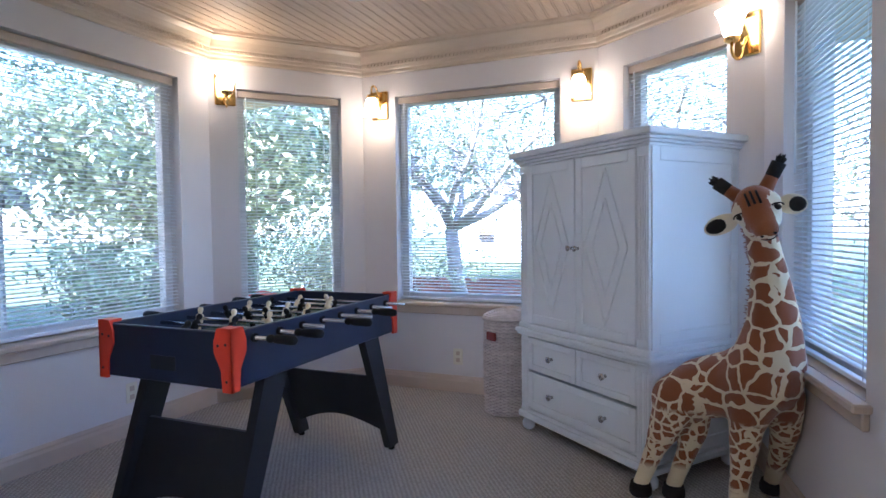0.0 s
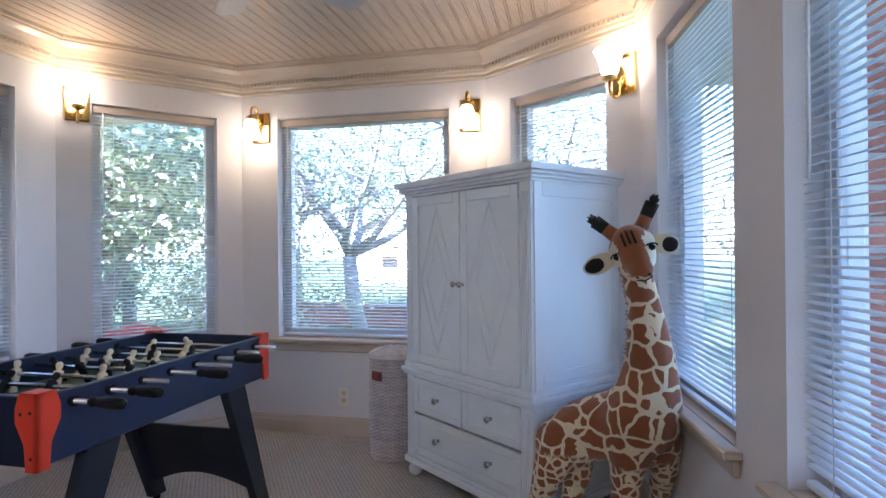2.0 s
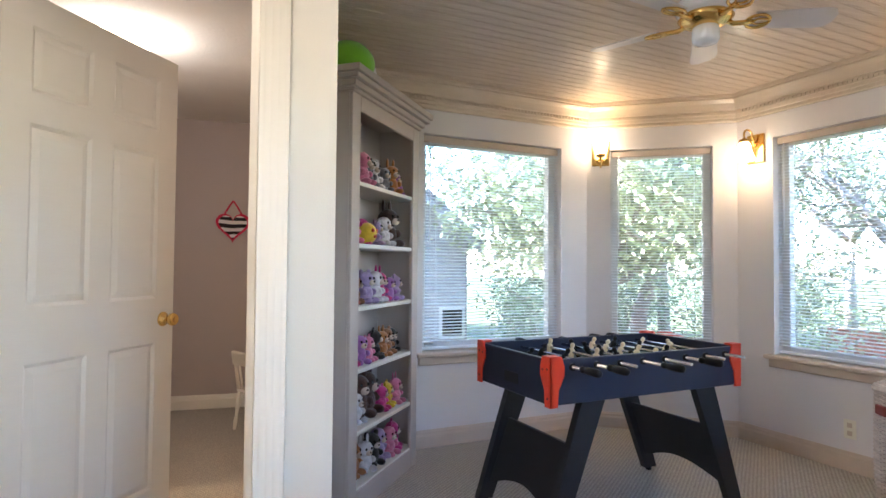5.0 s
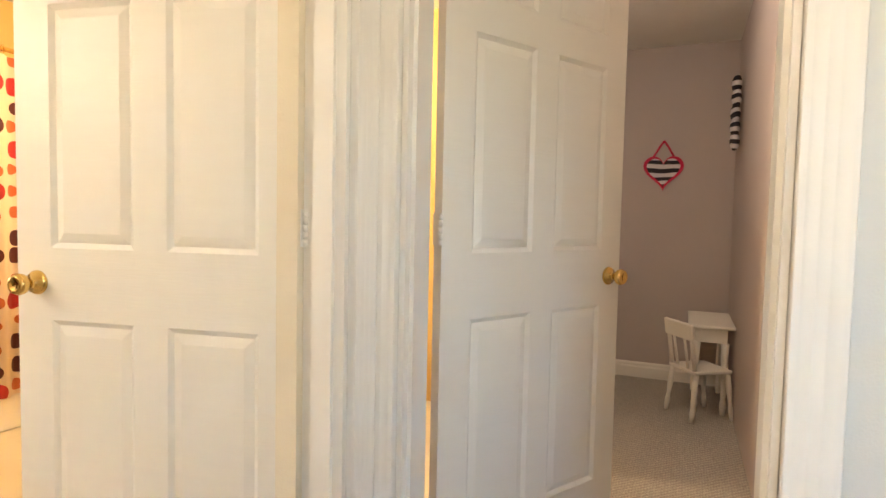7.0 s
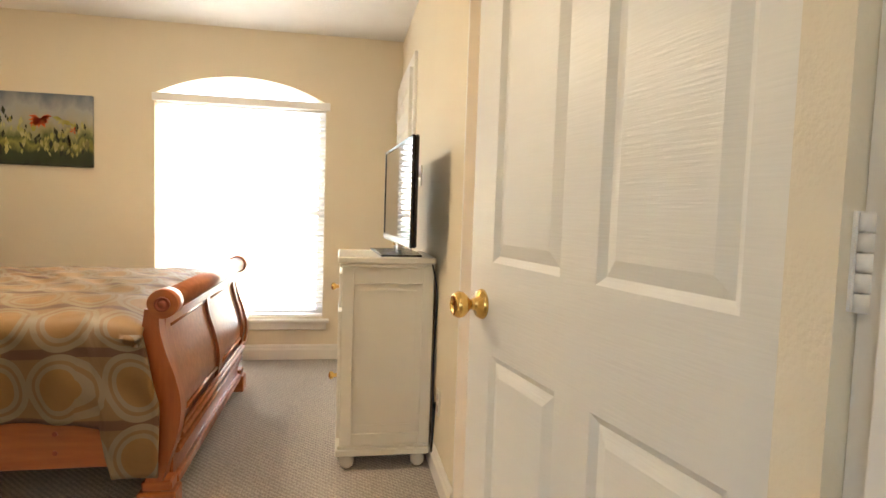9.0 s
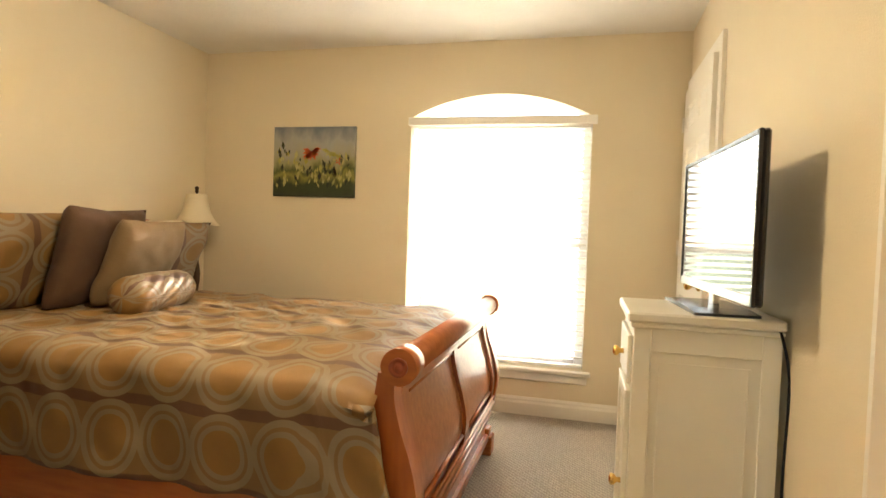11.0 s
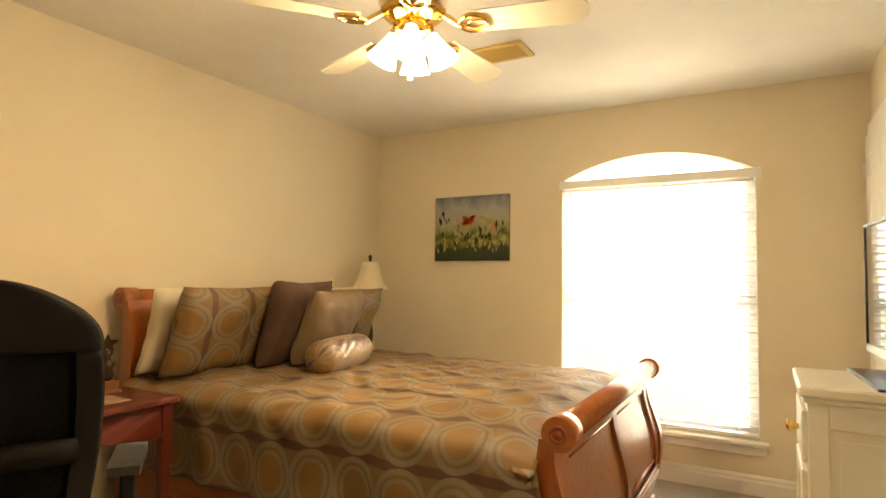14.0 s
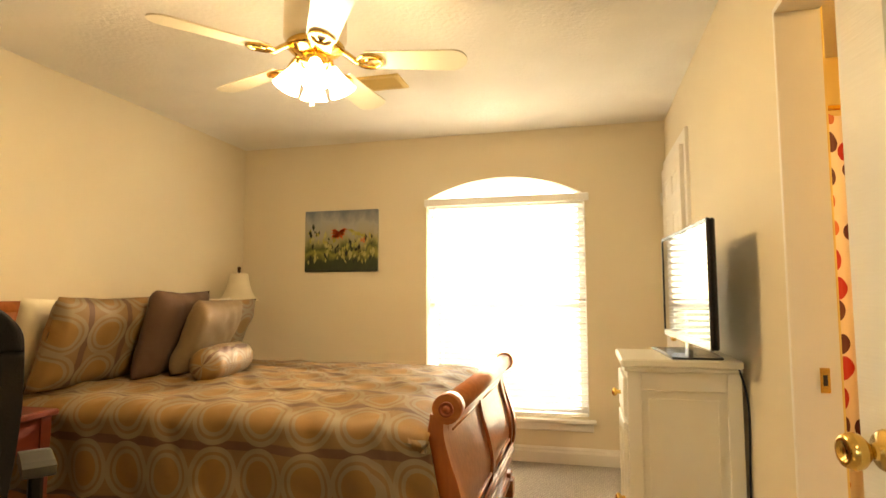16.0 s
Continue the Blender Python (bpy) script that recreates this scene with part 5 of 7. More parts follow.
SHELVES = [0.12, 0.395, 0.70, 1.01, 1.325, 1.635]
case = bookcase()
PLUSH = [
    ("grey", (0.25, 0.24, 0.27)), ("white", (0.7, 0.66, 0.66)), ("pink", (0.7, 0.2, 0.32)), ("brown", (0.28, 0.12, 0.045)), ("purple", (0.35, 0.14, 0.42)),
    ("dark brown", (0.07, 0.03, 0.02)), ("yellow", (0.75, 0.5, 0.02)), ("red", (0.5, 0.06, 0.03)), ("lilac", (0.42, 0.3, 0.5)), ("black", (0.02, 0.02, 0.022)),
    ("orange", (0.45, 0.18, 0.05)), ("hot pink", (0.65, 0.05, 0.25)),
]
PLUSH_MAT = [material("plush_" + n.replace(" ", "_"), c, 0.95, second=tuple(x * 0.6 for x in c), scale=30, mix=0.8, bump=0.6, bump_scale=250, sheen=0.3) for n, c in PLUSH]
M_EYE = material("plush_eye", (0.01, 0.01, 0.012), 0.1)
M_MUZZLE = material("plush_muzzle", (0.6, 0.48, 0.38), 0.95, bump=0.5, bump_scale=200)


def plush(pos, k, size, ears):
    bm = bm_new()
    s = size
    add_blob(bm, (0, 0, 0.42 * s), (0.42 * s, 0.36 * s, 0.44 * s), None, 12, 8)
    add_blob(bm, (0, -0.06 * s, 1.0 * s), (0.4 * s, 0.36 * s, 0.36 * s), None, 12, 8)
    for x in (-1, 1):
        add_blob(bm, (x * 0.36 * s, -0.2 * s, 0.5 * s), (0.13 * s, 0.2 * s, 0.15 * s), None, 8, 6)
        add_blob(bm, (x * 0.26 * s, -0.36 * s, 0.14 * s), (0.17 * s, 0.26 * s, 0.14 * s), None, 8, 6)
        if ears == 0:
            add_blob(bm, (x * 0.3 * s, -0.02 * s, 1.32 * s), (0.14 * s, 0.07 * s, 0.14 * s), None, 8, 6)
        elif ears == 1:
            add_blob(bm, (x * 0.2 * s, 0, 1.45 * s), (0.08 * s, 0.05 * s, 0.24 * s), None, 8, 6)
        else:
            add_blob(bm, (x * 0.4 * s, -0.04 * s, 0.95 * s), (0.1 * s, 0.12 * s, 0.28 * s), None, 8, 6)
    n = len(bm.faces)
    add_blob(bm, (0, -0.38 * s, 0.9 * s), (0.17 * s, 0.13 * s, 0.13 * s), None, 10, 6)
    n2 = len(bm.faces)
    for x in (-1, 1):
        add_blob(bm, (x * 0.15 * s, -0.38 * s, 1.08 * s), (0.055 * s, 0.04 * s, 0.06 * s), None, 8, 6)
    add_blob(bm, (0, -0.5 * s, 0.94 * s), (0.05 * s, 0.03 * s, 0.04 * s), None, 8, 6)
    for i, f in enumerate(bm.faces):
        f.material_index = 0 if i < n else 1 if i < n2 else 2
    ob = part("plush_toy", bm, (PLUSH_MAT[k], M_MUZZLE, M_EYE), None)
    ob.matrix_world = pos
    tagged(ob, "small %s plush animal sitting on a bookcase shelf" % PLUSH[k][0], "plush toy", "plush toys on the bookcase")


rng = random.Random(21)
ROWS_OF_TOYS = [[3, 10, 1, 9, 8, 2, 11], [4, 1, 5, 5, 11, 6, 2], [11, 4, 2, 9, 10, 3, 9], [7, 3, 8, 1, 11, 4, 8], [2, 11, 8, 1, 5], [1, 2, 0, 1, 0, 10, 4]]
for z, row in zip(SHELVES, ROWS_OF_TOYS):
    step = 0.66 / len(row)
    for i, k in enumerate(row):
        x = 0.1 + step * (i + 0.5)
        big = k == 5
        s = 0.17 if big else rng.uniform(0.1, 0.13)
        q = case.matrix_world @ Matrix.Translation((x, rng.uniform(0.06, 0.1) if not big else 0.12, z)) @ Matrix.Rotation(radians(rng.uniform(-25, 25)), 4, "Z")
        plush(q, k, s, rng.choice((0, 0, 1, 2)))
ball = bm_new()
add_blob(ball, (0, 0, 0.06), (0.06, 0.06, 0.06), None, 20, 14)
n0 = len(ball.faces)
for x in (-1, 1):
    add_blob(ball, (x * 0.02, -0.052, 0.075), (0.014, 0.008, 0.012), None, 8, 6)
add_blob(ball, (0, -0.056, 0.045), (0.02, 0.006, 0.01), None, 8, 6)
for i, f in enumerate(ball.faces):
    f.material_index = 0 if i < n0 else 1
ob = part("plush_ball", ball, (PLUSH_MAT[6], PLUSH_MAT[7]), None)
ob.matrix_world = case.matrix_world @ Matrix.Translation((0.3, 0.055, SHELVES[4]))
tagged(ob, "round yellow plush ball with a red face", "plush toy", "plush toys on the bookcase")
bm = bm_new()
add_blob(bm, (0, 0, 0.105), (0.15, 0.12, 0.105), None, 24, 16)
add_blob(bm, (0.1, 0.02, 0.085), (0.085, 0.08, 0.08), None, 16, 12)
pf = part("lime_cushion", bm, M_LIME, None)
pf.matrix_world = case.matrix_world @ Matrix.Translation((0.19, 0.1, 2.17))
tagged(pf, "rounded lime green plush cushion on top of the bookcase", "cushion")


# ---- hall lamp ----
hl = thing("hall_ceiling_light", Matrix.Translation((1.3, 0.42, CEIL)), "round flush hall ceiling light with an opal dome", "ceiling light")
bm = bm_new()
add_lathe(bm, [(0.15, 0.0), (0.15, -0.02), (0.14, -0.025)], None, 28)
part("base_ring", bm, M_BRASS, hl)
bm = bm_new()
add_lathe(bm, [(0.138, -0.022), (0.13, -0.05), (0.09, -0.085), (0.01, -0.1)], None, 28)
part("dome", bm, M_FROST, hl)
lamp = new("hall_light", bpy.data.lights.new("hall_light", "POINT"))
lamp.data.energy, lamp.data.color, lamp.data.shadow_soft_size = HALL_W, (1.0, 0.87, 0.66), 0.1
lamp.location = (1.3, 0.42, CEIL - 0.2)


# ---- bedroom things ----
def thick_curve(pts, t):
    """An outline round a centre line, t thick."""
    a, b = [], []
    for k, p in enumerate(pts):
        p0, p1 = Vector(pts[max(k - 1, 0)]), Vector(pts[min(k + 1, len(pts) - 1)])
        d = (p1 - p0).normalized()
        n = Vector((-d.y, d.x)) * t / 2
        a.append(tuple(Vector(p) + n))
        b.append(tuple(Vector(p) - n))
    return a + b[::-1]


def smooth_line(pts, n=6):
    """A Catmull-Rom line through points."""
    out = []
    for k in range(len(pts) - 1):
        p = [Vector(pts[min(max(k + i, 0), len(pts) - 1)]) for i in (-1, 0, 1, 2)]
        for i in range(n):
            u = i / n
            out.append(tuple(0.5 * (2 * p[1] + (p[2] - p[0]) * u + (2 * p[0] - 5 * p[1] + 4 * p[2] - p[3]) * u * u + (3 * p[1] - p[0] - 3 * p[2] + p[3]) * u ** 3)))
    return out + [tuple(pts[-1])]


BEDN, BEDF = -2.2, -3.74


def sleigh_board(t, name, line, scroll, r, post):
    """One curved end of a sleigh bed."""
    cur = smooth_line(line)
    bd = part(name, add_prism(bm_new(), thick_curve(cur, 0.028), BEDF + 0.06, BEDN - 0.06, None, False), M_CHERRY, t)
    for y0 in (BEDN - 0.07, BEDF):
        bm = bm_new()
        wide = [(x, z, post * (0.75 + 0.45 * math.sin(math.pi * min(1, max(0, (z - 0.1) / (scroll[1] - 0.15)))) )) for x, z in cur]
        a, b = [], []
        for k, (x, z, w) in enumerate(wide):
            p0, p1 = Vector(cur[max(k - 1, 0)]), Vector(cur[min(k + 1, len(cur) - 1)])
            d = (p1 - p0).normalized()
            nn = Vector((-d.y, d.x)) * w / 2
            a.append((x + nn.x, z + nn.y))
            b.append((x - nn.x, z - nn.y))
        add_prism(bm, a + b[::-1], y0, y0 + 0.07)
        part("post", bm, M_CHERRY_V, t)
        bm = bm_new()
        add_rod(bm, (scroll[0], y0 - 0.004, scroll[1]), (scroll[0], y0 + 0.074, scroll[1]), r * 1.2, seg=28)
        sc = part("scroll", bm, M_CHERRY, t)
        ye = y0 + 0.074 if y0 > -3 else y0 - 0.004
        s = 1 if y0 > -3 else -1
        bm = bm_new()
        add_lathe(bm, [(r * 0.62, 0), (r * 0.62, 0.006), (r * 0.48, 0.006), (r * 0.42, 0.001), (r * 0.3, 0.001), (r * 0.26, 0.007), (0.002, 0.009)], along((scroll[0], ye, scroll[1]), (scroll[0], ye + s, scroll[1])), 20)
        part("rosette", bm, M_DARKCHERRY, sc, "turned rosette on the scroll")
    bm = bm_new()
    add_rod(bm, (scroll[0], BEDF + 0.07, scroll[1]), (scroll[0], BEDN - 0.07, scroll[1]), r, seg=24)
    part("top_roll", bm, M_CHERRY, t)
    n = len(cur)
    for a, b in ((0, max(3, n // 6)), (n - n // 4, n)):
        part("cross_rail", add_prism(bm_new(), thick_curve(cur[a:b], 0.06), BEDF + 0.07, BEDN - 0.07), M_CHERRY, t)
    for yc in (BEDN - 0.1, (BEDN + BEDF) / 2, BEDF + 0.1):
        part("stile", add_prism(bm_new(), thick_curve(cur[max(3, n // 6) - 1:n - n // 4 + 1], 0.058), yc - 0.035, yc + 0.035), M_CHERRY_V, t)
    return bd


def bed():
    t = thing("sleigh_bed", Matrix(), "orange-brown wooden sleigh bed with scrolled ends, made up", "bed")
    sleigh_board(t, "footboard", [(1.617, 0.775), (1.622, 0.70), (1.606, 0.61), (1.578, 0.515), (1.561, 0.418), (1.572, 0.31), (1.605, 0.18), (1.615, 0.1)], (1.582, 0.797), 0.044, 0.07)
    sleigh_board(t, "headboard", [(3.765, 1.12), (3.74, 1.02), (3.735, 0.86), (3.75, 0.6), (3.755, 0.35), (3.75, 0.06)], (3.8, 1.135), 0.045, 0.08)
    for y0 in (BEDN - 0.085, BEDF - 0.01):
        bm = bm_new()
        add_box(bm, 1.535, 1.67, y0, y0 + 0.095, 0.0, 0.1, None, 0.006)
        add_box(bm, 1.55, 1.655, y0 + 0.008, y0 + 0.087, 0.1, 0.14, None, 0.006)
        part("foot_block", bm, M_CHERRY, t)
    bm = bm_new()
    add_box(bm, 1.57, 1.63, BEDF + 0.085, BEDN - 0.085, 0.09, 0.2, None, 0.006)
    add_box(bm, 1.55, 1.64, BEDF + 0.085, BEDN - 0.085, 0.08, 0.12, None, 0.006)
    part("lower_rail", bm, M_CHERRY, t)
    for x, z, r in ((1.552, 0.225, 0.011), (1.54, 0.285, 0.014), (1.538, 0.315, 0.009)):
        bm = bm_new()
        add_rod(bm, (x, BEDF + 0.075, z), (x, BEDN - 0.075, z), r, seg=10)
        part("moulding_strip", bm, M_CHERRY, t)
    for y0, y1 in ((BEDF + 0.165, (BEDN + BEDF) / 2 - 0.045), ((BEDN + BEDF) / 2 + 0.045, BEDN - 0.165)):
        for z0, x0 in ((0.36, 1.548), (0.69, 1.607)):
            bm = bm_new()
            add_rod(bm, (x0 - 0.004, y0, z0), (x0 - 0.004, y1, z0), 0.008, seg=8)
            part("panel_moulding", bm, M_CHERRY, t)
    for y in (BEDN - 0.055, BEDF + 0.03):
        r = part("side_rail", one_box(1.64, 3.73, y, y + 0.028, 0.19, 0.41, 0.004), M_CHERRY, t)
        for x in (1.95, 3.4):
            for z in (0.25, 0.32):
                bm = bm_new()
                add_rod(bm, (x, y + 0.027, z), (x, y + 0.031, z), 0.009, seg=10)
                part("bolt_cover", bm, M_DARKCHERRY, r)
    ms = thing("mattress", Matrix.Translation((2.68, (BEDN + BEDF) / 2, 0.3)), "white mattress and box spring on the sleigh bed", "mattress")
    part("box_spring", one_box(-1.0, 1.02, -0.71, 0.71, 0.0, 0.18, 0.02), M_SHEET, ms)
    part("mattress_body", one_box(-1.0, 1.02, -0.71, 0.71, 0.18, 0.41, 0.03), M_SHEET, ms)


bed()


def comforter():
    """A quilt over the bed: a rounded profile across, hanging on both long sides."""
    bm = bm_new()
    uv = bm.loops.layers.uv.new("UVMap")
    x0, x1, top, rad = 1.642, 3.7, 0.752, 0.06
    y0, y1 = -2.165, -3.775
    nx, nv = 110, 130
    arc = rad * math.pi / 2
    flat = abs(y1 - y0) - 2 * rad
    grid, tex = [], []
    for i in range(nx + 1):
        x = x0 + (x1 - x0) * i / nx
        foot = max(0.0, 1 - (x - x0) / 0.2)
        corner = max(0.0, 1 - (x - x0) / 0.19)
        drop = 0.31 + 0.2 * min(1.0, corner * 5) * (1 if corner > 0 else 0)
        ends = [0.31, drop]
        total = ends[0] + ends[1] + 2 * arc + flat
        row, trow = [], []
        for j in range(nv + 1):
            s = total * j / nv
            side = s - ends[1]
            hang = 0.0
            if side < 0:
                hang = -side
                p, nrm = Vector((x, y0, top - rad - hang)), Vector((0, 1, 0))
            elif side < arc:
                a = side / rad
                nrm = Vector((0, math.cos(a), math.sin(a)))
                p = Vector((x, y0 - rad, top - rad)) + nrm * rad
            elif side < arc + flat:
                f = (side - arc) / flat
                nrm = Vector((0, 0, 1))
                p = Vector((x, y0 - rad - flat * f, top + 0.028 * (1 - abs(2 * f - 1) ** 4)))
            elif side < 2 * arc + flat:
                a = (side - arc - flat) / rad
                nrm = Vector((0, -math.sin(a), math.cos(a)))
                p = Vector((x, y1 + rad, top - rad)) + nrm * rad
            else:
                hang = side - 2 * arc - flat
                p, nrm = Vector((x, y1, top - rad - hang)), Vector((0, -1, 0))
            w = noise.noise(Vector((x * 4.5, side * 4.5, 0))) * 0.016 + noise.noise(Vector((x * 13, side * 10, 3))) * 0.007
            q = 0.005 * math.sin(x / 0.2 * math.pi * 2) * math.sin(side / 0.27 * math.pi * 2)
            folds = min(1.0, hang / 0.3) * (0.016 * math.sin(x * 15 + 1.2 * math.sin(x * 6)) + 0.03 * corner ** 0.5 * (1 if side < 0 else 0))
            p += nrm * (0.006 + w + q + folds)
            if hang == 0.0:
                p.z -= 0.05 * foot ** 2
            if corner > 0 and side < 0:
                p.x -= 0.06 * min(1.0, hang / 0.25)
            row.append(bm.verts.new(p))
            trow.append((x + 0.01 * noise.noise(Vector((x * 3, side * 3, 8))), side + 0.31 + 0.012 * noise.noise(Vector((x * 3, side * 3, 5)))))
        grid.append(row)
        tex.append(trow)
    for i in range(nx):
        for j in range(nv):
            f = bm.faces.new((grid[i][j], grid[i + 1][j], grid[i + 1][j + 1], grid[i][j + 1]))
            f.smooth = True
            for lp, (a, b) in zip(f.loops, ((i, j), (i + 1, j), (i + 1, j + 1), (i, j + 1))):
                lp[uv].uv = tex[a][b]
    ob = part("comforter", bm, M_BED, None)
    so = ob.modifiers.new("thick", "SOLIDIFY")
    so.thickness, so.offset = 0.012, -1
    tagged(ob, "tan satin comforter with woven rings draped over the bed", "comforter")


comforter()


def pillow(name, m, w, h, d, mat, label, seed, square=4):
    """A stuffed cushion standing in x and z."""
    bm = bm_new()
    uv = bm.loops.layers.uv.new("UVMap")
    n = 24
    for side in (-1, 1):
        g = []
        for i in range(n + 1):
            row = []
            for j in range(n + 1):
                u, v = 2 * i / n - 1, 2 * j / n - 1
                puff = max(0.0, (1 - u ** square) * (1 - v ** square)) ** 0.45
                pinch = 1 - 0.07 * (1 - abs(u * v)) * (max(abs(u), abs(v)) ** 3)
                y = side * d / 2 * puff + 0.012 * noise.noise(Vector((u * 3 + seed, v * 3, side)))
                row.append(bm.verts.new((u * w / 2 * pinch, y, v * h / 2 * pinch)))
            g.append(row)
        for i in range(n):
            for j in range(n):
                f = bm.faces.new((g[i][j], g[i + 1][j], g[i + 1][j + 1], g[i][j + 1]))
                f.smooth = True
                for lp, (a, b) in zip(f.loops, ((i, j), (i + 1, j), (i + 1, j + 1), (i, j + 1))):
                    lp[uv].uv = (b / n * h, a / n * w)
    bmesh.ops.remove_doubles(bm, verts=bm.verts[:], dist=0.006)
    ob = part(name, bm, mat, None)
    ob.matrix_world = m
    tagged(ob, label, "pillow", "pillows on the bed")


def lean(x, y, z, tilt, yaw=0.0):
    """Standing against the headboard, leaning back; the face looks down the bed."""
    return Matrix.Translation((x, y, z)) @ Matrix.Rotation(radians(90 + yaw), 4, "Z") @ Matrix.Rotation(radians(tilt), 4, "X")


pillow("sleeping_pillow", lean(3.58, -2.5, 0.985, -18), 0.62, 0.44, 0.13, M_IVORY, "ivory quilted pillow against the headboard", 1)
pillow("sleeping_pillow", lean(3.58, -3.42, 0.98, -18), 0.62, 0.44, 0.13, M_IVORY, "ivory quilted pillow behind the far sham", 2)
pillow("pillow_sham", lean(3.44, -2.53, 0.985, -20, 4), 0.64, 0.46, 0.16, M_BED, "tan ring-patterned pillow sham leaning on the headboard", 3)
pillow("pillow_sham", lean(3.44, -3.42, 0.97, -24, -6), 0.64, 0.46, 0.16, M_BED, "tan ring-patterned pillow sham beside the lamp", 4)
pillow("throw_pillow", lean(3.30, -2.89, 1.0, -16, 5), 0.48, 0.48, 0.15, M_BROWNCLOTH, "dark brown square throw pillow", 5)
pillow("throw_pillow", lean(3.14, -2.98, 0.985, -22, 6), 0.46, 0.42, 0.14, M_TANCLOTH, "tan ribbed square throw pillow", 6)
bm = bm_new()
uvl = bm.loops.layers.uv.new("UVMap")
prof = [(0.008, -0.25), (0.05, -0.245), (0.078, -0.225), (0.085, -0.19), (0.09, 0.0), (0.085, 0.19), (0.078, 0.225), (0.05, 0.245), (0.008, 0.25)]
add_lathe(bm, prof, None, 24)
for f in bm.faces:
    for lp in f.loops:
        c = lp.vert.co
        lp[uvl].uv = (c.z + 0.3, math.atan2(c.y, c.x) * 0.085 + 0.3)
bo = part("bolster", bm, M_BED, None)
bo.matrix_world = Matrix.Translation((2.97, -2.88, 0.86)) @ Matrix.Rotation(radians(12), 4, "Z") @ Matrix.Rotation(radians(90), 4, "X")
tagged(bo, "round tan ring-patterned bolster lying before the pillows", "pillow", "pillows on the bed")

# nightstand and lamp beyond the bed
ns = thing("nightstand", Matrix.Translation((3.66, -4.1, 0)), "dark cherry nightstand beside the bed", "nightstand")
for x in (-0.18, 0.18):
    for y in (-0.17, 0.17):
        part("leg", one_box(x - 0.02, x + 0.02, y - 0.02, y + 0.02, 0, 0.6), M_DARKCHERRY, ns)
part("tabletop", one_box(-0.22, 0.22, -0.21, 0.21, 0.6, 0.625, 0.005), M_DARKCHERRY, ns)
part("drawer", one_box(-0.17, 0.17, -0.16, 0.16, 0.44, 0.6), M_DARKCHERRY, ns)
tl = thing("table_lamp", Matrix.Translation((3.70, -4.09, 0.626)), "bronze table lamp with a pale bell shade", "table lamp")
bm = bm_new()
add_lathe(bm, [(0.07, 0), (0.07, 0.012), (0.03, 0.03), (0.018, 0.06), (0.03, 0.14), (0.034, 0.2), (0.02, 0.3), (0.012, 0.38), (0.012, 0.56)], None, 20)
part("stem", bm, M_BRONZE, tl)
bm = bm_new()
prof = [(0.155, 0.535), (0.125, 0.56), (0.098, 0.61), (0.078, 0.68), (0.068, 0.745)]
add_lathe(bm, prof + [(r - 0.003, z) for r, z in prof[::-1]], None, 28, False)
part("shade", bm, M_SHADE, tl, "pale pleated bell shade")
bm = bm_new()
add_lathe(bm, [(0.006, 0.56), (0.006, 0.755), (0.014, 0.76), (0.01, 0.775), (0.016, 0.79), (0.004, 0.8)], None, 12)
part("finial", bm, M_BRONZE, tl)

# painting
pt = thing("painting", Matrix.Translation((2.68, WY + 0.001, 1.39)), "unframed canvas painting of red flowers in grass", "painting")
pc = part("canvas", one_box(0, 0.63, 0, 0.025, 0, 0.495, 0.002), M_PAINTING, pt)
M_POPPY = material("poppy_paint", (0.62, 0.07, 0.015), 0.5, second=(0.7, 0.18, 0.03), scale=30, mix=0.9)
M_STROKE = material("yellow_paint", (0.34, 0.31, 0.05), 0.5, second=(0.5, 0.45, 0.2), scale=20, mix=0.9)
M_DSTROKE = material("dark_green_paint", (0.012, 0.02, 0.008), 0.5)
rng = random.Random(12)


def petals(name, cx, cz, n, r0, r1, mat, arc0=0, arc1=360):
    bm = bm_new()
    for i in range(n):
        a = radians(arc0 + (arc1 - arc0) * (i + 0.5) / n + rng.uniform(-12, 12))
        r = rng.uniform(r0, r1)
        d = Vector((math.cos(a), 0, math.sin(a)))
        s = Vector((-d.z, 0, d.x)) * r * 0.2
        c = Vector((cx, 0.0262, cz))
        vs = [bm.verts.new(c + p) for p in (d * 0.0, d * r * 0.5 + s, d * r, d * r * 0.5 - s)]
        bm.faces.new(vs)
        bm.faces.new([bm.verts.new(v.co + Vector((0, 0.0006, 0))) for v in vs])
    part(name, bm, mat, pc)


petals("flower", 0.33, 0.32, 9, 0.05, 0.075, M_POPPY, 150, 400)
petals("flower", 0.31, 0.34, 5, 0.04, 0.06, M_POPPY, 180, 300)
petals("flower", 0.19, 0.32, 6, 0.04, 0.075, M_STROKE, 180, 400)
petals("flower", 0.36, 0.3, 5, 0.03, 0.05, M_POPPY, 230, 330)
petals("flower", 0.12, 0.25, 5, 0.02, 0.04, M_POPPY, 0, 360)
for i in range(110):
    x = rng.uniform(0.03, 0.6)
    z = 0.05 + 0.24 * rng.random() ** 0.8 * (0.6 + 1.2 * abs(x / 0.63 - 0.4))
    petals("brush_stroke", x, z, 1, 0.03, 0.07, M_STROKE if i % 3 else M_DSTROKE, rng.uniform(50, 90), rng.uniform(90, 130))


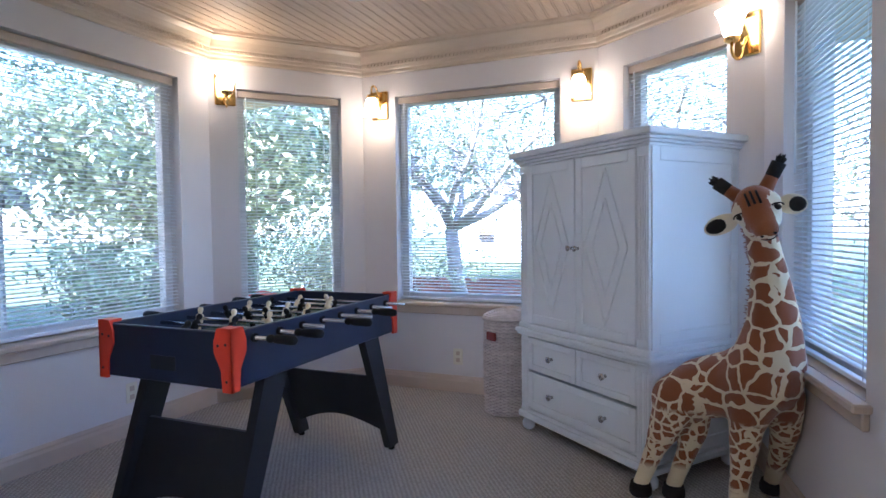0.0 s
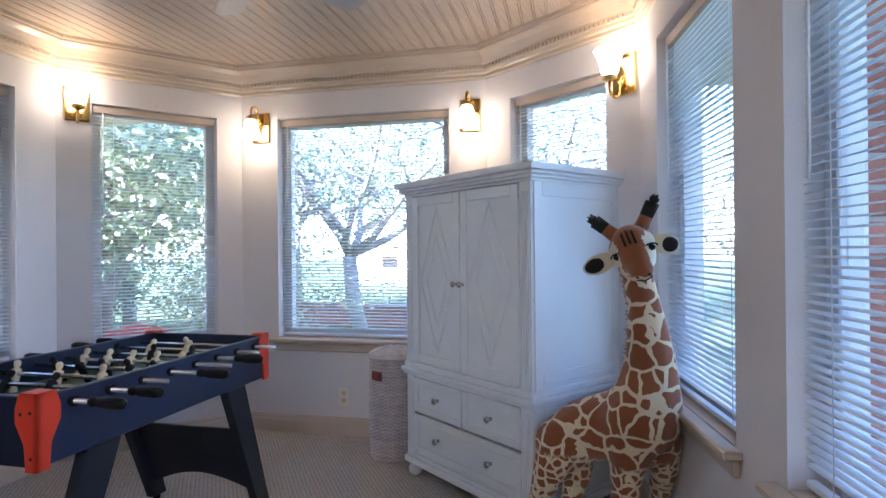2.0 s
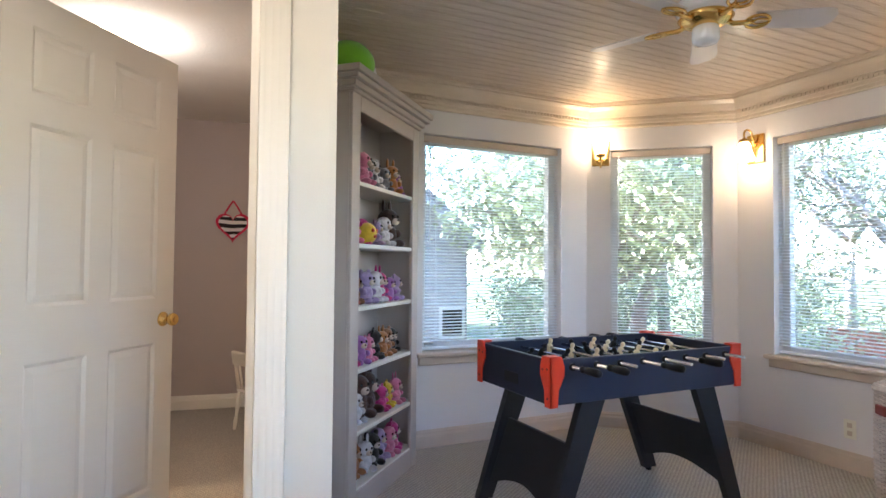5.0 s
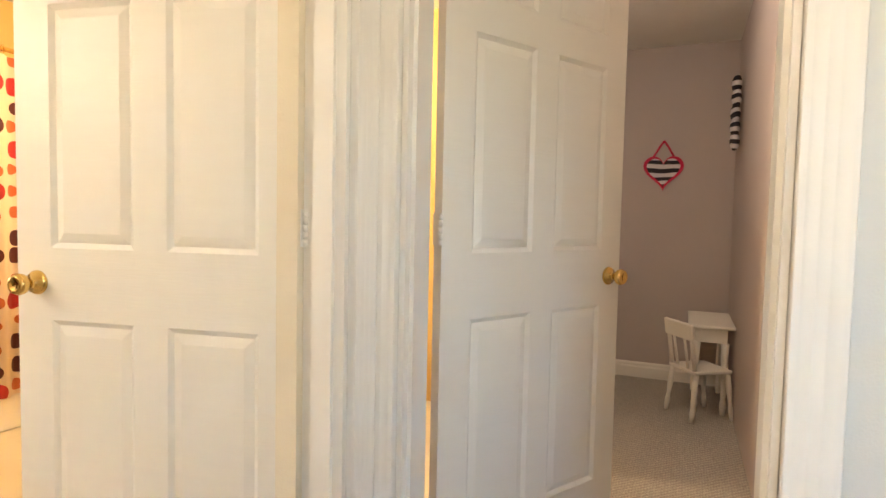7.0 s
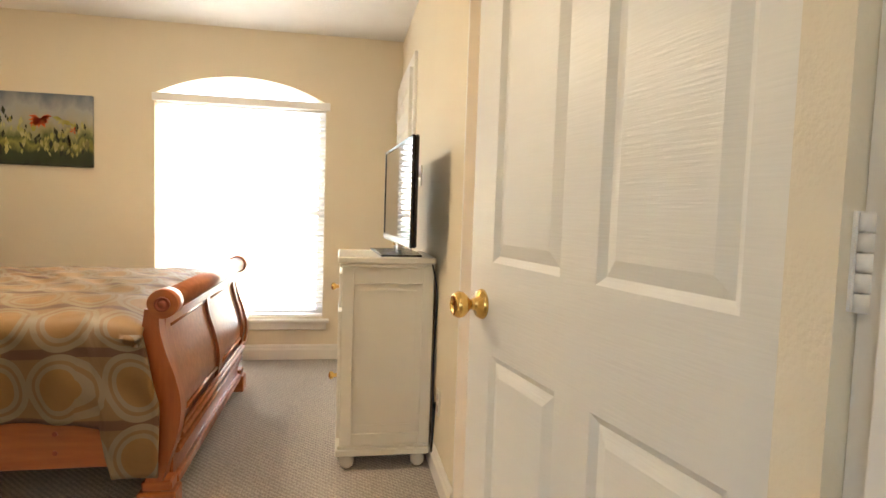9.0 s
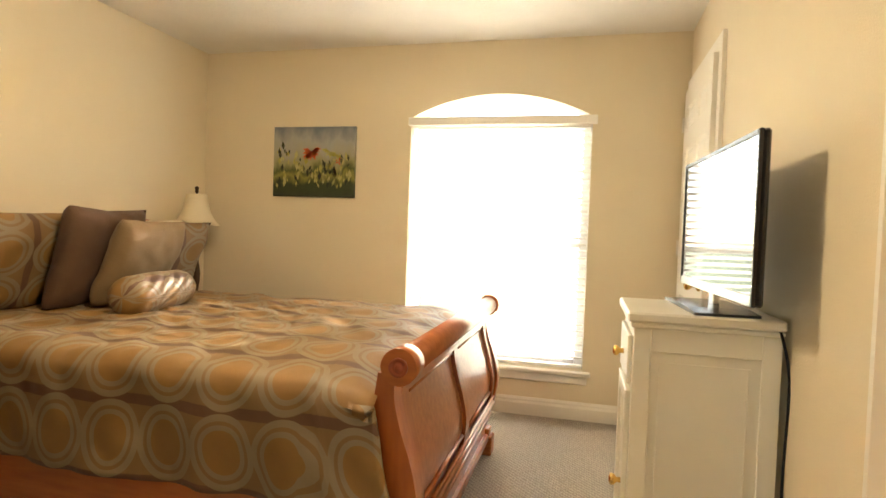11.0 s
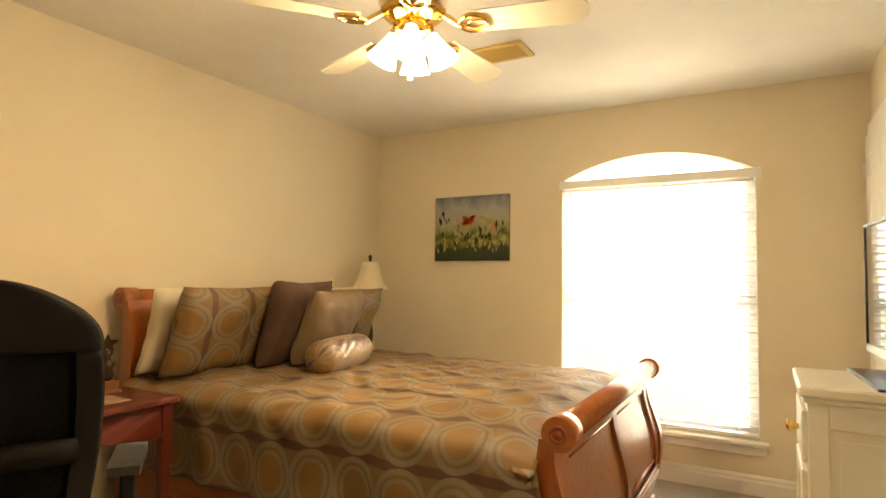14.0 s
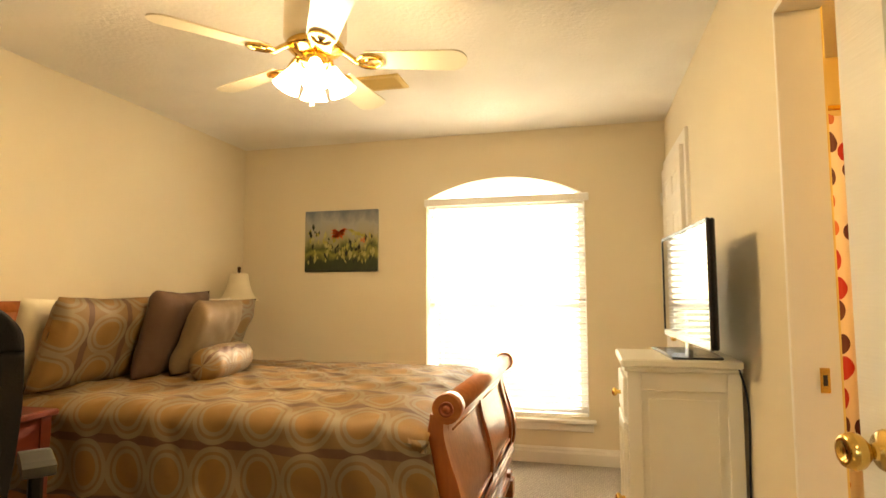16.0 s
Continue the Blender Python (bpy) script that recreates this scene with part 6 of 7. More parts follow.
def bedroom_cabinet():
    t = thing("cabinet", Matrix.Translation((0.545, -2.885, 0)), "cream painted cabinet with a drawer and a lattice door", "cabinet")
    X, Y, Z = 0.40, 0.375, 0.94
    for x in (0.045, X - 0.035):
        for y in (0.04, Y - 0.04):
            bm = bm_new()
            add_lathe(bm, [(0.016, 0), (0.03, 0.014), (0.033, 0.04), (0.022, 0.06), (0.028, 0.07)], Matrix.Translation((x, y, 0)), 14)
            part("bun_foot", bm, M_CREAM, t)
    bm = bm_new()
    add_box(bm, 0, X + 0.018, -0.012, Y + 0.012, 0.068, 0.1, None, 0.005)
    add_box(bm, 0, X + 0.01, -0.006, Y + 0.006, 0.1, 0.118, None, 0.004)
    part("plinth", bm, M_CREAM, t)
    part("body", one_box(0, X, 0, Y, 0.118, Z - 0.03), M_CREAM, t)
    for yf, s in ((Y, 1), (0, -1)):
        for a, b, c, d in ((0, 0.05, 0.118, Z - 0.03), (X - 0.05, X, 0.118, Z - 0.03), (0.05, X - 0.05, 0.118, 0.17), (0.05, X - 0.05, Z - 0.1, Z - 0.03)):
            part("side_rail", one_box(a, b, min(yf, yf + s * 0.008), max(yf, yf + s * 0.008), c, d, 0.002), M_CREAM, t)
    fr = bm_new()
    for a, b, c, d in ((0.075, 0.083, 0.2, Z - 0.13), (X - 0.083, X - 0.075, 0.2, Z - 0.13), (0.083, X - 0.083, 0.2, 0.208), (0.083, X - 0.083, Z - 0.138, Z - 0.13)):
        add_box(fr, a, b, Y, Y + 0.004, c, d)
    part("side_moulding", fr, M_CREAM, t)
    bm = bm_new()
    add_box(bm, -0.004, X + 0.012, -0.018, Y + 0.018, Z - 0.03, Z - 0.012, None, 0.005)
    add_box(bm, -0.006, X + 0.022, -0.026, Y + 0.026, Z - 0.012, Z + 0.018, None, 0.006)
    part("worktop", bm, M_CREAM, t)
    dr = part("drawer_front", one_box(X, X + 0.014, 0.03, Y - 0.03, 0.73, 0.88, 0.003), M_CREAM, t)
    bm = bm_new()
    add_lathe(bm, [(0.009, 0), (0.008, 0.012), (0.017, 0.02), (0.018, 0.03), (0.008, 0.036)], Matrix.Translation((X + 0.014, Y / 2, 0.8)) @ Matrix.Rotation(radians(90), 4, "Y"), 14)
    part("knob", bm, M_BRASS, dr, "brass knob")
    bm = bm_new()
    z0, z1 = 0.14, 0.71
    for a, b, c, d in ((0.03, 0.075, z0, z1), (Y - 0.075, Y - 0.03, z0, z1), (0.075, Y - 0.075, z0, z0 + 0.05), (0.075, Y - 0.075, z1 - 0.05, z1)):
        add_box(bm, X, X + 0.016, a, b, c, d, None, 0.003)
    d = part("lattice_door", bm, M_CREAM, t)
    cy, cz = Y / 2, (z0 + z1) / 2
    bm = bm_new()
    hy, hz = Y / 2 - 0.075, (z1 - z0) / 2 - 0.05
    for s in (-1, 1):
        for o in (-0.012, 0.012):
            L = math.hypot(2 * hy, 2 * hz)
            add_box(bm, -0.004, 0.004, -L / 2, L / 2, -0.005, 0.005, Matrix.Translation((X + 0.006, cy + o, cz)) @ Matrix.Rotation(s * math.atan2(hz, hy), 4, "X"))
    part("lattice", bm, M_CREAM, d)
    bm = bm_new()
    add_lathe(bm, [(0.009, 0), (0.008, 0.012), (0.017, 0.02), (0.018, 0.03), (0.008, 0.036)], Matrix.Translation((X + 0.016, Y - 0.05, 0.42)) @ Matrix.Rotation(radians(90), 4, "Y"), 14)
    part("knob", bm, M_BRASS, d, "brass knob")


bedroom_cabinet()


def television():
    # screen turned a little towards the bed
    t = thing("television", Matrix.Translation((0.705, -2.72, 0.959)) @ Matrix.Rotation(radians(93.4), 4, "Z"), "flat black television on the cream cabinet", "television")
    W, H = 0.405, 0.46
    zb = 0.05
    part("back_shell", one_box(-W, W, 0.012, 0.03, zb, zb + H, 0.006), M_TVBLACK, t)
    part("rear_box", one_box(-W * 0.6, W * 0.6, 0.03, 0.06, zb + 0.04, zb + H * 0.6, 0.01), M_TVBLACK, t)
    for a, b, c, d in ((-W, -W + 0.012, zb, zb + H), (W - 0.012, W, zb, zb + H), (-W + 0.012, W - 0.012, zb + H - 0.014, zb + H), (-W + 0.012, W - 0.012, zb, zb + 0.03)):
        part("bezel", one_box(a, b, 0.0, 0.0118, c, d, 0.002), M_TVBLACK if c > zb or d - c > 0.1 else M_CHROME, t)
    part("screen", one_box(-W + 0.012, W - 0.012, 0.004, 0.0115, zb + 0.03, zb + H - 0.014), M_SCREEN, t, "glossy dark screen mirroring the window")
    bm = bm_new()
    add_box(bm, -0.03, 0.03, 0.01, 0.03, 0.012, zb + 0.02, None, 0.004)
    part("neck", bm, M_CHROME, t)
    bm = bm_new()
    add_prism(bm, [(-0.22, 0.0), (0.22, 0.0), (0.22, 0.008), (0.12, 0.014), (-0.12, 0.014), (-0.22, 0.008)], -0.09, 0.09)
    part("stand_foot", bm, M_TVBLACK, t)


television()
bm = bm_new()
add_tube(bm, smooth_line([(0.56, -2.5, 0.95), (0.535, -2.47, 0.8), (0.545, -2.45, 0.5), (0.54, -2.44, 0.25), (0.55, -2.40, 0.12), (0.535, -2.43, 0.33)], 6), 0.004, 6)
tagged(part("power_cord", bm, M_RUBBER, None), "black power cord hanging behind the cabinet", "cord")

# bedroom fan
FX, FY = 2.12, -2.21
bf = ceiling_fan("ceiling_fan", (FX, FY, CEIL), [123, 195, 267, 339, 51], False, M_BLADE2, "cream five-blade ceiling fan with a lit brass light kit", 0.235, 0.61, M_BLADE2, -11, 0.04)
bm = bm_new()
add_lathe(bm, [(0.05, -0.284), (0.055, -0.295), (0.055, -0.32), (0.035, -0.335), (0.02, -0.345)], None, 24)
part("light_kit", bm, M_BRASS, bf, "brass light kit")
for k in range(4):
    a = radians(28 + 90 * k)
    d = Vector((math.cos(a), math.sin(a), 0))
    p = Vector((0, 0, -0.305)) + d * 0.045
    q = p + d * 0.022 + Vector((0, 0, -0.03))
    bm = bm_new()
    add_tube(bm, [p, p + d * 0.018 + Vector((0, 0, 0.004)), q], 0.011, 8)
    arm = part("lamp_arm", bm, M_BRASS, bf)
    bm = bm_new()
    ax = along(q, q + d * 0.5 + Vector((0, 0, -1)))
    prof = [(0.022, -0.005), (0.028, 0.02), (0.038, 0.05), (0.049, 0.082), (0.056, 0.1)]
    add_lathe(bm, prof + [(r - 0.003, z) for r, z in prof[::-1]], ax, 22, False)
    part("shade", bm, M_FROST2, arm, "lit scalloped glass shade")
    lamp = new("fan_light", bpy.data.lights.new("fan_light", "POINT"))
    lamp.data.energy, lamp.data.color, lamp.data.shadow_soft_size = FAN_W, (1.0, 0.82, 0.54), 0.03
    lamp.matrix_world = Matrix.Translation((FX, FY, CEIL)) @ ax @ Matrix.Translation((0, 0, 0.125))
bm = bm_new()
add_rod(bm, (0.01, 0, -0.34), (0.01, 0, -0.47), 0.0015, seg=6)
pch = part("pull_chain", bm, M_BRASS, bf)
bm = bm_new()
add_lathe(bm, [(0.004, 0.03), (0.008, 0.015), (0.011, 0.005), (0.004, 0)], Matrix.Translation((0.01, 0, -0.49)), 12)
part("chain_pull", bm, M_IVORY, pch)

# vent
vt = thing("ceiling_vent", Matrix.Translation((2.24, -3.23, CEIL)) @ Matrix.Rotation(radians(0), 4, "Z"), "yellowed metal ceiling air vent with slats", "vent")
for a, b, c, d in ((-0.16, -0.13, -0.1, 0.1), (0.13, 0.16, -0.1, 0.1), (-0.13, 0.13, -0.1, -0.075), (-0.13, 0.13, 0.075, 0.1)):
    part("frame", one_box(a, b, c, d, -0.014, 0, 0.002), M_VENT, vt)
# dark sheet behind the slats, coloured as the shade inside the duct
part("backing", one_box(-0.13, 0.13, -0.075, 0.075, -0.003, 0), M_SLOTSHADE, vt)
for i in range(7):
    bm = bm_new()
    add_box(bm, -0.13, 0.13, -0.011, 0.011, -0.001, 0.001, Matrix.Translation((0, -0.06 + i * 0.02, -0.008)) @ Matrix.Rotation(radians(35), 4, "X"))
    part("slat", bm, M_VENT, vt)


def desk():
    t = thing("writing_desk", Matrix.Translation((3.19, -2.1, 0)), "red cherry writing desk with a drawer", "desk")
    X, Y = 0.66, 1.15
    part("desktop", one_box(-0.015, X, -0.0, Y, 0.725, 0.75, 0.005), M_DESK, t)
    for x in (0.012, X - 0.06):
        for y in (0.012, Y - 0.06):
            bm = bm_new()
            a = [bm.verts.new((x + dx * 0.045, y + dy * 0.045, 0.725)) for dx, dy in ((0, 0), (1, 0), (1, 1), (0, 1))]
            b = [bm.verts.new((x + 0.008 + dx * 0.028, y + 0.008 + dy * 0.028, 0.0)) for dx, dy in ((0, 0), (1, 0), (1, 1), (0, 1))]
            bm.faces.new(a)
            bm.faces.new(b[::-1])
            for i in range(4):
                bm.faces.new((a[i], a[(i + 1) % 4], b[(i + 1) % 4], b[i]))
            part("leg", bm, M_DESK, t)
    n = 10
    lower = [(0.057 + (Y - 0.117) * i / n, 0.585 + 0.04 * math.sin(math.pi * i / n)) for i in range(n + 1)]
    bm = add_prism(bm_new(), [(0.057, 0.725), (Y - 0.06, 0.725)] + lower[::-1], 0.02, 0.04, Matrix(((0, 1, 0, 0), (1, 0, 0, 0), (0, 0, 1, 0), (0, 0, 0, 1))))
    part("front_apron", bm, M_DESK, t)
    for y in (0.018, Y - 0.055):
        lower = [(0.057 + (X - 0.117) * i / n, 0.585 + 0.03 * math.sin(math.pi * i / n)) for i in range(n + 1)]
        part("side_apron", add_prism(bm_new(), [(0.057, 0.725), (X - 0.06, 0.725)] + lower[::-1], y, y + 0.02), M_DESK, t)


desk()
M_TROPHYWOOD = material("trophy_base_wood", (0.2, 0.07, 0.03), 0.35, coat=0.3)
tr = thing("star_trophy", Matrix.Translation((3.5, -1.975, 0.751)), "small bronze star trophy on a wooden block", "trophy")
bm = bm_new()
add_box(bm, -0.05, 0.05, -0.04, 0.04, 0, 0.012, None, 0.003)
add_box(bm, -0.042, 0.042, -0.033, 0.033, 0.012, 0.05, None, 0.003)
part("base_block", bm, M_TROPHYWOOD, tr)
bm = bm_new()
add_lathe(bm, [(0.022, 0.05), (0.03, 0.07), (0.026, 0.1), (0.034, 0.12), (0.016, 0.13), (0.014, 0.15), (0.024, 0.165), (0.012, 0.18)], None, 9)
part("figure_stem", bm, M_BRONZE, tr)
bm = bm_new()
star = [(0.045 * (1 if i % 2 == 0 else 0.45) * math.sin(math.pi * i / 5), 0.205 + 0.045 * (1 if i % 2 == 0 else 0.45) * math.cos(math.pi * i / 5)) for i in range(10)]
add_prism(bm, star, -0.008, 0.008, Matrix.Rotation(radians(60), 4, "Z"))
part("star", bm, M_BRONZE, tr)
pp = thing("desk_papers", Matrix.Translation((3.36, -1.8, 0.751)), "printed leaflet lying on the desk", "paper")
part("sheet", one_box(-0.1, 0.1, -0.14, 0.14, 0, 0.003), material("leaflet_print", (0.3, 0.16, 0.08), 0.6, second=(0.6, 0.5, 0.35), scale=14, mix=0.9), pp)


def office_chair():
    t = thing("office_chair", Matrix.Translation((2.84, -1.34, 0)) @ Matrix.Rotation(radians(-37), 4, "Z"), "black leather office chair with a mesh back and arms", "office chair")
    # faces +x
    for k in range(5):
        a = radians(72 * k + 20)
        d = Vector((math.cos(a), math.sin(a), 0))
        bm = bm_new()
        add_tube(bm, [d * 0.03 + Vector((0, 0, 0.12)), d * 0.15 + Vector((0, 0, 0.1)), d * 0.3 + Vector((0, 0, 0.075))], 0.024, 8, 0.016)
        leg = part("base_leg", bm, M_RUBBER, t)
        bm = bm_new()
        n = Vector((-d.y, d.x, 0))
        for s in (-1, 1):
            c = d * 0.31 + Vector((0, 0, 0.03)) + n * 0.014 * s
            add_rod(bm, c - n * 0.009, c + n * 0.009, 0.03, seg=14)
        add_rod(bm, d * 0.3 + Vector((0, 0, 0.03)), d * 0.3 + Vector((0, 0, 0.08)), 0.008, seg=8)
        part("caster", bm, M_RUBBER, leg)
    bm = bm_new()
    add_lathe(bm, [(0.035, 0.09), (0.035, 0.22), (0.022, 0.23), (0.022, 0.42)], None, 14)
    part("gas_post", bm, M_RUBBER, t)
    bm = bm_new()
    add_blob(bm, (0.03, 0, 0.49), (0.28, 0.28, 0.075), None, 24, 12)
    part("seat", bm, M_LEATHER, t)
    n = 20
    W = 0.235

    def back(u, v, y):
        # u across, v up; the back bows round the sitter and narrows at the waist
        wid = W * (0.86 + 0.14 * math.cos((v - 0.62) * 3.2))
        z = 0.5 + 0.74 * v
        rnd = 0.0
        if v > 0.8:
            k = (v - 0.8) / 0.2
            wid *= math.sqrt(max(0.0, 1 - (k * 0.86) ** 2 * 0.55))
            rnd = -0.06 * u * u * k
        x = -0.235 - 0.07 * v + 0.05 * math.sin(v * 3.0) + 0.06 * u * u
        return Vector((x + y, u * wid, z + rnd))

    def back_mesh(u0, u1, v0, v1, th):
        bm = bm_new()
        rows = []
        for s in (-th / 2, th / 2):
            g = [[bm.verts.new(back(u0 + (u1 - u0) * i / n, v0 + (v1 - v0) * j / n, s)) for j in range(n + 1)] for i in range(n + 1)]
            rows.append(g)
            for i in range(n):
                for j in range(n):
                    bm.faces.new((g[i][j], g[i + 1][j], g[i + 1][j + 1], g[i][j + 1])).smooth = True
        a, b = rows
        for i in range(n):
            for (p, q) in (((i, 0), (i + 1, 0)), ((i, n), (i + 1, n)), ((0, i), (0, i + 1)), ((n, i), (n, i + 1))):
                bm.faces.new((a[p[0]][p[1]], a[q[0]][q[1]], b[q[0]][q[1]], b[p[0]][p[1]])).smooth = True
        return bm

    part("headrest", back_mesh(-1, 1, 0.76, 1.0, 0.07), M_LEATHER, t)
    for s in (-1, 1):
        a, b = sorted((s * 0.78, s * 1.0))
        part("back_side", back_mesh(a, b, 0.0, 0.76, 0.06), M_LEATHER, t)
    # open weave: thin bars crossing
    net = bm_new()
    for j in range(64):
        v = 0.03 + 0.73 * j / 63
        add_tube(net, [back(-0.8 + 1.6 * i / 10, v, 0.0) for i in range(11)], 0.0048, 4)
    for i in range(52):
        u = -0.78 + 1.56 * i / 51
        add_tube(net, [back(u, 0.02 + 0.75 * j / 10, 0.0) for j in range(11)], 0.0042, 4)
    tagged(part("mesh_weave", net, M_MESH, t, "open black mesh"), kind="stuff")
    bm = bm_new()
    add_tube(bm, [back(-0.8 + 1.6 * i / 10, 0.42, -0.02) for i in range(11)], 0.035, 8)
    part("lumbar_bar", bm, M_LEATHER, t)
    bm = bm_new()
    add_tube(bm, [(-0.05, 0, 0.42), (-0.2, 0, 0.44), (-0.26, 0, 0.55), (-0.26, 0, 0.75)], 0.025, 8)
    part("back_spine", bm, M_RUBBER, t)
    for s in (-1, 1):
        bm = bm_new()
        add_box(bm, -0.03, 0.04, s * 0.285 - 0.018, s * 0.285 + 0.018, 0.42, 0.70, None, 0.008)
        add_box(bm, -0.03, 0.03, min(s * 0.12, s * 0.3), max(s * 0.12, s * 0.3), 0.41, 0.43, None, 0.004)
        arm = part("arm_post", bm, M_RUBBER, t)
        bm = bm_new()
        add_prism(bm, [(-0.13, 0.71), (-0.1, 0.698), (0.1, 0.698), (0.15, 0.683), (0.165, 0.697), (0.13, 0.728), (0.05, 0.738), (-0.08, 0.738), (-0.13, 0.733)], s * 0.285 - 0.04, s * 0.285 + 0.04)
        part("arm_pad", bm, M_GREYPL, arm, "worn grey arm pad")


office_chair()

# ---- bathroom ----
bm = bm_new()
cols, prev = 90, None
for i in range(cols + 1):
    x = -1.1 + 1.44 * i / cols
    y = -2.78 + 0.025 * math.sin(i * 0.75)
    cur = [bm.verts.new((x, y, z)) for z in (0.2, 1.0, 1.93)]
    if prev:
        for k in range(2):
            bm.faces.new((prev[k], cur[k], cur[k + 1], prev[k + 1])).smooth = True
    prev = cur
sc = part("shower_curtain", bm, M_CURTAIN, None)
so = sc.modifiers.new("thick", "SOLIDIFY")
so.thickness = 0.003
tagged(sc, "cream shower curtain with red and brown dots", "shower curtain")
bm = bm_new()
add_rod(bm, (-1.6, -2.78, 1.96), (0.36, -2.78, 1.96), 0.012, seg=12)
cr = part("curtain_rod", bm, M_BRASS, None)
tagged(cr, "brass shower curtain rod across the bathroom", "curtain rod")
for i in range(10):
    x = -1.05 + i * 0.15
    bm = bm_new()
    add_tube(bm, [(x, -2.78 + 0.02 * math.cos(a), 1.955 + 0.024 * math.sin(a)) for a in [2 * math.pi * k / 12 for k in range(13)]], 0.002, 5)
    part("curtain_ring", bm, M_BRASS, cr)
tb = thing("bathtub", Matrix.Translation((-0.62, -3.16, 0)), "white enamel bathtub behind the dotted curtain", "bathtub")
part("apron", one_box(-0.97, 0.97, 0.3, 0.34, 0.006, 0.42, 0.01), M_STONE, tb)
part("rim", one_box(-0.97, 0.97, -0.33, 0.3, 0.38, 0.42, 0.01), M_STONE, tb)
tp = thing("toilet", Matrix.Translation((-1.15, -1.4, 0.006)), "white toilet seen through the door gap", "toilet")
bm = bm_new()
add_lathe(bm, [(0.12, 0), (0.11, 0.15), (0.17, 0.36), (0.19, 0.39)], None, 20)
part("bowl", bm, M_STONE, tp)
part("tank", one_box(-0.32, -0.15, -0.22, 0.22, 0.36, 0.74, 0.015), M_STONE, tp)
lamp = new("bath_light", bpy.data.lights.new("bath_light", "POINT"))
lamp.data.energy, lamp.data.color, lamp.data.shadow_soft_size = BATH_W, (1.0, 0.72, 0.36), 0.06
lamp.location = (-0.75, -1.7, 2.2)
bl = thing("bath_ceiling_light", Matrix.Translation((-0.75, -1.7, CEIL)), "opal bathroom ceiling light", "ceiling light")
bm = bm_new()
add_lathe(bm, [(0.13, 0.0), (0.125, -0.04), (0.08, -0.08), (0.01, -0.095)], None, 24)
part("dome", bm, M_FROST, bl)

# ---- child's room ----
HXW = -2.848
# added fill, out of view: dome and point light only brighten this room
cl = thing("child_fill_fixture", Matrix.Translation((-1.0, -0.15, CEIL)), "unseen opal ceiling light added to brighten the child's room", "ceiling light")
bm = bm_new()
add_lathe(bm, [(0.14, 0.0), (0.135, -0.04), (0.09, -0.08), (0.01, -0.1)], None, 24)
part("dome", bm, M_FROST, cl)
lamp = new("child_fill_light", bpy.data.lights.new("child_fill_light", "POINT"))
lamp.data.energy, lamp.data.color, lamp.data.shadow_soft_size = CHILD_FILL_W, (1.0, 0.9, 0.74), 0.08
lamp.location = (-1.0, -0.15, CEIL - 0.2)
ht = thing("heart_plaque", Matrix.Translation((HXW, 0.225, 1.545)) @ Matrix.Rotation(radians(90), 4, "Z"), "zebra-striped heart wall hanging with a pink edge and ribbon", "wall hanging")


def heart_outline(s):
    pts = []
    for i in range(40):
        a = 2 * math.pi * i / 40
        pts.append((s * 16 * math.sin(a) ** 3 / 17, s * (13 * math.cos(a) - 5 * math.cos(2 * a) - 2 * math.cos(3 * a) - math.cos(4 * a)) / 17))
    return pts


part("edge", add_prism(bm_new(), heart_outline(0.147), -0.02, 0), M_PINK, ht)
M_ZEBRA = material("zebra_print", (0.75, 0.72, 0.72), 0.8)
zn, zl, zb = nodes_of(M_ZEBRA)
wv = zn.new("ShaderNodeTexWave")
wv.bands_direction = "Z"
wv.inputs["Scale"].default_value = 5.5
wv.inputs["Distortion"].default_value = 2.5
wv.inputs["Detail"].default_value = 1
tcz = zn.new("ShaderNodeTexCoord")
zl.new(tcz.outputs["Object"], wv.inputs["Vector"])
gt = zn.new("ShaderNodeMath")
gt.operation = "GREATER_THAN"
gt.inputs[1].default_value = 0.5
zl.new(wv.outputs[1], gt.inputs[0])
zm = zn.new("ShaderNodeMix")
zm.data_type = "RGBA"
zm.inputs[6].default_value, zm.inputs[7].default_value = (0.015, 0.012, 0.02, 1), (0.7, 0.66, 0.66, 1)
zl.new(gt.outputs[0], zm.inputs[0])
zl.new(zm.outputs[2], zb.inputs["Base Color"])
part("zebra_face", add_prism(bm_new(), heart_outline(0.122), -0.026, -0.02), M_ZEBRA, ht)
bm = bm_new()
for s in (-1, 1):
    add_tube(bm, [(s * 0.07, -0.01, 0.1), (s * 0.03, -0.01, 0.17), (0, -0.01, 0.215)], 0.008, 6)
part("ribbon", bm, M_PINK, ht)
zc = thing("zebra_garland", Matrix.Translation((-2.45, 0.655, 1.85)), "zebra-striped ruffled hanging on the child's room wall", "wall hanging")
bm = bm_new()
for k in range(5):
    add_blob(bm, (0.02 * math.sin(k * 2), 0, 0.2 - k * 0.09), (0.085, 0.03, 0.06), None, 12, 8)
part("ruffle", bm, M_ZEBRA, zc)
ct = thing("play_table", Matrix.Translation((-2.42, 0.45, 0)), "small white play table beside the wall", "table")
part("tabletop", one_box(-0.3, 0.3, -0.02, 0.24, 0.53, 0.55, 0.005), M_WHITE, ct)
part("apron", one_box(-0.26, 0.26, 0.02, 0.2, 0.44, 0.53), M_WHITE, ct)
for x in (-0.25, 0.25):
    for y in (0.03, 0.19):
        bm = bm_new()
        add_lathe(bm, [(0.014, 0), (0.02, 0.06), (0.014, 0.1), (0.022, 0.2), (0.018, 0.34), (0.024, 0.44)], Matrix.Translation((x, y, 0)), 12)
        part("leg", bm, M_WHITE, ct)
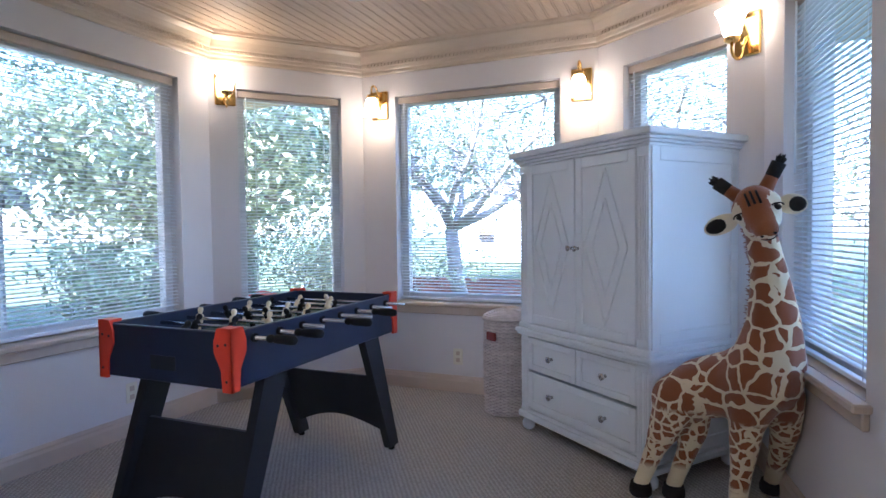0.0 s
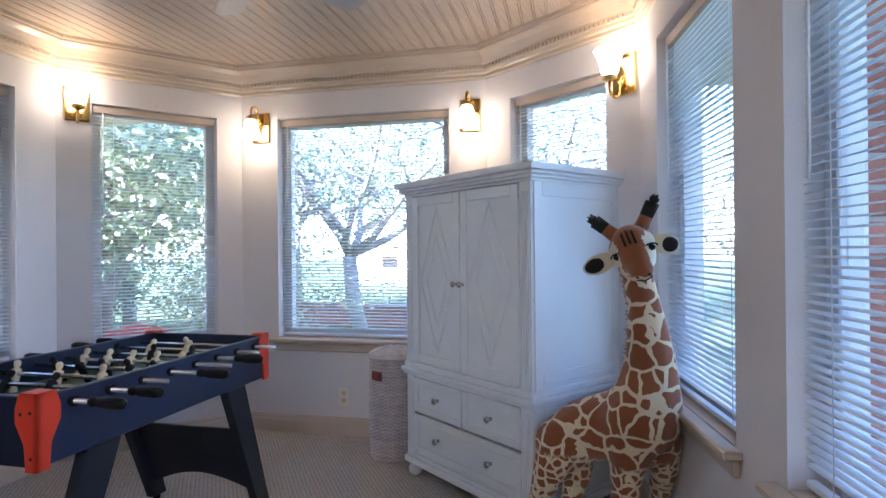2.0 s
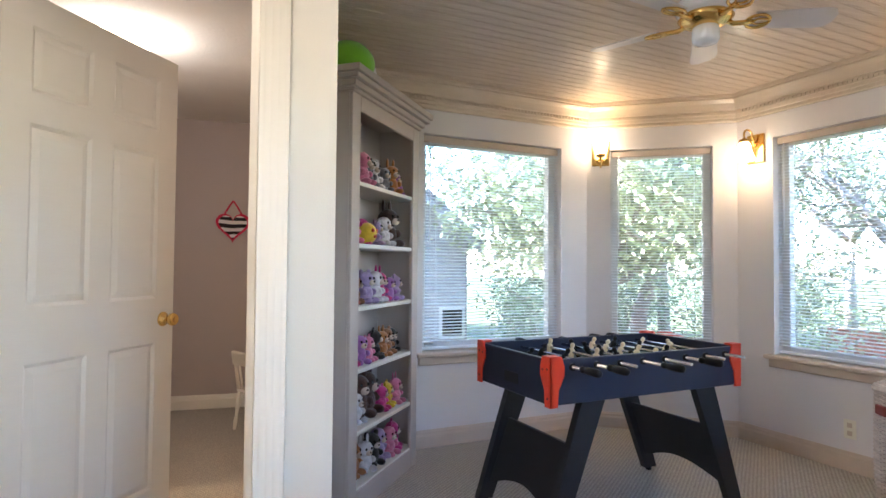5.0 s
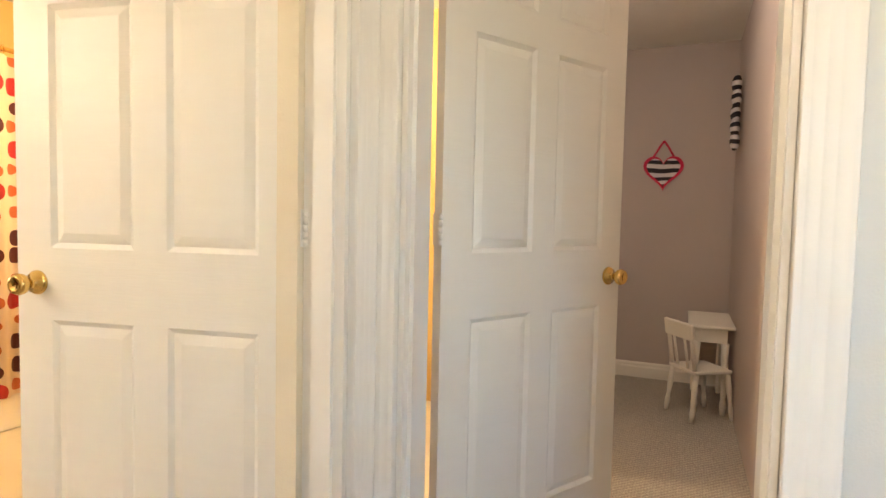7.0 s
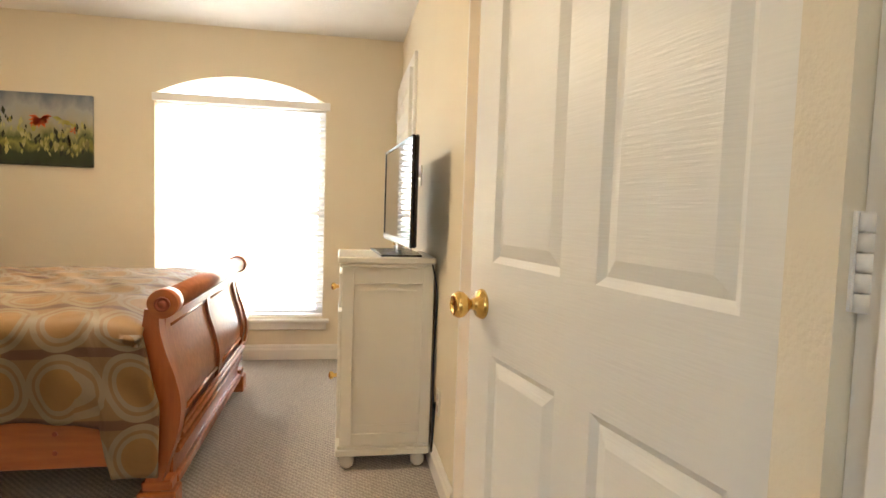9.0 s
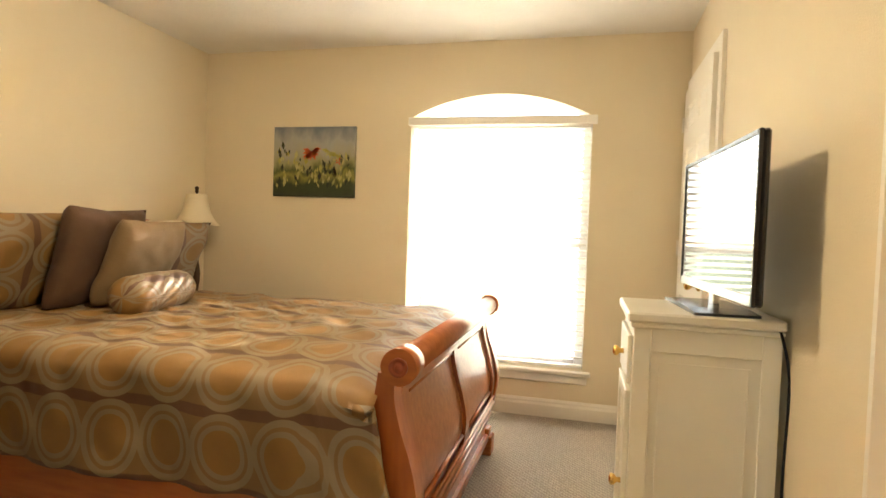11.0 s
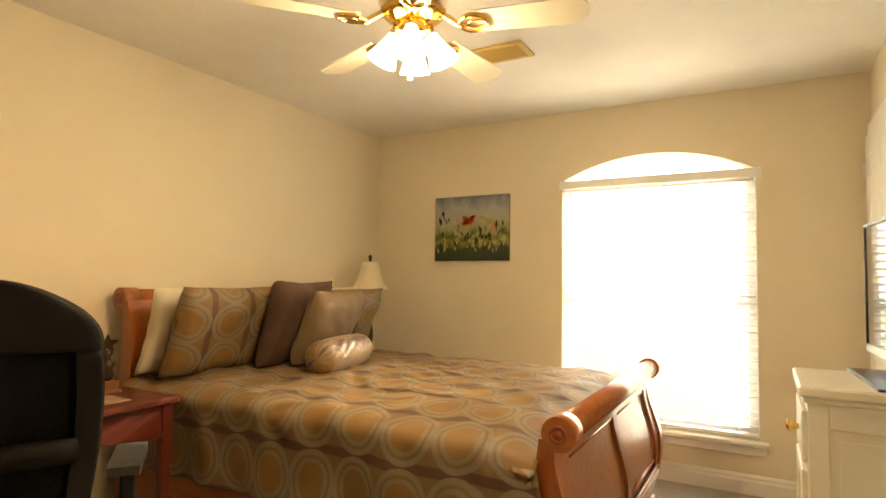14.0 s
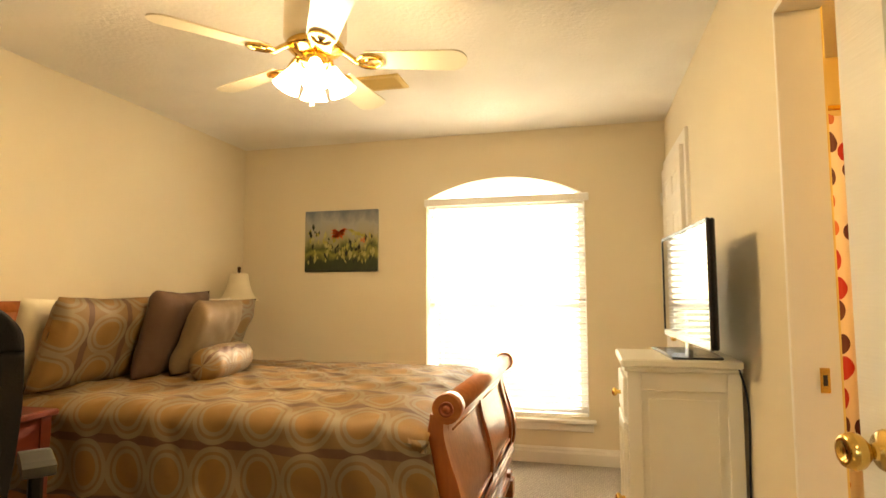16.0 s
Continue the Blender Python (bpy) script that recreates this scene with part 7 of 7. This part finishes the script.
cc = thing("child_chair", Matrix.Translation((-2.12, 0.5, 0)) @ Matrix.Rotation(radians(35), 4, "Z"), "small white painted child's chair", "chair")
part("seat", one_box(-0.13, 0.13, -0.12, 0.13, 0.28, 0.3, 0.005), M_WHITE, cc)
for x in (-0.11, 0.11):
    for y, zt, lean_y in ((-0.1, 0.28, -0.03), (0.11, 0.28, 0.03)):
        bm = bm_new()
        add_lathe(bm, [(0.011, 0), (0.016, 0.06), (0.011, 0.1), (0.018, 0.18), (0.014, 0.285)], along((x * 1.15, y + lean_y, 0), (x, y, 0.285)), 10)
        part("leg", bm, M_WHITE, cc)
    bm = bm_new()
    add_rod(bm, (x, -0.11, 0.3), (x, -0.15, 0.56), 0.014, 0.011, 10)
    part("back_post", bm, M_WHITE, cc)
bm = bm_new()
add_box(bm, -0.13, 0.13, -0.012, 0.012, -0.05, 0.05, Matrix.Translation((0, -0.15, 0.53)) @ Matrix.Rotation(radians(8), 4, "X"), 0.006)
part("top_rail", bm, M_WHITE, cc)
for x in (-0.05, 0.05):
    bm = bm_new()
    add_rod(bm, (x, -0.112, 0.3), (x, -0.145, 0.49), 0.008, seg=8)
    part("spindle", bm, M_WHITE, cc)

# ---- outside ----
GZ = -0.55
# unseen gable, added and pitched to keep sun out of the west bay window
bm = bm_new()
add_prism(bm, [(-5.0, 2.62), (0.72, 2.62), (-2.1, 4.75)], -3.5, 4.7, Matrix(((0, 1, 0, 0), (1, 0, 0, 0), (0, 0, 1, 0), (0, 0, 0, 1))))
structure("roof", bm, M_ROOF, "unseen dark shingle gable roof added to block the sun", "roof")
# unseen slab, added so that no sun leaks through the bay ceiling
structure("bay_sun_cover", one_box(-2.2, 3.2, 0.725, 4.7, 2.62, 2.75), M_ROOF, "unseen dark roof slab added over the game room bay against sun leaks", "roof")
structure("ground", one_box(-90, 90, -90, 90, GZ - 0.3, GZ), M_GRASS, "lawn with dry patches round the house", "lawn")


def tree(x, y, h, spread, seed, leaf, leaves, trunk_r=0.16, label="broad tree with a leafy crown outside the windows", size=0.052):
    t = thing("tree", Matrix.Translation((x, y, GZ)), label, "tree", "trees in the yard")
    rng = random.Random(seed)
    tips = []
    bm = bm_new()
    base = Vector((0, 0, 0))
    fork = Vector((rng.uniform(-0.3, 0.3), rng.uniform(-0.3, 0.3), h * 0.28))
    add_tube(bm, [base, base.lerp(fork, 0.5) + Vector((rng.uniform(-0.1, 0.1), rng.uniform(-0.1, 0.1), 0)), fork], trunk_r, 10, trunk_r * 0.75)
    for k in range(7):
        a = 2 * math.pi * k / 7 + rng.uniform(-0.4, 0.4)
        d = Vector((math.cos(a), math.sin(a), rng.uniform(0.5, 1.5)))
        p, pts = fork.copy(), [fork.copy()]
        L = spread * rng.uniform(0.7, 1.1)
        for i in range(6):
            p = p + d.normalized() * L / 6 + Vector((rng.uniform(-1, 1), rng.uniform(-1, 1), rng.uniform(-0.5, 0.7))) * L * 0.06
            pts.append(p.copy())
            if i > 0:
                for _ in range(2):
                    q = p + Vector((rng.uniform(-1, 1), rng.uniform(-1, 1), rng.uniform(-0.4, 1))) * L * 0.32
                    mid = p.lerp(q, 0.5) + Vector((rng.uniform(-1, 1), rng.uniform(-1, 1), rng.uniform(-1, 1))) * L * 0.05
                    add_tube(bm, [p, mid, q], trunk_r * 0.16, 5, trunk_r * 0.05)
                    tips += [mid, q]
                    for _ in range(2):
                        r = q + Vector((rng.uniform(-1, 1), rng.uniform(-1, 1), rng.uniform(-0.5, 0.6))) * L * 0.2
                        add_tube(bm, [mid, r], trunk_r * 0.06, 4, trunk_r * 0.03)
                        tips.append(r)
        add_tube(bm, pts, trunk_r * 0.45, 7, trunk_r * 0.1)
    part("trunk", bm, M_BARK, t)
    n = leaves
    pos = np.zeros((n * 4, 3))
    for i in range(n):
        c = tips[rng.randrange(len(tips))]
        c = c + Vector((rng.gauss(0, 1), rng.gauss(0, 1), rng.gauss(0, 0.8))) * spread * 0.1
        u = Vector((rng.gauss(0, 1), rng.gauss(0, 1), rng.gauss(0, 1))).normalized()
        v = u.cross(Vector((rng.gauss(0, 1), rng.gauss(0, 1), rng.gauss(0, 1)))).normalized()
        s = size * rng.uniform(0.6, 1.5)
        for k, w in enumerate((-u * s, v * s * 0.5, u * s, -v * s * 0.5)):
            pos[i * 4 + k] = c + w
    me = bpy.data.meshes.new("crown")
    me.from_pydata([tuple(p) for p in pos], [], [(4 * i, 4 * i + 1, 4 * i + 2, 4 * i + 3) for i in range(n)])
    me.materials.append(leaf)
    cr = new("crown", me)
    cr.parent = t
    tagged(cr, kind="stuff")


for args in (
    (-5.2, 5.0, 5.2, 2.3, 1, M_LEAF2, 18000), (-7.0, 7.0, 6.5, 3.0, 2, M_LEAF, 18000), (-9.5, 9.5, 8.0, 3.8, 3, M_LEAF, 9000),
    (-3.6, 9.6, 6.0, 3.2, 4, M_LEAF2, 3500), (-0.6, 11.0, 6.5, 3.6, 5, M_LEAF, 2500), (-11.0, 8.0, 8.0, 3.8, 6, M_LEAF, 12000),
    (-4.5, 15.0, 8.5, 4.5, 7, M_LEAF, 9000), (3.2, 13.0, 5.0, 2.6, 8, M_LEAF2, 3500), (9.0, 9.0, 5.0, 2.6, 9, M_LEAF2, 5000),
    (-10.0, 16.0, 9.0, 4.5, 10, M_LEAF, 9000), (1.0, 18.0, 8.0, 4.5, 11, M_LEAF, 8000), (11.5, 4.0, 4.0, 2.2, 12, M_LEAF, 6000),
):
    x, y, h, sp, seed, leaf, nl = args
    tree(x, y, h, sp, seed, leaf, nl * 95 // 100)

for x, y, sp, seed, leaf in ((-5.9, 4.9, 1.3, 31, M_LEAF), (-8.0, 7.6, 2.0, 32, M_LEAF), (-4.6, 7.6, 1.5, 33, M_LEAF2), (-10.5, 12.0, 2.4, 34, M_LEAF), (-2.2, 14.0, 2.0, 35, M_LEAF), (7.0, 6.0, 1.5, 36, M_LEAF2), (8.2, 3.2, 1.6, 37, M_LEAF), (5.2, 9.0, 1.4, 38, M_LEAF2)):
    tree(x, y, 1.1, sp, seed, leaf, 3200, 0.05, "dense leafy bush in the yard", size=0.045)


def brick_wall(name, m, length, rows, label):
    t = thing(name, m, label, "brick wall")
    part("core", one_box(0, length, 0.01, 0.2, 0, rows * 0.075), M_MORTAR, t)
    bm = one_box(0, 0.21, 0, 0.21, 0, 0.062, 0.004)
    first = part("brick", bm, M_BRICK, t)
    n = 0
    for r in range(rows):
        s = 0.0 if r % 2 else -0.11
        while s < length - 0.1:
            if s >= 0:
                q = Matrix.Translation((s, 0, r * 0.075 + 0.006))
                if n == 0:
                    first.matrix_basis = q
                else:
                    share(first, "brick", t, q)
                n += 1
            s += 0.222
    return t


brick_wall("brick_wall", Matrix.Translation((-7.5, 12.0, GZ)) @ Matrix.Rotation(radians(3), 4, "Z"), 7.6, 7, "low red brick garden wall beyond the trees")


def far_house(m, w, d, h, rise, label, panes):
    """A gabled house: front at y=0, the gable over it. panes: windows of the front as (x, z, width, height)."""
    t = thing("house", m, label, "house")
    bm = one_box(0, w, 0, d, 0, h)
    add_prism(bm, [(0, h), (w, h), (w / 2, h + rise)], 0.0, d)
    part("wall", bm, M_SIDING, t)
    slope, e = rise / (w / 2), 0.2
    for k in (-1, 1):
        c = w / 2
        pts = [(c, h + rise + 0.02), (c + k * (c + e), h - e * slope + 0.02), (c + k * (c + e), h - e * slope + 0.16), (c, h + rise + 0.19)]
        part("roof_slope", add_prism(bm_new(), pts, -0.4, d + 0.4), M_ROOF, t)
        pts = [(c, h + rise - 0.12), (c + k * (c + e), h - e * slope - 0.12), (c + k * (c + e), h - e * slope + 0.018), (c, h + rise + 0.018)]
        part("barge_board", add_prism(bm_new(), pts, -0.42, -0.37), M_SIDING, t)
    for x, z, wd, ht in panes:
        win = part("window", one_box(x - wd / 2, x + wd / 2, -0.04, 0.0, z, z + ht), M_FRAME, t)
        part("pane", one_box(x - wd / 2 + 0.06, x + wd / 2 - 0.06, -0.05, -0.04, z + 0.06, z + ht - 0.06), M_SCREEN, win)


far_house(Matrix.Translation((-8.0, -4.4, GZ)) @ Matrix.Rotation(radians(90), 4, "Z"), 8.4, 7.0, 2.25, 3.6, "pale brick neighbouring house with a dark gabled roof", [(8.1, 0.4, 0.5, 0.6), (5.2, 1.0, 1.1, 1.3), (2.2, 1.0, 1.1, 1.3)])
far_house(Matrix.Translation((-14.0, 26.0, GZ)), 10.0, 8.0, 2.8, 2.6, "grey house behind the brick wall", [(2.0, 0.9, 1.0, 1.3), (5.0, 0.9, 1.0, 1.3), (8.0, 0.9, 1.0, 1.3)])
um = thing("patio_umbrella", Matrix.Translation((-5.6, 6.6, GZ)), "faded red patio umbrella in the yard", "umbrella")
bm = bm_new()
add_rod(bm, (0, 0, 0), (0, 0, 0.75), 0.02)
part("pole", bm, M_FRAME, um)
bm = bm_new()
add_lathe(bm, [(1.15, 0.28), (0.9, 0.42), (0.5, 0.6), (0.03, 0.75), (0.03, 0.74), (0.5, 0.585), (0.9, 0.405), (1.14, 0.27)], None, 8, False)
for f in bm.faces:
    f.smooth = False
part("canopy", bm, M_UMBRELLA, um)
# brick reveal outside the large east window
bm = bm_new()
m, length = wall_frame(PATHWAY[4], PATHWAY[5])
s = along_wall(PATHWAY[4], PATHWAY[5], (1.962, 2.357))
br = thing("brick_pier", m @ Matrix.Translation((s - 0.12, 0.195, GZ)), "red brick pier beside the east window", "brick pier")
part("core", one_box(0.006, 0.1, 0.004, 0.1, 0, 2.85), M_MORTAR, br)
bm = one_box(0, 0.105, 0, 0.105, 0, 0.064, 0.004)
first = part("brick", bm, M_BRICK, br)
for r in range(1, 37):
    share(first, "brick", br, Matrix.Translation((0, 0, r * 0.0765)))
